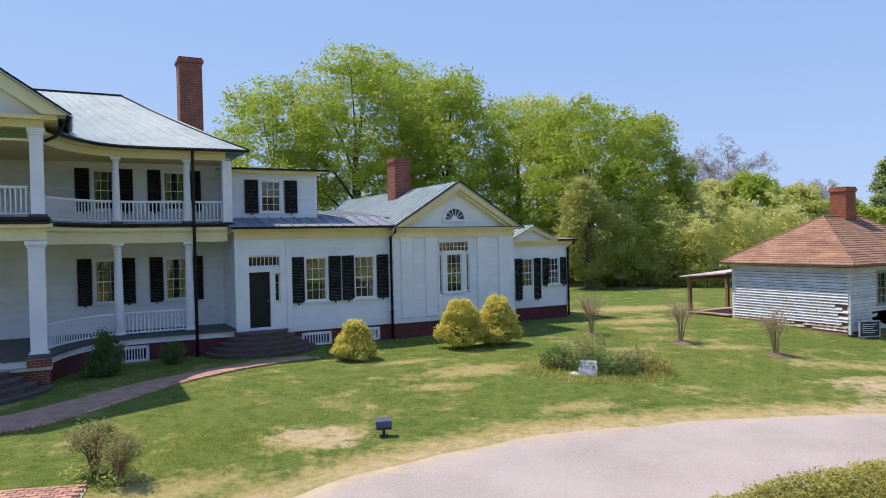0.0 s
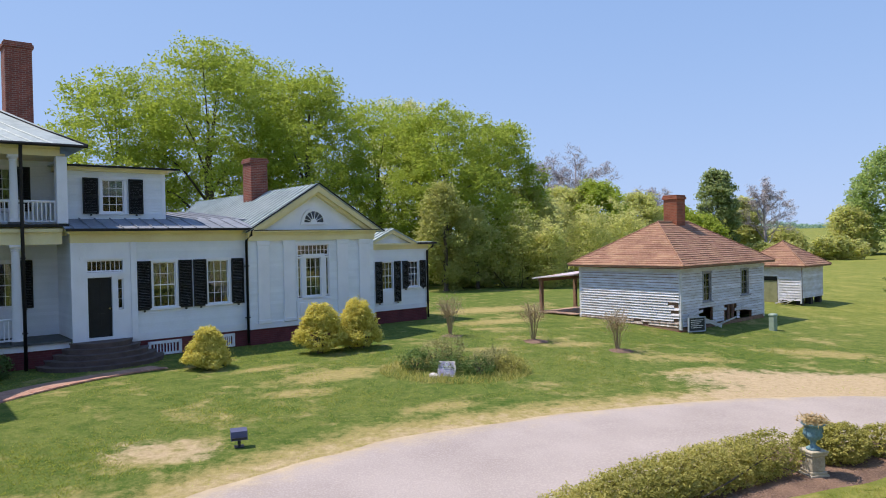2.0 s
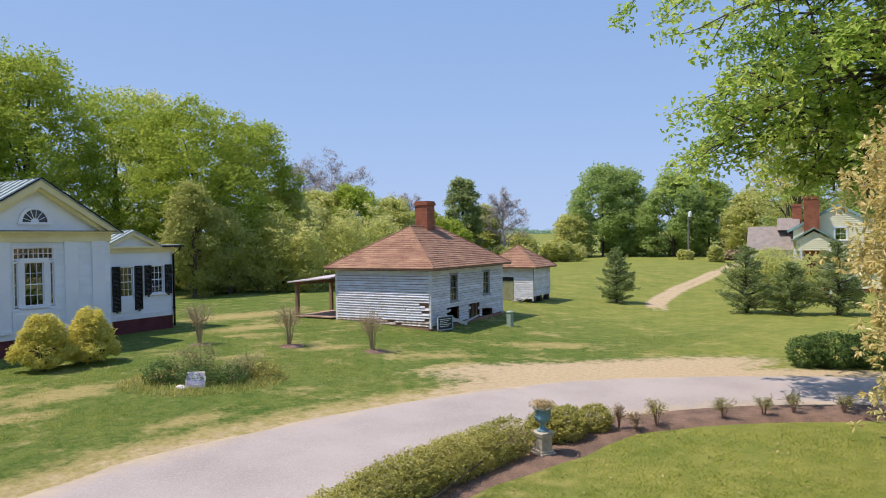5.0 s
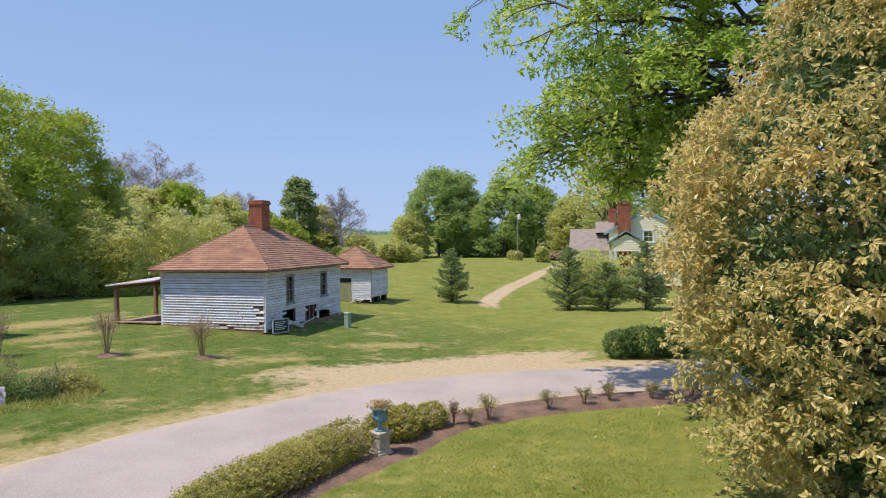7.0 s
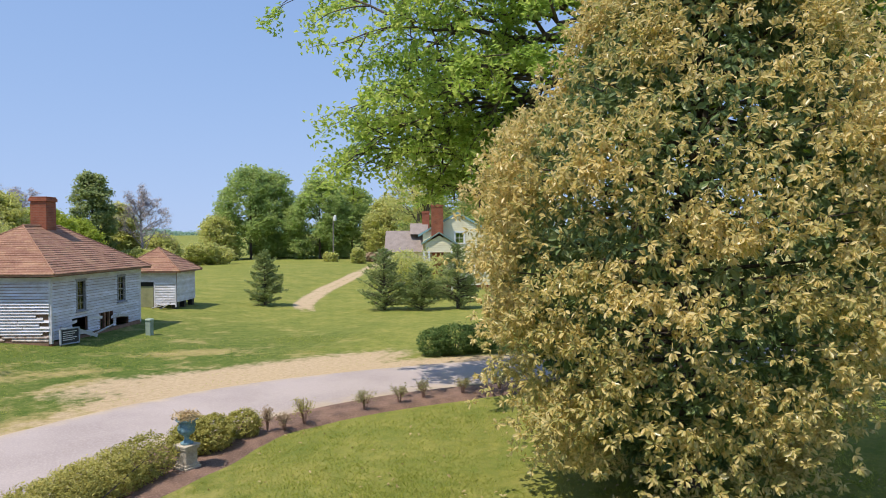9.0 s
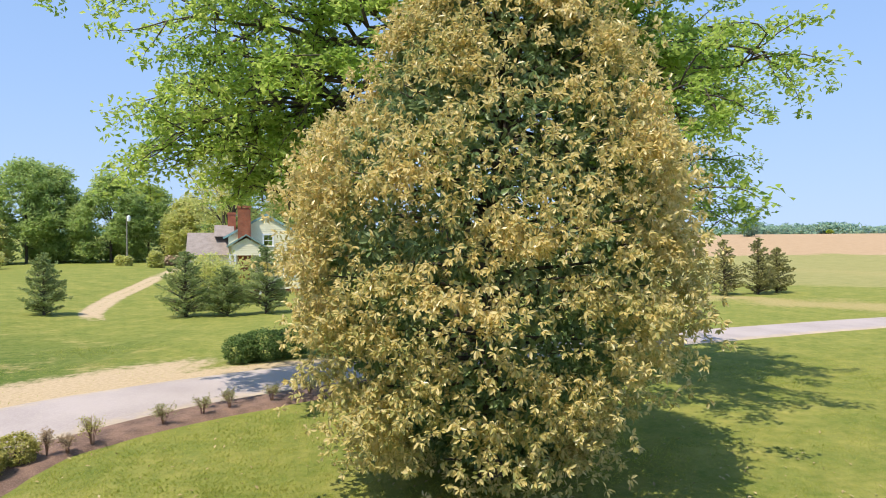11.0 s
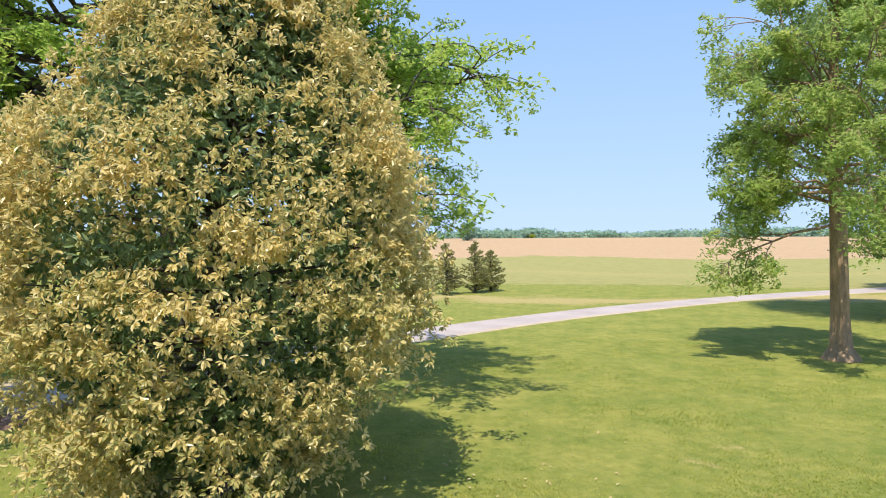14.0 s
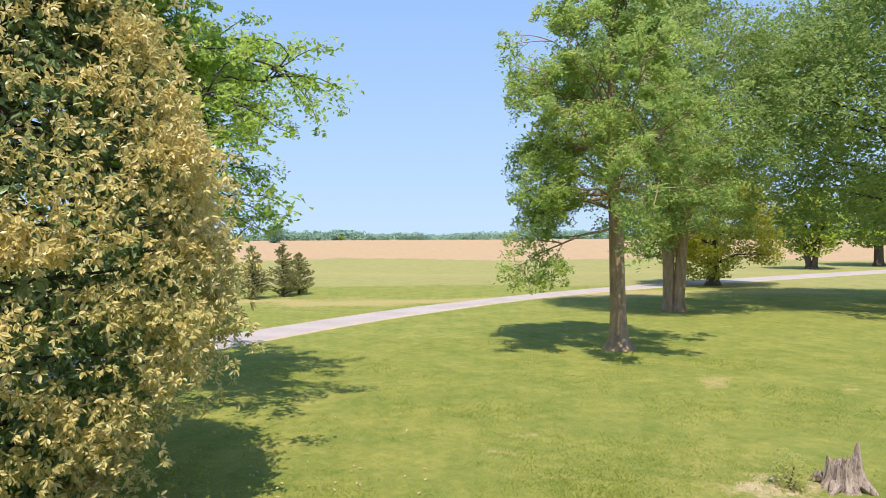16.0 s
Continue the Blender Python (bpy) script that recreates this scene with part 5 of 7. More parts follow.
# portico: brick podium, rounded steps, pediment
part("podium", bx(-19.3, -11.86, -3.02, 0, 0.1, 1.2), BRICK, house, "red brick portico podium")
part("podium_cap", bx(-19.3, -11.80, -3.08, 0, 1.2, 1.28), STONE, house)
part("podium_pier", bx(-12.42, -11.82, -3.04, -2.2, 1.28, 1.5), BRICK, house)
fan_steps(house, -15.4, -3.05, 1.42, 0.62, 2.2, 3.6, 5, 0.66)
fan_steps(house, -5.25, -0.1, 1.46, 0.68, 0.95, 1.95, 5, 0.85)
bm = bmesh.new()
for s in (-1, 1):
    a, b = (-15.5 + s * 4.25, 8.34), (-15.5, 11.2)
    prism(bm, [(a[0], a[1]), (b[0], b[1]), (b[0], b[1] - 0.42), (a[0] - s * 0.62, a[1])], "y", -3.3, -2.6)
part("raking_cornice", bm, BOUNCEWHITE, house)
bm = bmesh.new()
prism(bm, [(-19.4, 8.34), (-11.6, 8.34), (-15.5, 10.95)], "y", -2.75, -2.5)
part("pediment", bm, WHITE, house)
part("drip_edge", tube([(-11.16, -3.36, 8.34), (-15.5, -3.36, 11.3)], 0.05, 6), DARKTRIM_AND_SHADE, house)
part("gutter", tube([(-11.2, -3.3, 8.3), (-11.25, -1.7, 8.22), (-11.3, -1.3, 8.1)], 0.075, 6), DARKTRIM_AND_SHADE, house)
part("downspout", tube([(-11.3, -2.6, 8.25), (-11.55, -2.5, 7.85), (-11.85, -2.42, 7.7)], 0.05, 6), DARKTRIM_AND_SHADE, house)
roof(house, [((-11.12, -3.4, 8.32), (-11.12, 6, 8.32), (-15.5, 6, 11.28), (-15.5, -3.4, 11.28)), ((-19.9, -3.4, 8.32), (-19.9, 6, 8.32), (-15.5, 6, 11.28), (-15.5, -3.4, 11.28))])
# hipped main roof whose front eave follows the hollow curve
eave = inset(edge, -0.38)
eave = eave[(eave[:, 0] < -5.7) & (eave[:, 0] > -11.5)]
eave = np.vstack([eave, [(-5.55, eave[-1][1])]])
v, f = [], []
for x, y in eave:
    k = (x + 11.5) / 5.95
    xr = -12.8 + k * 3.5
    for j in range(5):
        q = j / 4
        v.append((x + (xr - x) * q, y + (6.0 - y) * q, 7.96 + 2.85 * (0.86 * q + 0.14 * q * q)))
m = len(eave)
for i in range(m - 1):
    for j in range(4):
        f.append((i * 5 + j, i * 5 + 5 + j, i * 5 + 6 + j, i * 5 + 1 + j))
main_roof = part("roof", (v, f), TIN, house, "pale hipped tin roof with seams", flat=False)
sv, sf = [], []
for i in range(1, m - 1, 2):
    tube_lists(sv, sf, [tuple(Vector(v[i * 5 + j]) + Vector((0, 0, 0.015))) for j in range(5)], [0.013] * 5, 4)
part("seam", (sv, sf), TIN, main_roof)
sv, sf = [], []
tube_lists(sv, sf, [tuple(Vector(v[(m - 1) * 5 + j]) + Vector((0, 0, 0.02))) for j in range(5)], [0.035] * 5, 5)
tube_lists(sv, sf, [(-9.25, 6.0, 10.84), (-17, 6.0, 10.84)], [0.05, 0.05], 5)
part("ridge_cap", (sv, sf), DARKTRIM_AND_SHADE, main_roof)
part("gutter", tube([(*q, 7.93) for q in eave], 0.06, 6), DARKTRIM_AND_SHADE, house)
ex, ey = float(eave[-1][0]), float(eave[-1][1])
roof(house, [((ex, ey, 7.96), (ex, 12, 7.96), (-9.3, 6, 10.81), (-9.3, 6, 10.81)), ((ex, 12, 7.96), (-24, 12, 7.96), (-17, 6, 10.81), (-9.3, 6, 10.81))], gap=60)
chimney(house, -7.2, -6.3, 4.6, 5.5, 7.8, 12.35, BRICK, 0.06)
# closed rooms behind the windows, their dimness put into the plaster colour
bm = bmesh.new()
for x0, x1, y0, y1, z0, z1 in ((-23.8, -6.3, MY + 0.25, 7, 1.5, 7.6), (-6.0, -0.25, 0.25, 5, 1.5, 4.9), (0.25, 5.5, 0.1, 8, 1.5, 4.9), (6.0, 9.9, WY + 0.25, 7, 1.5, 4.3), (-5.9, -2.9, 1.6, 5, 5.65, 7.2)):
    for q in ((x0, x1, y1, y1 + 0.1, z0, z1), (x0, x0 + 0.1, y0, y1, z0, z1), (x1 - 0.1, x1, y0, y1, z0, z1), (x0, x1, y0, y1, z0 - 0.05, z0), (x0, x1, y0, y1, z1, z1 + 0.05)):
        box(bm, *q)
part("room", bm, UNLIT_INSIDE, house)


# ---- the old kitchen: x along its long front, y along its sunny end ----
def plank(parent, a, b, z0, z1, lap=0.02, name="board", material=None, tilt=0.0, out=(0, -1)):
    """One lapped board from a to b (x, y), proud of its wall towards out."""
    (ax, ay), (bx_, by) = a, b
    ox, oy = out
    bm = bmesh.new()
    v = []
    for (x, y), t in ((a, -tilt), (b, tilt)):
        for d, z in ((0.0, z0 + t), (lap + 0.008, z0 + t), (0.006, z1 + t), (0.0, z1 + t)):
            v.append(bm.verts.new((x + ox * d, y + oy * d, z)))
    for f in ((1, 5, 6, 2), (0, 4, 5, 1), (2, 6, 7, 3), (0, 1, 2, 3), (4, 7, 6, 5), (0, 3, 7, 4)):
        bm.faces.new([v[i] for i in f])
    return part(name, bm, material or OLDWHITE, parent)


def shingle_hip(parent, x0, x1, y0, y1, z0, r0, r1, zr, rows=22, label="brown wood-shingle hip roof"):
    """A hipped roof with overlapping courses; r0, r1: the ridge's ends."""
    ym = (y0 + y1) / 2
    rng = random.Random(5)
    bm = bmesh.new()
    planes = (((x0, y0), (x1, y0), (r1, ym), (r0, ym)), ((x1, y0), (x1, y1), (r1, ym), (r1, ym)), ((x1, y1), (x0, y1), (r0, ym), (r1, ym)), ((x0, y1), (x0, y0), (r0, ym), (r0, ym)))
    for a, b, c, d in planes:
        for i in range(rows):
            k0, k1 = i / rows, (i + 1) / rows

            def at(k, s, lift):
                p = Vector(a).lerp(Vector(d), k).lerp(Vector(b).lerp(Vector(c), k), s)
                return (p.x, p.y, z0 + (zr - z0) * k + lift)
            la, lb = (Vector(b).lerp(Vector(c), k0) - Vector(a).lerp(Vector(d), k0)).length, 0
            n = max(1, int(la / 0.45))
            cuts = [0] + sorted((j + rng.uniform(-0.25, 0.25)) / n for j in range(1, n)) + [1]
            for s0, s1 in zip(cuts, cuts[1:]):
                up = 0.028 + rng.uniform(-0.006, 0.012)
                v = [bm.verts.new(at(*q)) for q in ((k0, s0, 0.0), (k0, s1, 0.0), (k0, s1, up), (k0, s0, up), (k1, s0, 0.006), (k1, s1, 0.006))]
                bm.faces.new((v[0], v[1], v[2], v[3])), bm.faces.new((v[3], v[2], v[5], v[4]))
    r = tagged(part("roof", bm, SHINGLE, parent, label), kind="stuff")
    hv, hf = [], []
    for (cx, cy), rx in (((x0, y0), r0), ((x0, y1), r0), ((x1, y0), r1), ((x1, y1), r1)):
        tube_lists(hv, hf, [(cx, cy, z0 + 0.03), (rx, ym, zr + 0.03)], [0.032, 0.032], 5)
    tube_lists(hv, hf, [(r0, ym, zr + 0.03), (r1, ym, zr + 0.03)], [0.06, 0.06], 5)
    part("ridge_cap", (hv, hf), SHINGLE, r)
    bm = bmesh.new()
    box(bm, x0 + 0.02, x1 - 0.02, y0 + 0.02, y1 - 0.02, z0 - 0.08, z0 - 0.005)
    part("soffit", bm, OLDWOOD, parent)
    return r


PEELED = mat("bare peeling board", (0.50, 0.42, 0.37), 0.9, dark=(0.30, 0.20, 0.15), light=(0.78, 0.74, 0.71), scale=2.6, fine=7, bump=0.4, spread=0.15, stain=0.9)
OLDSASH = mat("bare grey sash wood", (0.33, 0.33, 0.37), 0.9, dark=(0.20, 0.20, 0.23), light=(0.52, 0.52, 0.56), scale=3, fine=14, bump=0.3)
kitchen = thing("kitchen_house", pose(15.95, 27.25, 0, 0, 0, 28), "old white clapboard outbuilding with peeling boards and brick chimney", "outbuilding")
KL, KD, KT = 7.45, 5.5, 3.14
k_holes = [(1.8, 2.4, 1.62, 2.88), (5.22, 5.84, 1.7, 2.88), (1.4, 2.6, 0.75, 1.3), (3.55, 4.75, 0.5, 1.38), (5.0, 6.2, 0.5, 0.95)]
bm = bmesh.new()
for s0, s1, z0, z1 in ((0, KL, 1.4, 1.62), (0, 1.8, 1.62, 2.88), (2.4, 5.22, 1.62, 2.88), (5.84, KL, 1.62, 2.88), (0, KL, 2.88, KT), (0, 1.4, 0.75, 1.4), (2.6, 3.55, 0.75, 1.4), (4.75, KL, 0.95, 1.4), (6.2, KL, 0.5, 0.95)):
    box(bm, s0 + 0.012, s1 - 0.012 if s1 == KL else s1, 0.01, 0.12, z0, z1)
box(bm, 0.012, 0.12, 0.12, KD - 0.01, 0.5, KT), box(bm, KL - 0.12, KL - 0.01, 0.12, KD - 0.01, 0.5, KT), box(bm, 0.0, KL, KD - 0.12, KD - 0.01, 0.5, KT)
part("wall", bm, OLDWOOD, kitchen, "bare sheathing boards")
rk = random.Random(8)
rows = 21
for i in range(rows):
    z0, z1 = 0.62 + (KT - 0.62) * i / rows, 0.62 + (KT - 0.62) * (i + 1) / rows
    e0, e1 = 0.06, KD - 0.06
    segs = [(e0, e1)]
    if i in (2, 5, 7, 8):
        segs = [(e0 + rk.uniform(0.15, 0.7), e1)]
    if i in (0, 1):
        segs = [(e0 + rk.uniform(0.0, 0.2), 1.6 + 0.4 * i), (1.9 + 0.5 * i, 3.6), (3.75, e1)]
    if i in (4, 6):
        segs = [(e0, 0.75 + 0.1 * i), (0.78 + 0.1 * i, e1)]
    for s0, s1 in segs:
        plank(kitchen, (0.0, s0), (0.0, s1), z0, z1 - 0.024, 0.046, material=PEELED if i < 2 else None, tilt=rk.uniform(-0.008, 0.008), out=(-1, 0))
    for s0, s1 in cut(0.06, KL - 0.06, z0, z1, k_holes):
        plank(kitchen, (s0, 0.0), (s1, 0.0), z0, z1 - 0.018, 0.034, tilt=rk.uniform(-0.005, 0.005))
    for s0, s1 in ((0.06, KD - 0.06),):
        plank(kitchen, (KL, s0), (KL, s1), z0, z1, 0.022, out=(1, 0))
for x, y in ((-0.02, -0.02), (KL - 0.1, -0.03), (-0.03, KD - 0.1)):
    part("corner_board", bx(x, x + 0.12, y, y + 0.12, 0.5, KT), OLDWHITE, kitchen)
part("sill_beam", bx(-0.03, 0.14, 0.1, KD - 0.1, 0.42, 0.6), OLDWOOD, kitchen, "rotting brown sill beam")
part("sill_beam", bx(0.1, KL, -0.02, 0.14, 0.42, 0.56), OLDWOOD, kitchen)
for x, y in ((0.0, 0.0), (0.0, 1.8), (0.0, 3.6), (0.0, 5.1), (2.6, 0), (4.8, 0), (7.0, 0)):
    part("pier", bx(x - 0.05, x + 0.35, y - 0.04, y + 0.36, 0.1, 0.43), BRICKORANGE, kitchen, "orange brick pier")
for x, w, z, h in ((1.8, 0.6, 1.62, 1.26), (5.22, 0.62, 1.7, 1.18)):
    window(kitchen, T((x, 0, z)), w, h, 2, 4, 0.07, True, False, material=OLDSASH)
# added dark backing wall that stands for the kitchen's unlit inside
part("room", bx(0.3, KL - 0.3, 2.6, 2.7, 0.4, 3.0), UNLIT_INSIDE, kitchen)
for x in (3.7, 4.1, 4.5):
    part("post", bx(x, x + 0.1, 0.05, 0.15, 0.45, 1.4), OLDWOOD, kitchen)
ob = part("fallen_board", bx(-0.9, 0.9, -0.015, 0.015, -0.07, 0.07), OLDWHITE, kitchen, "fallen peeling white board")
ob.matrix_basis = pose(1.75, -0.45, 0.72, 12, 16, 2)
ob = part("fallen_board", bx(-0.8, 0.8, -0.015, 0.015, -0.06, 0.06), OLDWHITE, kitchen)
ob.matrix_basis = pose(3.2, -0.3, 0.62, 40, -9, -4)
for x, z, ln, turn, lean in ((1.1, 1.16, 1.1, -5, 8), (3.1, 1.2, 1.2, 6, 10), (4.9, 1.12, 0.9, -9, 6), (2.2, 0.66, 1.3, 4, 14), (5.6, 1.02, 1.0, 7, 9)):
    ob = part("loose_board", bx(-ln / 2, ln / 2, -0.012, 0.012, -0.06, 0.06), OLDWHITE, kitchen)
    ob.matrix_basis = pose(x, -0.07, z, lean, turn, 0)
part("frieze", bx(-0.04, KL + 0.04, -0.05, -0.01, KT - 0.16, KT), OLDWHITE, kitchen)
part("frieze", bx(-0.05, -0.01, -0.04, KD, KT - 0.16, KT), OLDWHITE, kitchen)
shingle_hip(kitchen, -0.42, KL + 0.42, -0.42, KD + 0.42, 3.27, 2.55, 5.3, 5.25)
chimney(kitchen, 3.75, 4.5, 2.45, 3.2, 4.4, 6.6, BRICKORANGE, 0.05)
# back porch with a rusted roof
DECKWOOD = mat("bare reddish deck wood", (0.50, 0.33, 0.26), 0.9, dark=(0.36, 0.23, 0.18), light=(0.64, 0.48, 0.40), scale=3, fine=20, bump=0.4, spread=0.15)
v = [(-0.3, 5.6, 2.80), (4.4, 5.6, 3.14), (4.4, 8.3, 2.80), (-0.45, 8.3, 2.55)]
bm = bmesh.new()
top = [bm.verts.new(p) for p in v]
low = [bm.verts.new((p[0], p[1], p[2] - 0.05)) for p in v]
bm.faces.new(top), bm.faces.new(list(reversed(low)))
for i in range(4):
    bm.faces.new((top[i], low[i], low[(i + 1) % 4], top[(i + 1) % 4]))
part("porch_roof", bm, mat("rust-streaked pale tin", (0.72, 0.65, 0.73), 0.5, 0.1, dark=(0.46, 0.28, 0.26), light=(0.80, 0.76, 0.82), scale=0.9, fine=7, bump=0.15), kitchen, "rust-streaked pale metal lean-to porch roof")
for x, y in ((0.0, 8.05), (2.75, 8.1)):
    part("porch_post", bx(x - 0.08, x + 0.08, y - 0.08, y + 0.08, 0.55, 2.52), OLDWOOD, kitchen)
part("porch_beam", bx(-0.15, 4.3, 8.0, 8.15, 2.36, 2.5), OLDWOOD, kitchen)
for i in range(9):
    part("deck_board", bx(-0.2, 3.2, 5.6 + i * 0.27, 5.84 + i * 0.27, 0.78, 0.83), DECKWOOD, kitchen)

# information board at its corner: dark panel with rows of unreadable writing
board = thing("information_board", pose(16.55, 27.0, hz(16.55, 27.0), 0, 0, 8), "dark framed information board with rows of small pale writing", "sign")
part("panel", bx(-0.42, 0.42, 0, 0.03, 0.08, 0.66), LEAD, board)
bm = bmesh.new()
for b in ((-0.45, -0.4, 0.05, 0.7), (0.4, 0.45, 0.05, 0.7), (-0.45, 0.45, 0.05, 0.1), (-0.45, 0.45, 0.65, 0.7)):
    box(bm, b[0], b[1], -0.02, 0.04, b[2], b[3])
part("frame", bm, mat("blue-grey sign frame", (0.42, 0.47, 0.56), 0.5), board)
for i in range(5):
    part("writing_bar", bx(-0.32, 0.32 - 0.1 * (i % 3), -0.006, 0.0, 0.54 - i * 0.08, 0.565 - i * 0.08), SCREEN, board)
for x in (-0.38, 0.36):
    part("leg", bx(x - 0.02, x + 0.02, 0.03, 0.06, -0.1, 0.6), LEAD, board)

# ---- smaller shed beyond it ----
shed = thing("shed", pose(27.6, 34.3, 0, 0, 0, 28), "small white clapboard shed with a hipped brown roof", "outbuilding")
SL, SD = 2.75, 3.3
bm = bmesh.new()
box(bm, 0.01, SL - 0.01, 0.01, SD - 0.01, 0.95, 2.7)
part("wall", bm, OLDWOOD, shed)
for i in range(15):
    z0, z1 = 0.9 + i * 0.12, 1.02 + i * 0.12
    plank(shed, (0.03, 0), (SL - 0.03, 0), z0, z1, 0.022)
    if i > 9:
        plank(shed, (0, 0.03), (0, SD), z0, z1, 0.022, out=(-1, 0))
    else:
        plank(shed, (0, 2.3), (0, SD), z0, z1, 0.022, out=(-1, 0))
# no hole here: a near-black sheet stands for the shade of the doorway
part("opening", bx(-0.012, 0.0, 1.35, 2.3, 0.95, 2.1), DARKTRIM_AND_SHADE, shed)
part("door", bx(-0.035, -0.013, 1.4, 2.25, 0.6, 1.85), mat("faded olive door", (0.30, 0.30, 0.17), 0.85), shed, "faded olive plank door")
hatch = new("hatch")
hatch.parent = shed
for i in range(9):
    plank(hatch, (-0.05, 0.06), (-0.05, 1.28), 0.75 + i * 0.15, 0.89 + i * 0.15, 0.03, out=(-1, 0), name="slat")
part("frame", bx(-0.09, -0.02, 0.0, 0.07, 0.6, 2.12), OLDWHITE, hatch)
part("frame", bx(-0.09, -0.02, 1.27, 1.34, 0.6, 2.12), OLDWHITE, hatch)
for x, y in ((0.05, 0.05), (SL - 0.35, 0.05), (0.05, SD - 0.35), (SL - 0.35, SD - 0.35), (1.2, 0.05)):
    part("pier", bx(x, x + 0.3, y, y + 0.3, 0.15, 0.96), LEAD, shed)
for k, (x, a) in enumerate(((-0.35, 25), (-0.5, 12), (-0.4, 35))):
    ob = part("fallen_board", bx(-0.55, 0.55, -0.05, 0.05, -0.02, 0.02), OLDWHITE, shed)
    ob.matrix_basis = pose(x, 0.6 + 0.2 * k, hz(27.5, 34.8) + 0.15 + 0.05 * k, 0, a, 70 + 10 * k)
shingle_hip(shed, -0.35, SL + 0.4, -0.35, SD + 0.35, 2.74, 1.3, 1.45, 4.1, 14)

# ---- white farmhouse across the grass ----
FARMROOF = mat("grey-tan farmhouse shingles", (0.30, 0.255, 0.23), 0.85, dark=(0.23, 0.19, 0.17), light=(0.40, 0.35, 0.32), scale=2, fine=10, bump=0.3)
FARMWALL = mat("cream farmhouse boards", (0.85, 0.80, 0.60), 0.6, dark=(0.74, 0.68, 0.48), scale=1.0, fine=20, bump=0.1)
farm = thing("farmhouse", pose(54.3, 30.0, hz(54.3, 30), 0, 0, -58), "cream clapboard farmhouse with red chimneys behind young cedars", "house")
bm = bmesh.new()
siding_wall(bm, -3.1, 3.1, 0.3, 4.85, 0, [(-0.2, 0.55, 4.1, 4.85)], 0.16)
siding_wall(bm, 0, 9, 0.3, 4.85, -3.1, (), 0.16, along="y"), siding_wall(bm, 0, 9, 0.3, 4.85, 3.1, (), 0.16, along="y", sign=1)
n = 11
for i in range(n):
    k0, k1 = i / n, (i + 1) / n
    w = 3.1 * (1 - k0) - 0.02
    if i < 1:
        siding_wall(bm, -w, -0.2, 4.85 + 1.75 * k0, 4.85 + 1.75 * k1, 0, (), 0.16), siding_wall(bm, 0.55, w, 4.85 + 1.75 * k0, 4.85 + 1.75 * k1, 0, (), 0.16)
    else:
        siding_wall(bm, -w, w, 4.85 + 1.75 * k0, 4.85 + 1.75 * k1, 0, (), 0.16)
part("wall", bm, FARMWALL, farm)
window(farm, T((-0.2, 0, 4.05)), 0.75, 0.95, 2, 2, 0.1, True, False)
window(farm, T((1.5, 0, 1.4)), 0.8, 1.4, 2, 2, 0.1, True, False)
bm = bmesh.new()
for s in (-1, 1):
    prism(bm, [(s * 3.45, 4.75), (0, 6.72), (0, 6.86), (s * 3.55, 4.85)], "y", -0.1, 9)
part("roof", bm, RUST, farm, "dull purple-brown gable roof")
bm = bmesh.new()
for s in (-1, 1):
    prism(bm, [(s * 3.5, 4.66), (0, 6.66), (0, 6.84), (s * 3.56, 4.82)], "y", -0.15, -0.1)
part("bargeboard", bm, mat("faded teal trim", (0.25, 0.42, 0.44), 0.6), farm)
chimney(farm, -2.35, -1.3, -0.75, -0.02, 0, 7.5, BRICKORANGE, 0.04)
chimney(farm, -3.15, -2.45, 4, 4.7, 3, 7.1, BRICKORANGE, 0.04)
bm = bmesh.new()
siding_wall(bm, -6.4, -3.1, 0.3, 3.3, 1.2, (), 0.16)
part("wall", bm, FARMWALL, farm)
bm = bmesh.new()
siding_wall(bm, -2.9, -0.5, 3.3, 4.2, -1.9, (), 0.16)
part("wall", bm, FARMWALL, farm)
bm = bmesh.new()
prism(bm, [(0.8, 3.3), (4.2, 5.25), (7.6, 3.3)], "x", -6.6, -3.0)
part("roof", bm, FARMROOF, farm)
bm = bmesh.new()
prism(bm, [(2.5, 4.9), (4.2, 5.95), (6, 4.9)], "x", -4.3, -2.6)
part("roof", bm, FARMROOF, farm)
bm = bmesh.new()
prism(bm, [(-3.0, 4.0), (-0.4, 4.0), (-1.7, 4.75)], "y", -1.9, -0.8)
part("porch_gable", bm, FARMWALL, farm)
bm = bmesh.new()
for s in (-1, 1):
    prism(bm, [(-1.7 + s * 1.55, 3.95), (-1.7, 4.95), (-1.7, 5.06), (-1.7 + s * 1.6, 4.08)], "y", -2.1, 0)
part("porch_roof", bm, mat("green-grey porch tin", (0.28, 0.40, 0.38), 0.5, 0.3), farm)
for x in (-3.0, -2.6, -0.6):
    part("porch_post", bx(x - 0.09, x + 0.09, -1.95, -1.77, 0, 3.4), WHITE, farm)
part("foundation", bx(-3.05, 3.05, 0.02, 0.2, -0.3, 0.3), BRICKORANGE, farm)

# ---- woodland edge and distant trees ----
def at_az(az, d):
    return -math.sin(radians(az)) * d, math.cos(radians(az)) * d


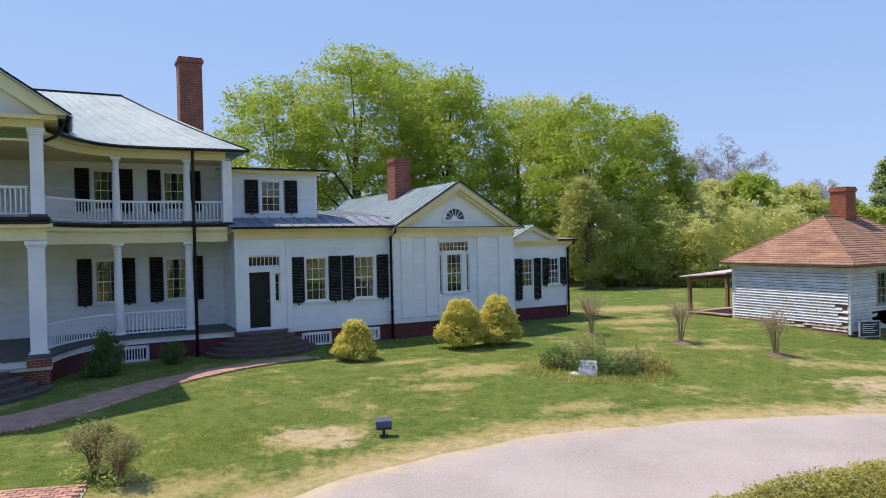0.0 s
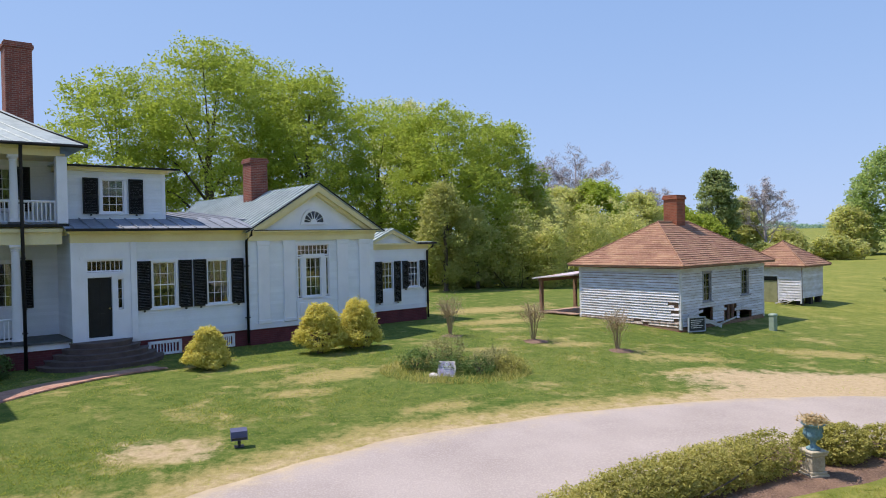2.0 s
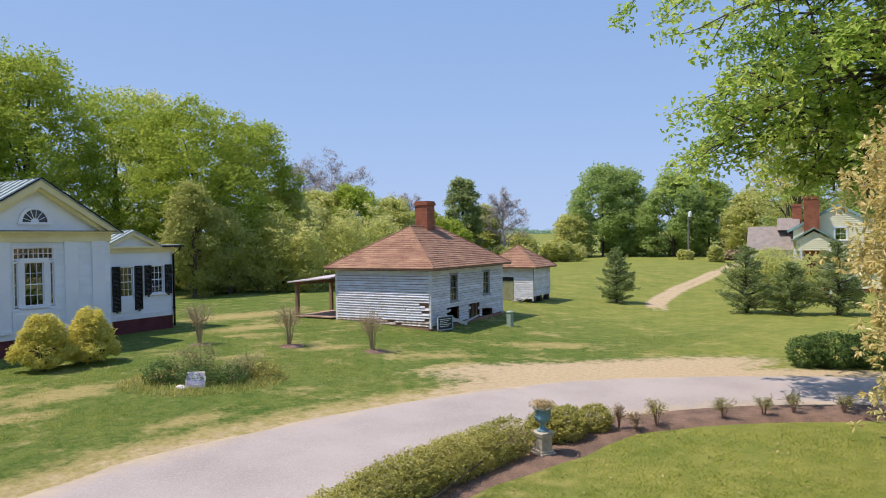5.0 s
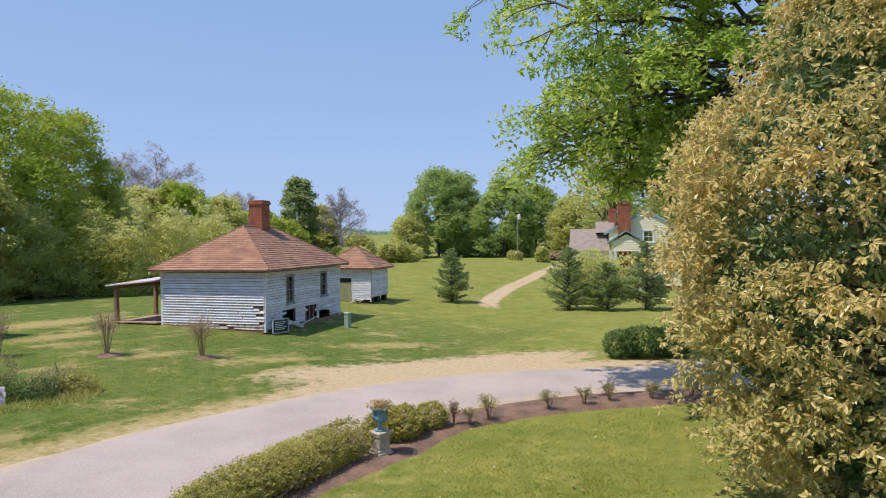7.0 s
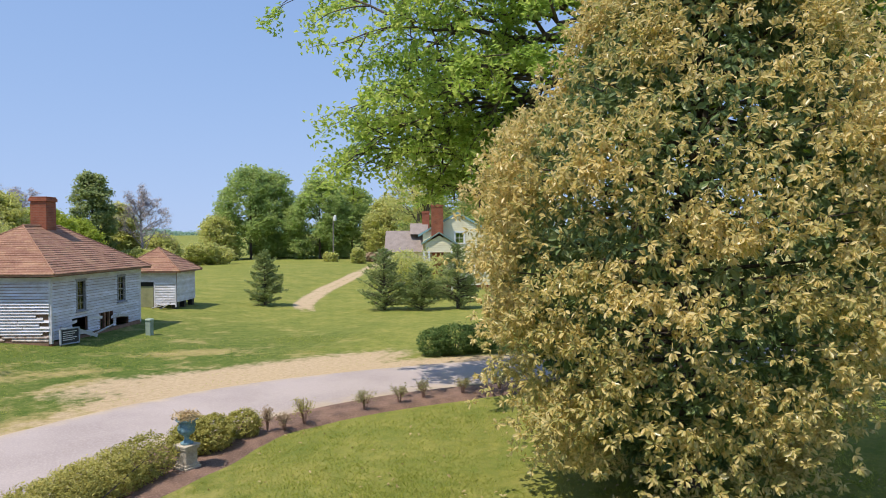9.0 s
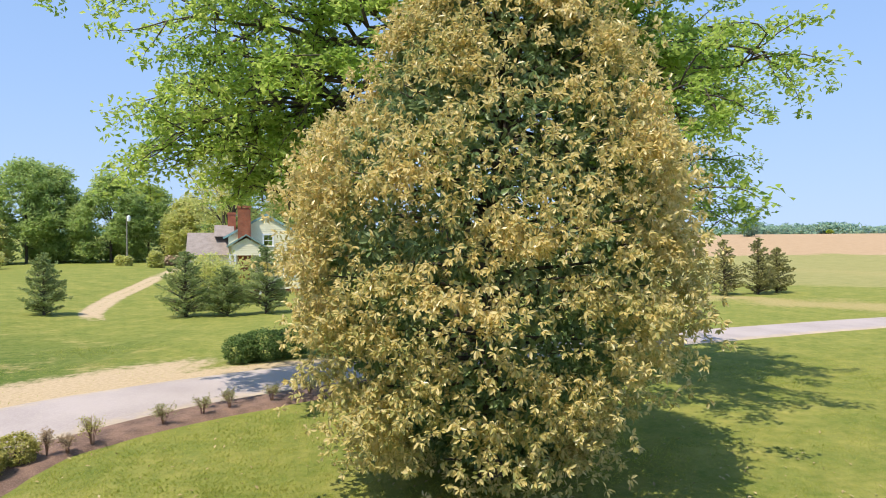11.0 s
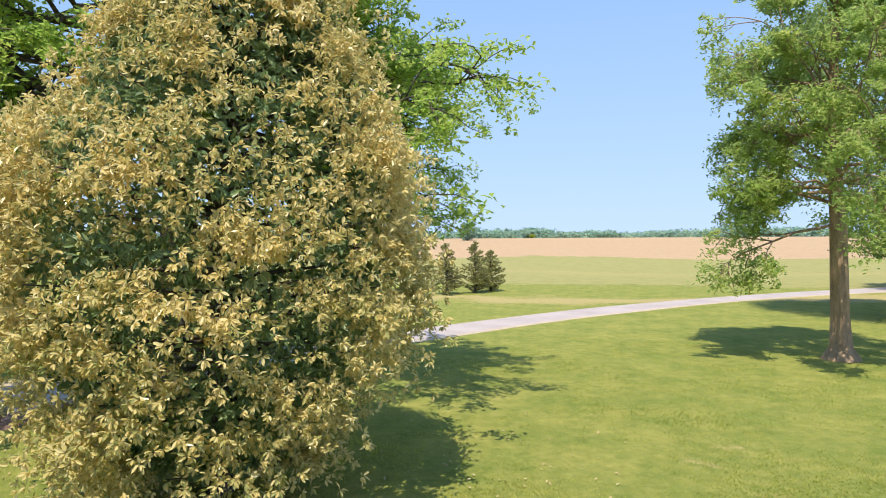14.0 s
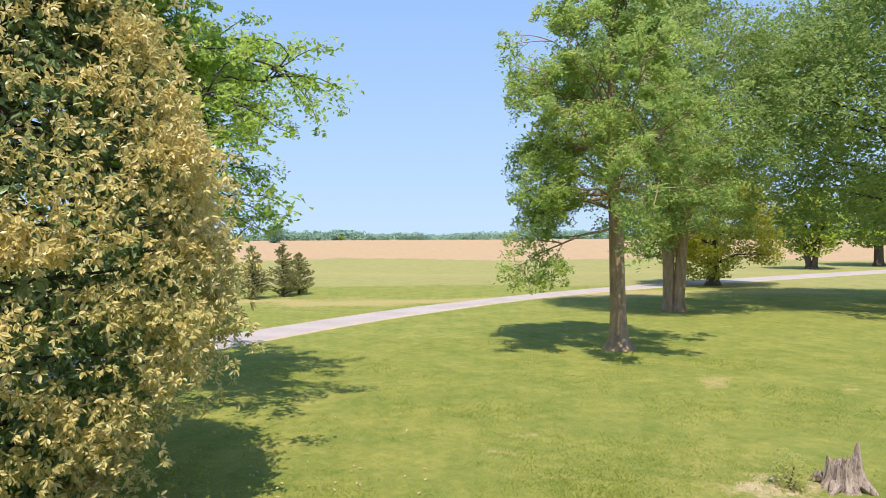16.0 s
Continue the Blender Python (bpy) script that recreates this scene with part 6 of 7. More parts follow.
for k, (az, d, tall, sp, low, mt, cat) in enumerate((
        (-18.5, 66, 8.6, 4.2, 1.2, SCRUBLEAF, "tree"), (-21.5, 74, 9.0, 3.8, 1.0, SCRUBLEAF, "tree"), (-24.0, 74, 9.6, 4.0, 1.2, WOODLEAF2, "tree"), (-27.2, 82, 8.6, 3.6, 1.0, SCRUBLEAF, "tree"),
        (-30.0, 92, 7.6, 3.8, 0.8, WOODLEAF, "tree"), (-34.8, 118, 9.2, 3.2, 1.0, SCRUBLEAF, "tree"), (-37.8, 122, 4.2, 2.6, 0.4, SCRUBLEAF, "tree"), (-32.0, 100, 6.2, 3.4, 0.5, WOODLEAF, "tree"),
        (-41.8, 128, 7.4, 3.2, 0.6, SCRUBLEAF, "tree"), (-44.4, 132, 16.8, 6.6, 1.6, EDGEHAZE, "tree"), (-46.2, 136, 16.0, 5.6, 1.6, EDGEHAZE, "tree"), (-49.8, 130, 14.4, 6.8, 1.4, EDGEHAZE, "tree"),
        (-52.4, 134, 13.0, 6.4, 1.2, EDGEHAZE, "tree"), (-55.4, 128, 11.0, 5.8, 1.0, SCRUBLEAF, "tree"), (-58.6, 120, 11.5, 6.0, 1.0, EDGEHAZE, "tree"), (-62.5, 118, 11.0, 6.0, 1.0, EDGEHAZE, "tree"),
        (-66.5, 120, 11.0, 6.0, 1.0, WOODLEAF, "tree"), (-20.0, 82, 9.5, 4.5, 1.2, WOODLEAF2, "tree"))):
    px, py = at_az(az, d)
    low = 0.3 if d > 100 else low
    tree("tree", px, py, tall, sp, low, "leafy deciduous tree at the wood's edge", mt, 40 + k, DARKBARK, 1150, 15, 0.0039 * d + 0.02, 0.0062 * d, 44, 0.22, group="woodland edge", lobe=0.25, base_z=hz(px, py), twigs=False, rise=0.2, arms=3, profile=((0, 0.9), (0.35, 1.0), (0.7, 0.8), (1, 0.3)))
px, py = at_az(-11.7, 53)
tree("tree", px, py, 8.2, 2.5, 0.4, "small bronze-green tree before the wood", BRONZELEAF, 19, DARKBARK, 620, 22, 0.2, 0.42, 26, 0.16, group="woodland edge", lobe=0.32, twigs=False, rise=0.2, arms=3)
px, py = at_az(-14.3, 55)
tree("tree", px, py, 6.4, 2.2, 0.3, "small leafy tree before the wood", SCRUBLEAF, 20, DARKBARK, 460, 22, 0.2, 0.42, 22, 0.14, group="woodland edge", lobe=0.34, twigs=False, rise=0.2, arms=3)
for k, (az, d, w, h, mt) in enumerate(((-13.6, 56, 2.2, 2.6, SCRUBLEAF), (-15.6, 57, 2.4, 3.6, SCRUBLEAF), (-17.6, 55, 2.4, 5.0, SCRUBLEAF), (-19.6, 57, 2.6, 6.6, SCRUBLEAF), (-21.4, 56, 2.4, 5.4, SCRUBLEAF), (-23.2, 59, 2.8, 6.8, SCRUBLEAF), (-25.2, 63, 2.8, 6.0, SCRUBLEAF), (-27.6, 70, 3.0, 5.6, SCRUBLEAF), (-6.0, 62, 3.0, 3.2, WOODLEAF),
                                       (-9.5, 63, 3.0, 3.0, WOODLEAF2), (-36.5, 108, 3.2, 2.4, SCRUBLEAF), (-41.4, 112, 3.0, 3.0, SCRUBLEAF), (-50.6, 116, 0.3, 1.2, SCRUBLEAF), (-52.8, 112, 0.5, 2.2, SCRUBLEAF), (-54.6, 122, 3.2, 1.3, TWIG))):
    px, py = at_az(az, d)
    rs = random.Random(k)
    lb = [(rs.uniform(-w, w), rs.uniform(-0.8, 0.8), h * rs.uniform(0.35, 0.6), w * 0.5, w * 0.5, h * 0.5) for _ in range(6)]
    bush("scrub_bush", px, py, lb, "tangled pale-green scrub at the wood's edge", mt, 80 + k, 420, 14, 0.0038 * d, 0.34, group="woodland scrub")
px, py = at_az(-33.1, 108)
tree("cedar_tree", px, py, 13.0, 3.4, 0.8, "dark irregular cedar in the wood's edge", CEDARLEAF, 5, DARKBARK, 1100, 16, 0.4, 0.5, 34, 0.3, profile=((0, 0.85), (0.45, 1.0), (0.8, 0.75), (1, 0.35)), lobe=0.28, twigs=False)
PALEBARK = mat("pale grey twig bark", (0.42, 0.37, 0.38), 0.9, dark=(0.32, 0.28, 0.29), light=(0.54, 0.49, 0.49), scale=3, fine=20)
for az, d, tall, wide, seed in ((-22.4, 86, 13.8, 5.6, 3), (-19.9, 84, 13.0, 4.8, 4), (-36.4, 112, 10.6, 4.6, 6), (-28.4, 96, 9.4, 4.0, 7)):
    px, py = at_az(az, d)
    rb = random.Random(seed)
    arms = [(tall * (0.22 + 0.55 * q / 11), q * 137.5 + rb.uniform(-20, 20), 34 + 26 * q / 11, wide * (1 - 0.4 * q / 11), 0.09) for q in range(12)]
    grown_tree("bare_tree", px, py, "bare grey-twigged tree in early spring", GREYTWIG, seed, arms, [(0, 0, -0.3), (0, 0, 0.2), (0.1, 0, tall * 0.3), (0, 0.2, tall * 0.6), (0.1, 0.1, tall * 0.95)], [0.3, 0.25, 0.2, 0.13, 0.03],
               PALEBARK, 0.6, 4, 0.4, category="tree", droop=0.0, slim=0.07)
px, py = at_az(-58.3, 74)
tree("tree", px, py, 15.4, 5.2, 4.6, "airy pale-leaved tree behind the farmhouse", SCRUBLEAF, 71, DARKBARK, 620, 13, 0.3, 0.5, 20, 0.3, lobe=0.3, forks=2, rise=0.3)

rng = np.random.default_rng(4)
lobes_far = []
for az in np.arange(-160, -20, 0.32):
    d = 640 + rng.uniform(-40, 60) + (60 if az > -80 else 0)
    px, py = at_az(az, d)
    h = rng.uniform(5.8, 8.2) * (1.0 + 0.22 * math.sin(az * 0.35) + 0.15 * math.sin(az * 1.3))
    lobes_far.append((px, py, hz(px, py) + h * 0.45, 9, 9, h * 0.55))
lv, lf = clumps(rng, lobes_far, 11000, 6, 1.8, 3.0)
tagged(part("distant_wood", (lv, lf), FARHAZE), "hazy green wood along the far side of the fields", "wood", kind="stuff")
px, py = at_az(-99.2, 300)
tree("tree", px, py, 7.4, 3.9, 0.6, "lone round tree out in the field", FARHAZE, 90, DARKBARK, 420, 10, 0.7, 0.8, 12, 0.3)
px, py = at_az(-104.5, 420)
bush("field_bush", px, py, [(0, 0, 1.2, 1.6, 1.6, 1.2)], "small bush far out in the field", WOODLEAF2, 91, 120, 8, 0.5, 0.3)

# ---- trees of the park ----
ox, oy = at_az(-76.5, 21.5)
rs = random.Random(21)
oak_limbs = []
for k in range(30):
    q = k / 29
    oak_limbs.append((7.8 + 10.0 * q, 103 + k * 137.5 + rs.uniform(-15, 15), 6 + 52 * q + rs.uniform(-6, 8), 7.4 - 3.4 * q + rs.uniform(-0.8, 0.5), 0.17 - 0.09 * q))
oak_limbs = [q for i, q in enumerate(oak_limbs) if q[0] < 11.5 or i % 3 == 0]
oak_limbs = [q for q in oak_limbs if not (q[0] < 12 and math.cos(radians(q[1] - 193)) > 0.75)]
oak_limbs = [(q[0], q[1], q[2], q[3] * (0.72 if math.cos(radians(q[1] - 128)) > 0.7 else 1.0), q[4]) for q in oak_limbs if not (q[0] < 14 and math.cos(radians(q[1] - 280)) > 0.8)]
oak_limbs += [(8.8, 98, 3, 7.0, 0.15), (9.0, 122, 1, 7.2, 0.15), (8.6, 131, -4, 6.2, 0.15), (10.4, 115, 5, 7.2, 0.15), (8.4, 142, -2, 6.4, 0.14), (9.8, 104, 0, 6.0, 0.14), (8.0, 127, -6, 6.8, 0.13),
              (10.6, 111, 9, 6.0, 0.15), (8.2, 136, -4, 6.6, 0.13), (11.6, 124, 14, 6.4, 0.14), (8.8, 283, -8, 7.9, 0.15), (8.3, 268, -7, 7.8, 0.15), (7.2, 272, -12, 5.0, 0.12), (8.8, 287, 1, 7.0, 0.13),
              (9.6, 276, 4, 6.4, 0.13), (8.2, 292, -3, 6.4, 0.12), (10.8, 274, 10, 5.6, 0.15), (12.4, 288, 16, 4.4, 0.14), (8.6, 279, -6, 7.8, 0.12), (7.8, 284, -10, 5.6, 0.11), (11.6, 262, 14, 6.4, 0.14),
              (9.0, 274, 2, 5.6, 0.13), (9.8, 285, 5, 5.8, 0.13), (10.4, 280, 8, 5.2, 0.13), (8.6, 262, 0, 5.6, 0.12), (11.2, 268, 12, 5.4, 0.13), (12.6, 278, 20, 4.4, 0.14), (9.2, 118, 0, 5.8, 0.13), (9.4, 134, 0, 6.0, 0.13), (11.0, 104, 10, 5.6, 0.13)]
grown_tree("oak_tree", ox, oy, "large spreading oak in fresh green leaf", OAKLEAF, 21, oak_limbs, [(0, 0, -0.3), (0, 0, 0.1), (0, 0, 1.2), (0.1, 0.1, 5), (0.1, -0.1, 9), (0, 0.2, 13), (0.1, 0, 18.5)],
           [0.95, 0.75, 0.56, 0.5, 0.42, 0.3, 0.08], DARKBARK, 0.175, 21, 0.42, droop=0.045, wander=0.2, low=lambda q: 5.9 if q.y > 0 else 5.0)
maple_limbs = []
for k in range(24):
    q = k / 23
    maple_limbs.append((6.4 + 8.6 * q, 40 + k * 137.5 + rs.uniform(-15, 15), 22 + 40 * q + rs.uniform(-8, 8), 3.7 - 1.5 * q + rs.uniform(-0.6, 0.4), 0.075 - 0.035 * q))
maple_limbs += [(6.5, 120, 12, 4.6, 0.08), (7.2, 150, 16, 4.8, 0.08), (8.5, 170, 22, 4.6, 0.07), (9.5, 135, 26, 4.6, 0.07), (6.4, 105, 12, 3.0, 0.07), (8.0, 195, 20, 4.0, 0.07), (7.4, 250, 12, 4.0, 0.07),
                (5.2, 56, -14, 4.4, 0.07), (5.9, 53, 0, 4.4, 0.08), (7.4, 64, 10, 4.6, 0.08), (9.4, 46, 16, 4.4, 0.08), (6.6, 30, 8, 4.2, 0.08), (6.4, 75, 8, 3.0, 0.08), (7.0, 40, 14, 3.2, 0.08), (8.5, 60, 20, 3.3, 0.08), (10.5, 50, 26, 3.3, 0.08)]
grown_tree("maple_tree", 24.4, -18.4, "slender-crowned tree with a straight bare trunk", MAPLELEAF, 22, maple_limbs, [(0, 0, -0.3), (0, 0, 0.05), (0, 0, 0.5), (0.0, 0.05, 1.6), (0.05, 0.1, 5.5), (0.2, 0.3, 9), (0.2, 0.1, 13), (0.1, 0, 16.5)],
           [0.85, 0.70, 0.42, 0.34, 0.30, 0.22, 0.13, 0.04], BARK, 0.19, 13, 0.36, droop=0.06, low=lambda q: 2.9 if q.x * 0.6 + q.y * 0.8 > 1.5 else 3.9, slim=0.45, bound=lambda q: q.x * 0.6 + q.y * 0.8 < 4.7)
tree("tree", 35.9, -31.4, 22.0, 8.0, 4.6, "double-trunked tree standing in its own shade", SHADELEAF, 23, BARK, 2600, 30, 0.22, 0.62, 56, 0.5, forks=2, lobe=0.29, twigs=False, rise=0.3, arms=2)
tree("tree", 55.8, -54.0, 12.5, 8.2, 1.5, "low yellow-green tree beside the lane", LIMELEAF, 24, DARKBARK, 2600, 16, 0.29, 0.55, 40, 0.6, lobe=0.26, twigs=False, rise=0.3, arms=4)
tree("tree", 30.0, -48.6, 25, 15.0, 5.6, "big dark-green shade tree beyond the lawn", SHADELEAF, 25, DARKBARK, 2700, 32, 0.33, 1.0, 80, 0.6, lobe=0.24, twigs=False, rise=0.3, arms=2)
tree("tree", 78.1, -95.7, 12.5, 6.0, 2.4, "many-stemmed tree beyond the lane", WOODLEAF, 26, DARKBARK, 700, 12, 0.55, 0.8, 14, 0.7, forks=3)
tree("tree", 79.3, -113, 15, 8, 4.5, "dark shade tree beyond the lane", WOODLEAF2, 27, DARKBARK, 700, 12, 0.65, 0.9, 14, 0.7)
for k, (px, py, h, s) in enumerate(((59.0, -7.7, 4.5, 1.6), (60.3, -10.4, 4.6, 1.7), (62.4, -12.2, 3.8, 1.6))):
    conifer("cedar", px, py, h, s, "young olive-brown cedar at the lane's edge", 30 + k, LANECEDAR, 2400, 0.24, "cedars by the lane", taper=0.62)
for k, (px, py, h, s) in enumerate(((33.7, 33.2, 3.7, 1.45), (36.4, 25.5, 4.0, 1.75), (37.4, 23.3, 3.0, 1.6), (38.9, 21.5, 4.2, 1.75))):
    conifer("cedar", px, py, h, s, "young bushy cedar on the grass", 34 + k, CEDARLEAF, 6500, 0.15, "young cedars", taper=0.58)
rs = random.Random(3)
for k, (px, py) in enumerate(((46, 27.5), (47.5, 30.5), (44.5, 30))):
    bush("shrub", px, py, [(rs.uniform(-1, 1), rs.uniform(-1, 1), rs.uniform(1.0, 2.6), 1.1, 1.1, 1.2) for _ in range(5)], "loose pale shrub before the farmhouse", SCRUBLEAF, 100 + k, 260, 9, 0.22, 0.3)


# ---- the magnolia close to the camera ----
def broad_leaves(rng, tips, outs, per, length, width, droop=0.75):
    """Rosettes of long folded leaves round shoot tips: an oval of six verts, folded along its middle, for each leaf."""
    n = len(tips) * per
    p, o = np.repeat(tips, per, 0), np.repeat(outs, per, 0)
    d = rng.normal(size=(n, 3)) * 0.75 + o * 0.55
    d[:, 2] -= droop * rng.random(n)
    d /= np.linalg.norm(d, axis=1)[:, None]
    up = rng.normal(size=(n, 3)) * 0.45 + o * 0.45 + np.array([0, 0, 0.6])
    s = np.cross(d, up)
    s /= np.linalg.norm(s, axis=1)[:, None] + 1e-9
    nn = np.cross(s, d)
    L = (length * rng.uniform(0.6, 1.2, n))[:, None]
    W = L * width * rng.uniform(0.8, 1.15, n)[:, None]
    bend = L * rng.uniform(0.02, 0.3, n)[:, None]
    base = p + d * 0.02
    tip = base + d * L - nn * bend
    rim = [base + d * L * q - nn * bend * q * q + side * s * W * wd + nn * W * 0.15 for side in (-1, 1) for q, wd in ((0.34, 0.46), (0.7, 0.44))]
    v = np.stack([base, rim[0], rim[1], tip, rim[3], rim[2]], 1).reshape(-1, 3)
    i = np.arange(n)[:, None] * 6
    return v, np.vstack([np.hstack([i, i + 3, i + 2, i + 1]), np.hstack([i, i + 5, i + 4, i + 3])])


MX, MY_ = 13.15, 2.5
magnolia = thing("magnolia_tree", pose(MX, MY_, 0), "dense southern magnolia with yellowing leaves down to the ground", "tree")
rng = np.random.default_rng(77)


def mag_radius(z):
    """How wide the crown is at a height."""
    return np.interp(z, [0.25, 0.6, 1.05, 1.6, 2.3, 3.3, 4.5, 6.2, 6.9, 8.0, 9.1, 10.4, 11.2], [0.8, 1.3, 1.8, 2.4, 3.0, 3.6, 3.72, 3.45, 2.95, 2.35, 1.75, 1.0, 0.2])


def mag_axis(z):
    """The crown leans a little as it rises."""
    return -0.5 * smooth(5.5, 9.5, z)


def on_crown(count):
    """Heights and headings spread evenly over the crown's skin."""
    z, a = rng.uniform(0.3, 11.1, count * 3), rng.uniform(0, 2 * math.pi, count * 3)
    ok = rng.random(count * 3) < (mag_radius(z) + 0.9 * smooth(2.4, 0.8, z)) / 4.0
    return z[ok][:count], a[ok][:count]


# the outer shoots stand in drooping fans, one for each branch end, with dark gaps between them
fans, shoots = 590, 22
fz, fa = on_crown(fans)
lump = np.array([noise.noise(Vector((math.cos(a) * 2.4, math.sin(a) * 2.4, z * 0.7))) for a, z in zip(fa, fz)])
fr = mag_radius(fz) * (0.97 + 0.13 * lump) + rng.normal(0, 0.12, fans)
fr = fr + 1.15 * np.maximum(0, np.cos(fa - radians(182))) ** 2 * smooth(3.4, 1.0, fz)        # the lowest branches sweep out on the sunny side
size = np.repeat(rng.uniform(0.7, 1.35, fans), shoots)
fz, fa, fr = np.repeat(fz, shoots), np.repeat(fa, shoots), np.repeat(fr, shoots)
n = fans * shoots
along, across, rise = rng.normal(0, 0.22, n) * size, rng.normal(0, 0.36, n) * size, rng.normal(0, 0.14, n) * size
rise = rise - 0.5 * np.maximum(along, 0) - 0.45 * across ** 2        # fans hang at their rims
rad = fr + along
tips = np.stack([rad * np.cos(fa) - across * np.sin(fa), rad * np.sin(fa) + across * np.cos(fa) + mag_axis(fz), np.maximum(0.1, fz + rise)], 1)
outs = np.stack([np.cos(fa), np.sin(fa), np.full(n, 0.3)], 1)
v, f = [], []
tube_lists(v, f, [(0, 0, -0.2), (0, 0, 0.1), (0.05, 0, 1.2), (-0.1, 0.1, 4), (0.1, -0.3, 7), (0, -0.4, 10.6)], [0.3, 0.24, 0.19, 0.15, 0.09, 0.02], 10)
for i in range(130):
    z = 0.5 + 10.2 * (i + rng.random()) / 130
    a = rng.uniform(0, 6.283)
    r, my = float(mag_radius(z)) * 0.92, float(mag_axis(z))
    tube_lists(v, f, [(0, my, z * 0.92), (r * 0.5 * math.cos(a), r * 0.5 * math.sin(a) + my, z * 0.98 - 0.1), (r * math.cos(a), r * math.sin(a) + my, z)], [0.05, 0.03, 0.01], 5)
part("trunk", (v, f), DARKBARK, magnolia, flat=False)
# the shoots that stand furthest out, each a part of its own, then the crown as a whole
first = np.argsort(-np.hypot(tips[:, 0], tips[:, 1]) + 0.8 * (tips[:, 0] * 0.98 + tips[:, 1] * 0.2))[:300]
rest = np.setdiff1d(np.arange(len(tips)), first)
lv, lf = broad_leaves(rng, tips[rest], outs[rest], 10, 0.110, 0.41, 0.95)
tagged(part("crown", (lv, lf), MAGLEAF, magnolia, "yellow-green and tan drooping leaves"), kind="stuff")
for i in first:
    part("leaf_spray", broad_leaves(rng, tips[i:i + 1], outs[i:i + 1], 10, 0.110, 0.41, 0.95), MAGLEAF, magnolia)
# inner leaves in the darkened green, so gaps between fans read as shade
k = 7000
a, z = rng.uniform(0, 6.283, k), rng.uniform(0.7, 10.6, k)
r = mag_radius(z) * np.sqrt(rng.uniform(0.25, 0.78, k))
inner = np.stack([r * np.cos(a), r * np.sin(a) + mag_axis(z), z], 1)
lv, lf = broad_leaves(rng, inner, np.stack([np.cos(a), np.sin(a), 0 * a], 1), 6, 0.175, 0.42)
tagged(part("inner_foliage", (lv, lf), MAGSHADE, magnolia, "green inner leaves darkened for the crown's shade"), kind="stuff")

# ---- clipped hedge, urn and border ----
hl = curve_points([(0.8, 7.6), (3.2, 9.4), (5.4, 10.6), (7.2, 11.3), (8.75, 11.75)], 0.28)
hx, hy = float(hl[0][0]), float(hl[0][1])
rs = random.Random(2)
bush("hedge", hx, hy, [(p[0] - hx, p[1] - hy, 0.34 + rs.uniform(-0.03, 0.05), 0.55, 0.55, 0.42 + rs.uniform(-0.03, 0.06)) for p in hl], "clipped olive-green boxwood hedge in mulch", BOXLEAF, 200, 7600, 10, 0.052, 0.07, "hedge", stems=30)
bush("boxwood", 10.25, 12.0, [(0, 0, 0.36, 0.62, 0.6, 0.42), (0.25, -0.1, 0.4, 0.45, 0.45, 0.38), (-0.3, 0.1, 0.34, 0.4, 0.4, 0.36)], "round clipped boxwood beside the urn", BOXLEAF, 201, 1500, 9, 0.055, 0.055, "shrub")
bush("boxwood", 11.45, 12.05, [(0, 0, 0.3, 0.42, 0.4, 0.36)], "small loose boxwood in the border", BOXLEAF, 202, 520, 9, 0.055, 0.06, "shrub")
urn = thing("garden_urn", pose(9.28, 11.3, 0.04), "blue-green urn of dead grass on a pale stone pedestal", "garden urn")
bm = bmesh.new()
for b in ((-0.19, 0.19, 0, 0.08), (-0.165, 0.165, 0.08, 0.13), (-0.14, 0.14, 0.13, 0.42), (-0.17, 0.17, 0.42, 0.47), (-0.185, 0.185, 0.47, 0.51)):
    box(bm, b[0], b[1], b[0], b[1], b[2], b[3], 0.008)
part("pedestal", bm, STONE, urn, "pale mossy cast-stone pedestal")
bm = bmesh.new()
lathe(bm, [(0.12, 0.51), (0.125, 0.54), (0.09, 0.56), (0.05, 0.60), (0.045, 0.64), (0.06, 0.665), (0.05, 0.68), (0.10, 0.70), (0.155, 0.75), (0.165, 0.80), (0.15, 0.83), (0.15, 0.93), (0.165, 0.96), (0.205, 0.985), (0.21, 1.0), (0.18, 1.0), (0.15, 0.96)], 28)
part("bowl", bm, VERDIGRIS, urn, "blue-green weathered bowl", flat=False)
for s in (-1, 1):
    part("handle", tube([(s * 0.155, 0, 0.78), (s * 0.21, 0, 0.82), (s * 0.20, 0, 0.89), (s * 0.155, 0, 0.91)], 0.016), VERDIGRIS, urn, flat=False)
rng = np.random.default_rng(12)
gp = np.stack([rng.normal(0, 0.11, 420), rng.normal(0, 0.11, 420), 1.0 + rng.uniform(0, 0.13, 420)], 1)
part("dead_grass", leaves(rng, gp, 0.16, up=0.1, slim=0.10), STRAW, urn, "tan dead grass")


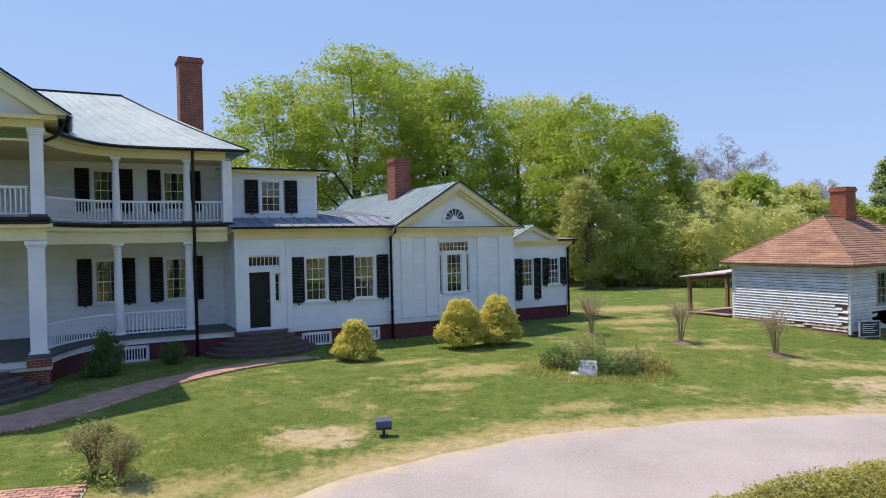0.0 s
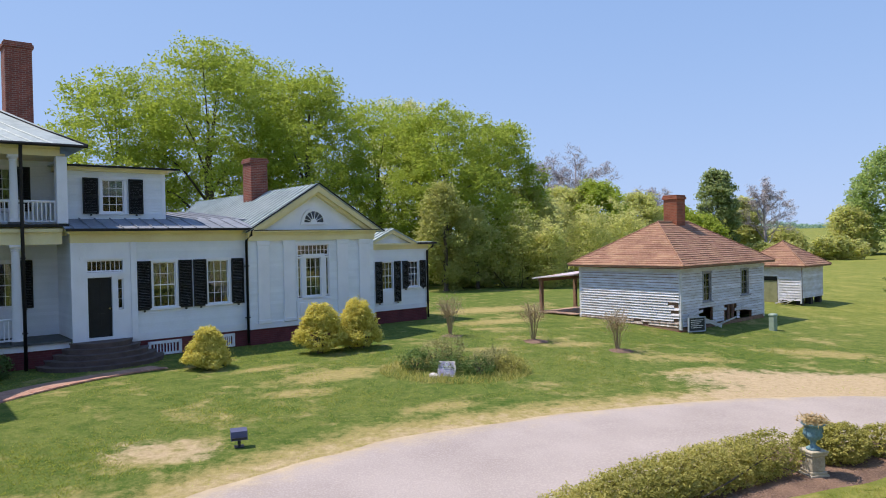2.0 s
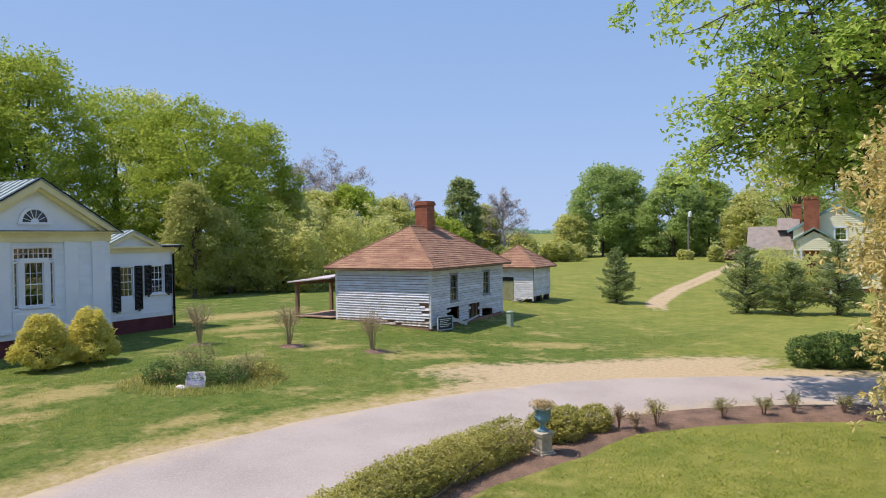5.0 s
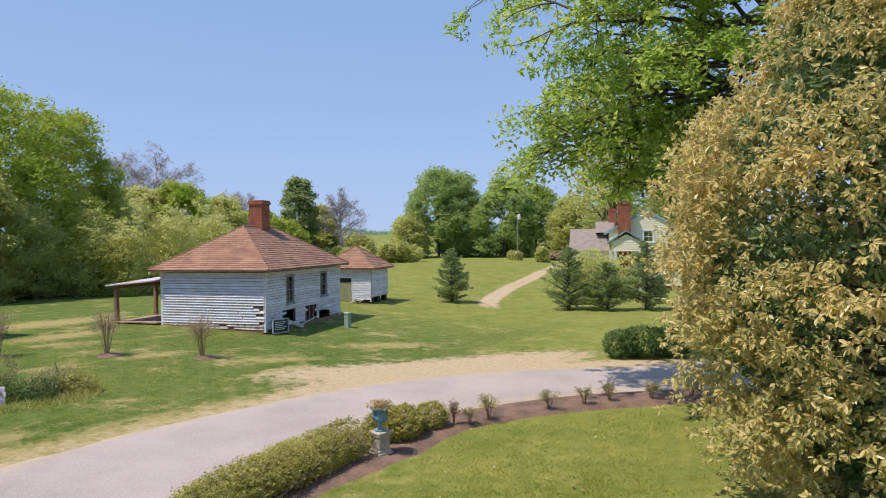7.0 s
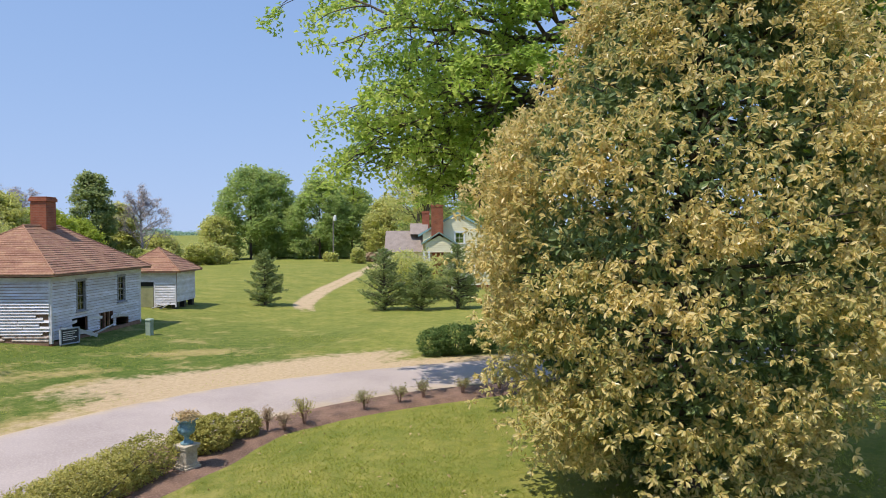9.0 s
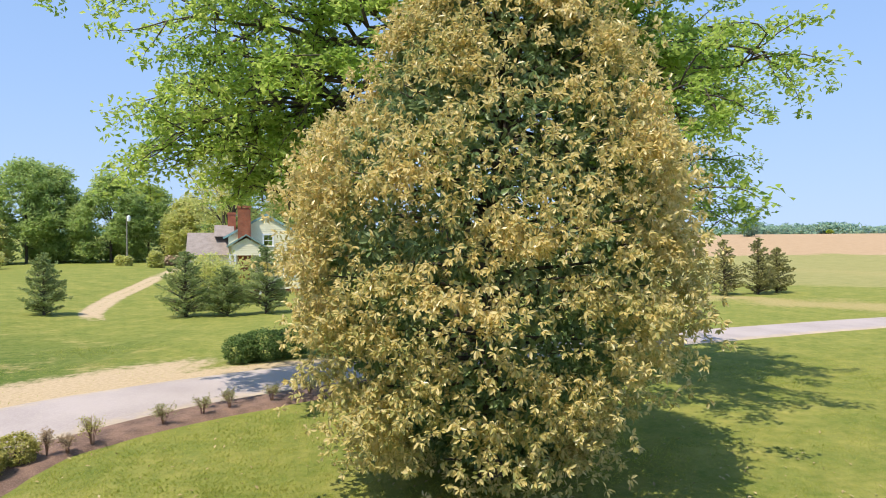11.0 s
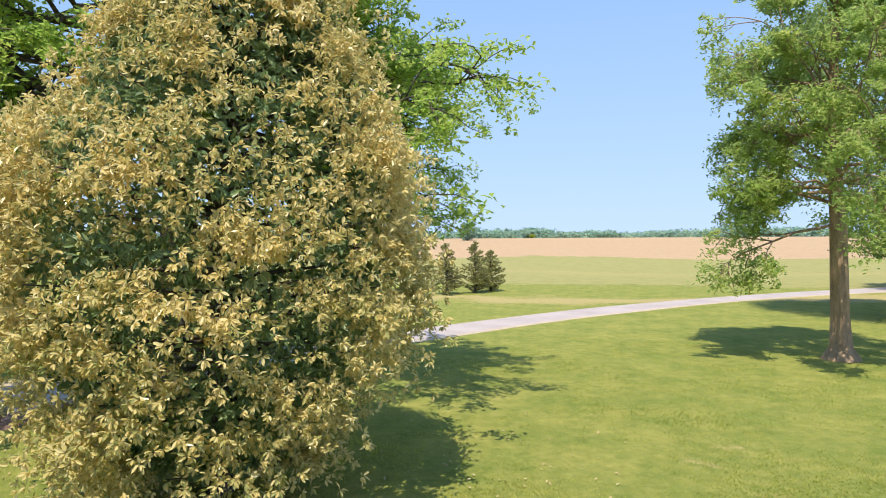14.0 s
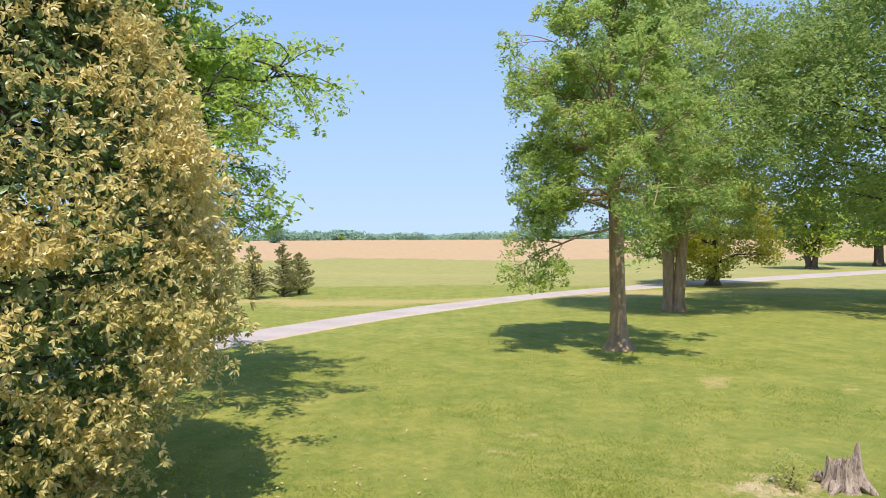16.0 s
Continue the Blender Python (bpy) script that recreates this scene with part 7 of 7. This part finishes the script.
def sprig(name, x, y, h, w, label, material, seed, stems=14, group="", category="shrub", twig=0.09, count=120, bark=None, thin=1.0):
    """A shrub of bare rising stems with sparse twigs or leaves."""
    rng = np.random.default_rng(seed)
    root = thing(name, pose(x, y, hz(x, y)), label, category, group)
    v, f, pts = [], [], []
    for i in range(stems):
        a, k = rng.uniform(0, 6.283), rng.uniform(0.35, 1)
        e = Vector((math.cos(a) * w * k, math.sin(a) * w * k, h * rng.uniform(0.75, 1)))
        m = Vector((e.x * 0.35, e.y * 0.35, e.z * 0.5))
        tube_lists(v, f, [(e.x * 0.08, e.y * 0.08, -0.03), tuple(m), tuple(e)], [0.016 * h * thin, 0.011 * h * thin, 0.004 * h], 5)
        for q in range(4):
            s = m.lerp(e, rng.uniform(0.1, 0.9))
            t = s + Vector((rng.normal() * 0.13 * h, rng.normal() * 0.13 * h, 0.16 * h * rng.random()))
            tube_lists(v, f, [tuple(s), tuple(t)], [0.005 * h, 0.002 * h], 4)
            pts.append(t)
        pts.append(e)
    part("stem", (v, f), bark or OLDWOOD, root)
    P = np.array([tuple(p) for p in pts])
    P = P[rng.integers(0, len(P), count)] + rng.normal(size=(count, 3)) * 0.06 * h
    part("foliage", leaves(rng, P, twig, up=0.2, slim=0.35), material, root)
    return root


for px, py, h, seed in ((-6.75, 13.2, 0.9, 215), (-6.05, 12.75, 0.84, 216)):
    sprig("abelia", px, py, h, 0.46, "leggy rusty-green shrub at the end of the walk", ROSELEAF, seed, 30, "shrubs by the walk", twig=0.075, count=1500)
    rg = np.random.default_rng(seed)
    lo = np.stack([rg.normal(0, 0.26, 260), rg.normal(0, 0.26, 260), rg.uniform(0.03, 0.3, 260)], 1)
    part("new_growth", leaves(rg, lo, 0.10, up=0.2, slim=0.3), SCRUBLEAF, bpy.context.scene.objects["abelia" if seed == 215 else "abelia.001"], "fresh green shoots round the foot")
for k, (px, py) in enumerate(((5.86, 27.7), (8.86, 26.05), (11.44, 24.0))):
    sprig("crape_myrtle", px, py, 1.6 - 0.05 * k, 0.6, "twiggy vase-shaped young shrub in a ring of mulch", TWIG, 300 + k, 30, "young shrubs on the lawn", twig=0.065, count=700, thin=0.4, bark=TWIG)
    ang = np.linspace(0, 2 * math.pi, 29)[:-1]
    mv = [(px + 0.0, py, hz(px, py) + 0.07)] + [(px + (0.62 + 0.16 * noise.noise(Vector((math.cos(q) * 2, math.sin(q) * 2, k)))) * math.cos(q), py + 0.58 * math.sin(q), hz(px, py) - 0.03) for q in ang]
    tagged(part("mulch_ring", (mv, [(0, i + 1, (i + 1) % 28 + 1) for i in range(28)]), MULCH, flat=False), "low ring of brown mulch round a shrub", "mulch")
for k, (px, py, h, w, mt, lab) in enumerate(((12.25, 11.5, 0.35, 0.2, TWIG, "dry twiggy plant in the border"), (12.9, 11.45, 0.55, 0.32, BOXLEAF, "sparse green shrub in the border"), (14.7, 10.95, 0.45, 0.28, ROSELEAF, "small brownish shrub in the border"),
                                             (15.8, 10.6, 0.42, 0.28, ROSELEAF, "small brownish shrub in the border"), (16.6, 10.3, 0.45, 0.28, ROSELEAF, "small brownish shrub in the border"), (17.6, 9.6, 0.42, 0.28, ROSELEAF, "small brownish shrub in the border"),
                                             (18.6, 8.9, 0.42, 0.28, ROSELEAF, "small brownish shrub in the border"), (11.95, 11.75, 0.5, 0.12, TWIG, "thin upright dry plant in the border"))):
    sprig("border_shrub", px, py, h * 1.25, w * 0.85, lab, mt, 320 + k, 22, "border shrubs", twig=0.055, count=420, thin=0.6)
bush("boxwood", 24.0, 13.4, [(0, 0, 0.55, 1.1, 0.9, 0.62), (0.8, -0.7, 0.55, 0.9, 0.8, 0.6), (-0.7, 0.5, 0.5, 0.8, 0.7, 0.55)], "dark clipped evergreen shrub by the drive", DARKBOX, 203, 1500, 10, 0.08, 0.09)

# ---- beds and shrubs before the house ----
for px, py, w, h, seed, lab in ((-3.0, 23.05, 0.72, 1.3, 210, "low golden cypress shrub by the brick foundation"), (0.6, 25.1, 0.98, 1.85, 211, "pointed golden cypress shrub by the wing"), (1.95, 25.7, 0.95, 1.8, 212, "pointed golden cypress shrub by the wing")):
    rs = random.Random(seed)
    lb = [(0, 0, h * 0.34, w * 0.8, w * 0.78, h * 0.32), (0.02, 0, h * 0.6, w * 0.55, w * 0.52, h * 0.26)]
    for q in range(34):
        t, k = rs.uniform(0, 6.283), rs.random() ** 0.8
        r = w * (0.92 - 0.72 * k) * rs.uniform(0.85, 1.1)
        lb.append((math.cos(t) * r, math.sin(t) * r, h * (0.14 + 0.74 * k), w * 0.19, w * 0.19, h * rs.uniform(0.09, 0.15)))
    bush("golden_cypress", px, py, lb, lab, YELLOWLEAF, seed, 1500, 12, 0.12, 0.09, group="golden cypresses", slim=0.26, up=0.15)
bush("porch_shrub", -10.35, 21.0, [(0, 0, 0.42, 0.52, 0.45, 0.42), (0.12, 0.1, 0.75, 0.36, 0.34, 0.36), (-0.05, 0, 1.08, 0.2, 0.2, 0.3)], "soft green conical shrub below the porch rail", PORCHLEAF, 213, 520, 12, 0.07, 0.12)
bush("porch_shrub", -9.0, 22.95, [(0, 0, 0.36, 0.34, 0.34, 0.36)], "small dark shrub by the foundation grille", PORCHLEAF, 214, 220, 10, 0.06, 0.10)
rs = random.Random(9)
for k, (dx, dy, w, h, mt) in enumerate(((-1.3, 0.1, 0.42, 0.62, DARKBOX), (-0.6, 0.5, 0.5, 0.85, ROSELEAF), (0.0, 0.5, 0.42, 1.05, ROSELEAF), (-0.4, -0.4, 0.5, 0.5, DARKBOX), (0.9, -0.1, 0.6, 0.6, ROSELEAF), (1.4, 0.2, 0.55, 0.6, ROSELEAF), (0.6, -0.6, 0.5, 0.5, DARKBOX), (1.7, -0.4, 0.45, 0.5, BOXLEAF))):
    bush("rose_bush", 4.75 + dx, 21.7 + dy, [(0, 0, h * 0.5, w, w, h * 0.5)], "low mixed shrub in the round flower bed", mt, 220 + k, 150, 9, 0.065, 0.14, group="round bed")
rng = np.random.default_rng(31)
n = 1700
a = rng.uniform(0, 6.283, n)
r = np.sqrt(rng.uniform(0.30, 1.0, n))
px, py = 4.75 + 2.45 * r * np.cos(a), 21.55 + 1.75 * r * np.sin(a)
gz = height(px, py)
b = np.stack([px, py, gz], 1)
dirn = np.stack([rng.normal(0, 0.12, n), rng.normal(0, 0.12, n), rng.uniform(0.10, 0.26, n)], 1)
side = np.stack([rng.normal(size=n), rng.normal(size=n), np.zeros(n)], 1)
side = side / np.linalg.norm(side, axis=1)[:, None] * 0.014
v = np.stack([b - side, b + side, b + dirn], 1).reshape(-1, 3)
tagged(part("bed_lilies", (v, np.arange(3 * n).reshape(-1, 3)), BOXLEAF), "fringe of narrow lily leaves round the flower bed", "plants", kind="stuff")

plaque = thing("memorial_plaque", pose(4.25, 20.75, hz(4.25, 20.75), 0, 0, -12), "violet-grey plaque on a pale leaning stone", "plaque")
bm = bmesh.new()
prism(bm, [(-0.27, 0), (0.25, 0), (0.29, 0.3), (0.27, 0.5), (-0.22, 0.52), (-0.28, 0.2)], "y", 0, 0.12)
ob = part("stone", bm, ROCK, plaque)
ob.matrix_basis = pose(0, 0, 0, -28)
fc = part("face", bx(-0.22, 0.22, -0.012, -0.002, 0.05, 0.46), PLAQUE, ob)
for i in range(4):
    part("writing_bar", bx(-0.14 + 0.02 * i, 0.14 - 0.02 * i, -0.018, -0.012, 0.32 - i * 0.07, 0.345 - i * 0.07), SCREEN, fc)
bm = bmesh.new()
lathe(bm, [(0.005, -0.012), (0.045, -0.008), (0.05, 0.0), (0.04, 0.006), (0.005, 0.008)], 14)
em = part("emblem", bm, SCREEN, fc)
em.matrix_basis = pose(0, -0.014, 0.41, 90)
bm = bmesh.new()
bmesh.ops.create_icosphere(bm, subdivisions=2, radius=0.15)
for q in bm.verts:
    q.co = q.co * (1 + 0.25 * noise.noise(q.co * 7)) * 1.0
    q.co.z = q.co.z * 0.6 + 0.06
o = tagged(part("rock", bm, ROCK), "small pale rock beside the plaque", "rock")
o.matrix_basis = pose(3.85, 20.75, hz(3.85, 20.75))

lamp = thing("lawn_spotlight", pose(-1.41, 15.4, hz(-1.41, 15.4), 0, 0, 10), "dark blue-grey floodlight on a short stake", "floodlight")
part("stake", bx(-0.03, 0.03, -0.03, 0.03, -0.1, 0.2), LEAD, lamp)
bm = bmesh.new()
prism(bm, [(-0.10, 0.16), (0.10, 0.22), (0.14, 0.38), (-0.06, 0.34)], "x", -0.17, 0.17)
part("housing", bm, mat("blue-grey enamel", (0.10, 0.11, 0.20), 0.5), lamp)
part("lens", bx(-0.15, 0.15, -0.115, -0.10, 0.18, 0.22), LEAD, lamp)
part("base_plate", bx(-0.1, 0.1, -0.1, 0.1, 0.0, 0.02), LEAD, lamp)

ub = thing("utility_pedestal", pose(20.5, 27.35, hz(20.5, 27.35), 0, 0, 20), "pale green utility pedestal standing in the grass", "utility box")
bm = bmesh.new()
box(bm, -0.13, 0.13, -0.13, 0.13, -0.05, 0.62, 0.015)
part("body", bm, UTIL, ub)
bm = bmesh.new()
box(bm, -0.15, 0.15, -0.15, 0.15, 0.62, 0.74, 0.03)
part("lid", bm, UTIL, ub)
pole = thing("utility_pole", pose(93.5, 76.0, hz(93.5, 76)), "weathered timber pole with a pale transformer can", "utility pole")
part("pole", tube([(0, 0, -0.5), (0, 0, 5), (0.05, 0, 7.6)], [0.12, 0.10, 0.085], 8), GREY, pole)
bm = bmesh.new()
lathe(bm, [(0.2, 6.8), (0.26, 6.85), (0.26, 7.6), (0.2, 7.65), (0.05, 7.75)], 14, (0.1, -0.3, 0))
part("transformer", bm, SCREEN, pole)
part("bracket", bx(-0.05, 0.15, -0.3, 0.1, 7.1, 7.2), LEAD, pole)

# ---- stump ----
stump = thing("tree_stump", pose(9.0, -11.85, 0), "splintered pale tree stump in a patch of bare earth", "stump")
rng = np.random.default_rng(6)
v, f = [], []
n, hgt = 40, 6
for j in range(hgt):
    for i in range(n):
        t = 2 * math.pi * i / n
        spl = 0.42 + 0.30 * abs(noise.noise(Vector((math.cos(t) * 2.2, math.sin(t) * 2.2, 1)))) + 0.28 * max(0, noise.noise(Vector((math.cos(t) * 6, math.sin(t) * 6, 4)))) + (0.35 * math.exp(-((t - 4.1) / 0.14) ** 2))
        k = j / (hgt - 1)
        r = 0.34 * (1 - 0.25 * k) + 0.14 * (1 - k) ** 4 * (1 + 0.8 * math.sin(t * 5 + 1)) + 0.035 * math.sin(t * 11) * (1 - 0.3 * k)
        v.append((r * math.cos(t), r * math.sin(t), -0.08 + (spl + 0.08) * k))
for j in range(hgt):
    for i in range(n):
        t = 2 * math.pi * i / n
        x, y, z = v[(hgt - 1) * n + i]
        k = j / (hgt - 1)
        v.append((x * (0.8 - 0.7 * k), y * (0.8 - 0.7 * k), z - 0.05 - k * (z - 0.25)))
tot = 2 * hgt
for j in range(tot - 1):
    for i in range(n):
        f.append((j * n + i, j * n + (i + 1) % n, (j + 1) * n + (i + 1) % n, (j + 1) * n + i))
part("trunk", (v, f), STUMP, stump)
for t, l in ((0.4, 0.06), (1.9, 0.05), (3.4, 0.08), (5.2, 0.06)):
    part("root", tube([(0.35 * math.cos(t), 0.35 * math.sin(t), 0.14), (0.5 * math.cos(t), 0.5 * math.sin(t), 0.04), ((0.55 + l) * math.cos(t), (0.6 + l) * math.sin(t), -0.06)], [0.12, 0.08, 0.03], 7), STUMP, stump)
bush("weed_clump", 9.42, -11.0, [(0, 0, 0.24, 0.34, 0.3, 0.26), (-0.2, 0.2, 0.14, 0.25, 0.22, 0.16), (0.12, -0.1, 0.42, 0.18, 0.18, 0.2)], "leafy clump of fresh green weeds beside the stump", SCRUBLEAF, 230, 130, 9, 0.055, 0.10)

# ---- brick walk along the porch and its end by the drive ----
BRICK_MESH = None


def paver(parent, x, y, z, ang, dz=0.0):
    global BRICK_MESH
    if BRICK_MESH is None:
        bm = bmesh.new()
        box(bm, -0.098, 0.098, -0.046, 0.046, -0.05, 0.0, 0.006)
        bmesh.ops.recalc_face_normals(bm, faces=bm.faces)
        BRICK_MESH = bpy.data.meshes.new("brick")
        bm.to_mesh(BRICK_MESH)
        bm.free()
        BRICK_MESH.materials.append(PAVER)
    o = new("brick", BRICK_MESH)
    o.parent = parent
    o.matrix_basis = pose(x, y, z + dz, 0, 0, ang)
    return o


WALK_A = curve_points([(-16.0, 12.2), (-12.2, 13.9), (-9.75, 15.4), (-8.95, 16.4), (-8.2, 18.2), (-7.6, 19.75), (-6.4, 21.6), (-5.2, 22.75), (-4.3, 23.3)], 0.3)
WALK_B = curve_points([(-16.8, 13.3), (-12.9, 15.2), (-10.9, 16.6), (-10.2, 17.6), (-9.4, 19.2), (-8.6, 20.5), (-7.2, 22.2), (-5.9, 23.2), (-5.0, 24.0)], 0.3)
walk_base = part("pavement", strip_mesh(WALK_B, WALK_A, 0.03), mat("sand-filled brick walk", (0.46, 0.27, 0.20), 0.95, dark=(0.34, 0.18, 0.135), light=(0.60, 0.44, 0.35), scale=3, fine=26, bump=0.5), flat=False)
tagged(walk_base, "curving red brick walk along the porch", "pavement", kind="structure")
rs = random.Random(4)
edge_line = WALK_A[(WALK_A[:, 0] > -10.5)]
s = np.concatenate([[0], np.cumsum(np.hypot(*np.diff(edge_line, axis=0).T))])
for q in np.arange(0, s[-1], 0.104):
    x, y = np.interp(q, s, edge_line[:, 0]), np.interp(q, s, edge_line[:, 1])
    x2, y2 = np.interp(q + 0.1, s, edge_line[:, 0]), np.interp(q + 0.1, s, edge_line[:, 1])
    paver(walk_base, x, y, hz(x, y) + 0.055 + rs.uniform(-0.004, 0.006), math.degrees(math.atan2(y2 - y, x2 - x)) + 90 + rs.uniform(-3, 3))
# the end of the front walk
end_base = part("pavement", (lambda c: (c, [(0, 1, 2, 3)]))([(-6.15, 11.2, hz(-6.15, 11.2) + 0.02), (-6.55, 12.55, hz(-6.55, 12.55) + 0.02), (-9.6, 11.9, hz(-9.6, 11.9) + 0.02), (-9.3, 10.3, hz(-9.3, 10.3) + 0.02)]), STONE)
tagged(end_base, "end of a red brick walk by the drive", "pavement", kind="structure")
cs, sn = math.cos(radians(12)), math.sin(radians(12))
for i in range(14):
    for j in range(16):
        u, w = -0.1 - i * 0.205 - (0.1 if j % 2 else 0), -0.06 - j * 0.097
        x, y = -6.55 + u * cs - w * sn * 0.9, 12.55 + u * sn + w * cs
        if x > -9.4:
            paver(end_base, x, y, hz(x, y) + 0.065 + rs.uniform(-0.005, 0.005), 12 + rs.uniform(-1.5, 1.5))

# ---- grass blades where the lawn is nearest ----
rng = np.random.default_rng(55)
n = 560000
d = 9.5 + 24 * rng.random(n) ** 1.9
az = np.radians(rng.uniform(-152, 35, n))
px, py = -np.sin(az) * d, np.cos(az) * d


def inside_drive(x, y):
    """True where the drive or a bed lies."""
    g = np.zeros(len(x), bool)
    for a_line, b_line in ((out_line, in_line), (MULCH_OUT, MULCH_IN), (WALK_B, WALK_A)):
        poly = np.vstack([a_line, b_line[::-1]])
        c = np.zeros(len(x), bool)
        x0, y0 = poly[-1]
        for x1, y1 in poly:
            hit = ((y1 > y) != (y0 > y)) & (x < (x0 - x1) * (y - y1) / ((y0 - y1) if abs(y0 - y1) > 1e-9 else 1e-9) + x1)
            c ^= hit
            x0, y0 = x1, y1
        g |= c
    return g


def patchy(x, y, s):
    """A cheap rolling pattern between -1 and 1."""
    return (np.sin(x * s + 1.7 * np.sin(y * s * 0.7 + 1)) + np.sin(y * s * 1.1 + 1.9 * np.sin(x * s * 0.6 + 2)) + np.sin((x + y) * s * 0.53 + 2.3 * np.sin((x - y) * s * 0.41))) / 3


# blades stand in little tufts
px, py = px + 0.05 * rng.normal(size=n), py + 0.05 * rng.normal(size=n)
tuft = 0.6 * patchy(px, py, 1.3) + 0.5 * patchy(px, py, 5.1)
gd = line_distance(px, py, out_line)
du, dw = (px - 17.5) * 0.93 - (py - 17.6) * 0.37, (px - 17.5) * 0.37 + (py - 17.6) * 0.93
bare_ground = (np.exp(-((du / 6.5) ** 4 + (dw / 2.0) ** 4)) > 0.15) | ((gd < 1.5) & (gd < line_distance(px, py, in_line)) & (px < 30))
ok = ~inside_drive(px, py) & ~(bare_ground & (rng.random(n) < 0.93)) & (tuft + rng.uniform(-0.9, 0.9, n) > -0.1) & (np.hypot(px + 2.9, py - 15.35) > 0.9)
lx, ly = (px + 2.1) * 0.883 + (py - 27.75) * 0.469, -(px + 2.1) * 0.469 + (py - 27.75) * 0.883
ok &= ~((ly > -0.2) & (lx < 10.3)) & ~((lx < -11.5) & (ly > -6))
px, py, tuft = px[ok], py[ok], tuft[ok]
n = len(px)
b = np.stack([px, py, height(px, py) - 0.01], 1)
tall = rng.uniform(0.02, 0.055, n) * (1 + 0.5 * np.clip(tuft, -0.5, 1))
dirn = np.stack([rng.normal(0, 0.045, n), rng.normal(0, 0.045, n), tall], 1)
sd = np.stack([rng.normal(size=n), rng.normal(size=n), np.zeros(n)], 1)
sd = sd / np.linalg.norm(sd, axis=1)[:, None] * 0.012
v = np.stack([b - sd, b + sd, b + dirn], 1).reshape(-1, 3)
tagged(part("grass", (v, np.arange(3 * n).reshape(-1, 3)), GRASS), "short tufts of lawn grass", "grass", kind="stuff")
# a few pale fallen leaves
n = 620
d, az = 9.8 + 9 * rng.random(n) ** 1.5, np.radians(rng.uniform(-112, -30, n))
px, py = -np.sin(az) * d, np.cos(az) * d
ok = ~inside_drive(px, py)
pts = np.stack([px[ok], py[ok], height(px[ok], py[ok]) + 0.05], 1)
tagged(part("fallen_leaves", leaves(rng, pts, 0.085, up=0.9), FALLEN), "scattered tan fallen magnolia leaves", "leaves", kind="stuff")
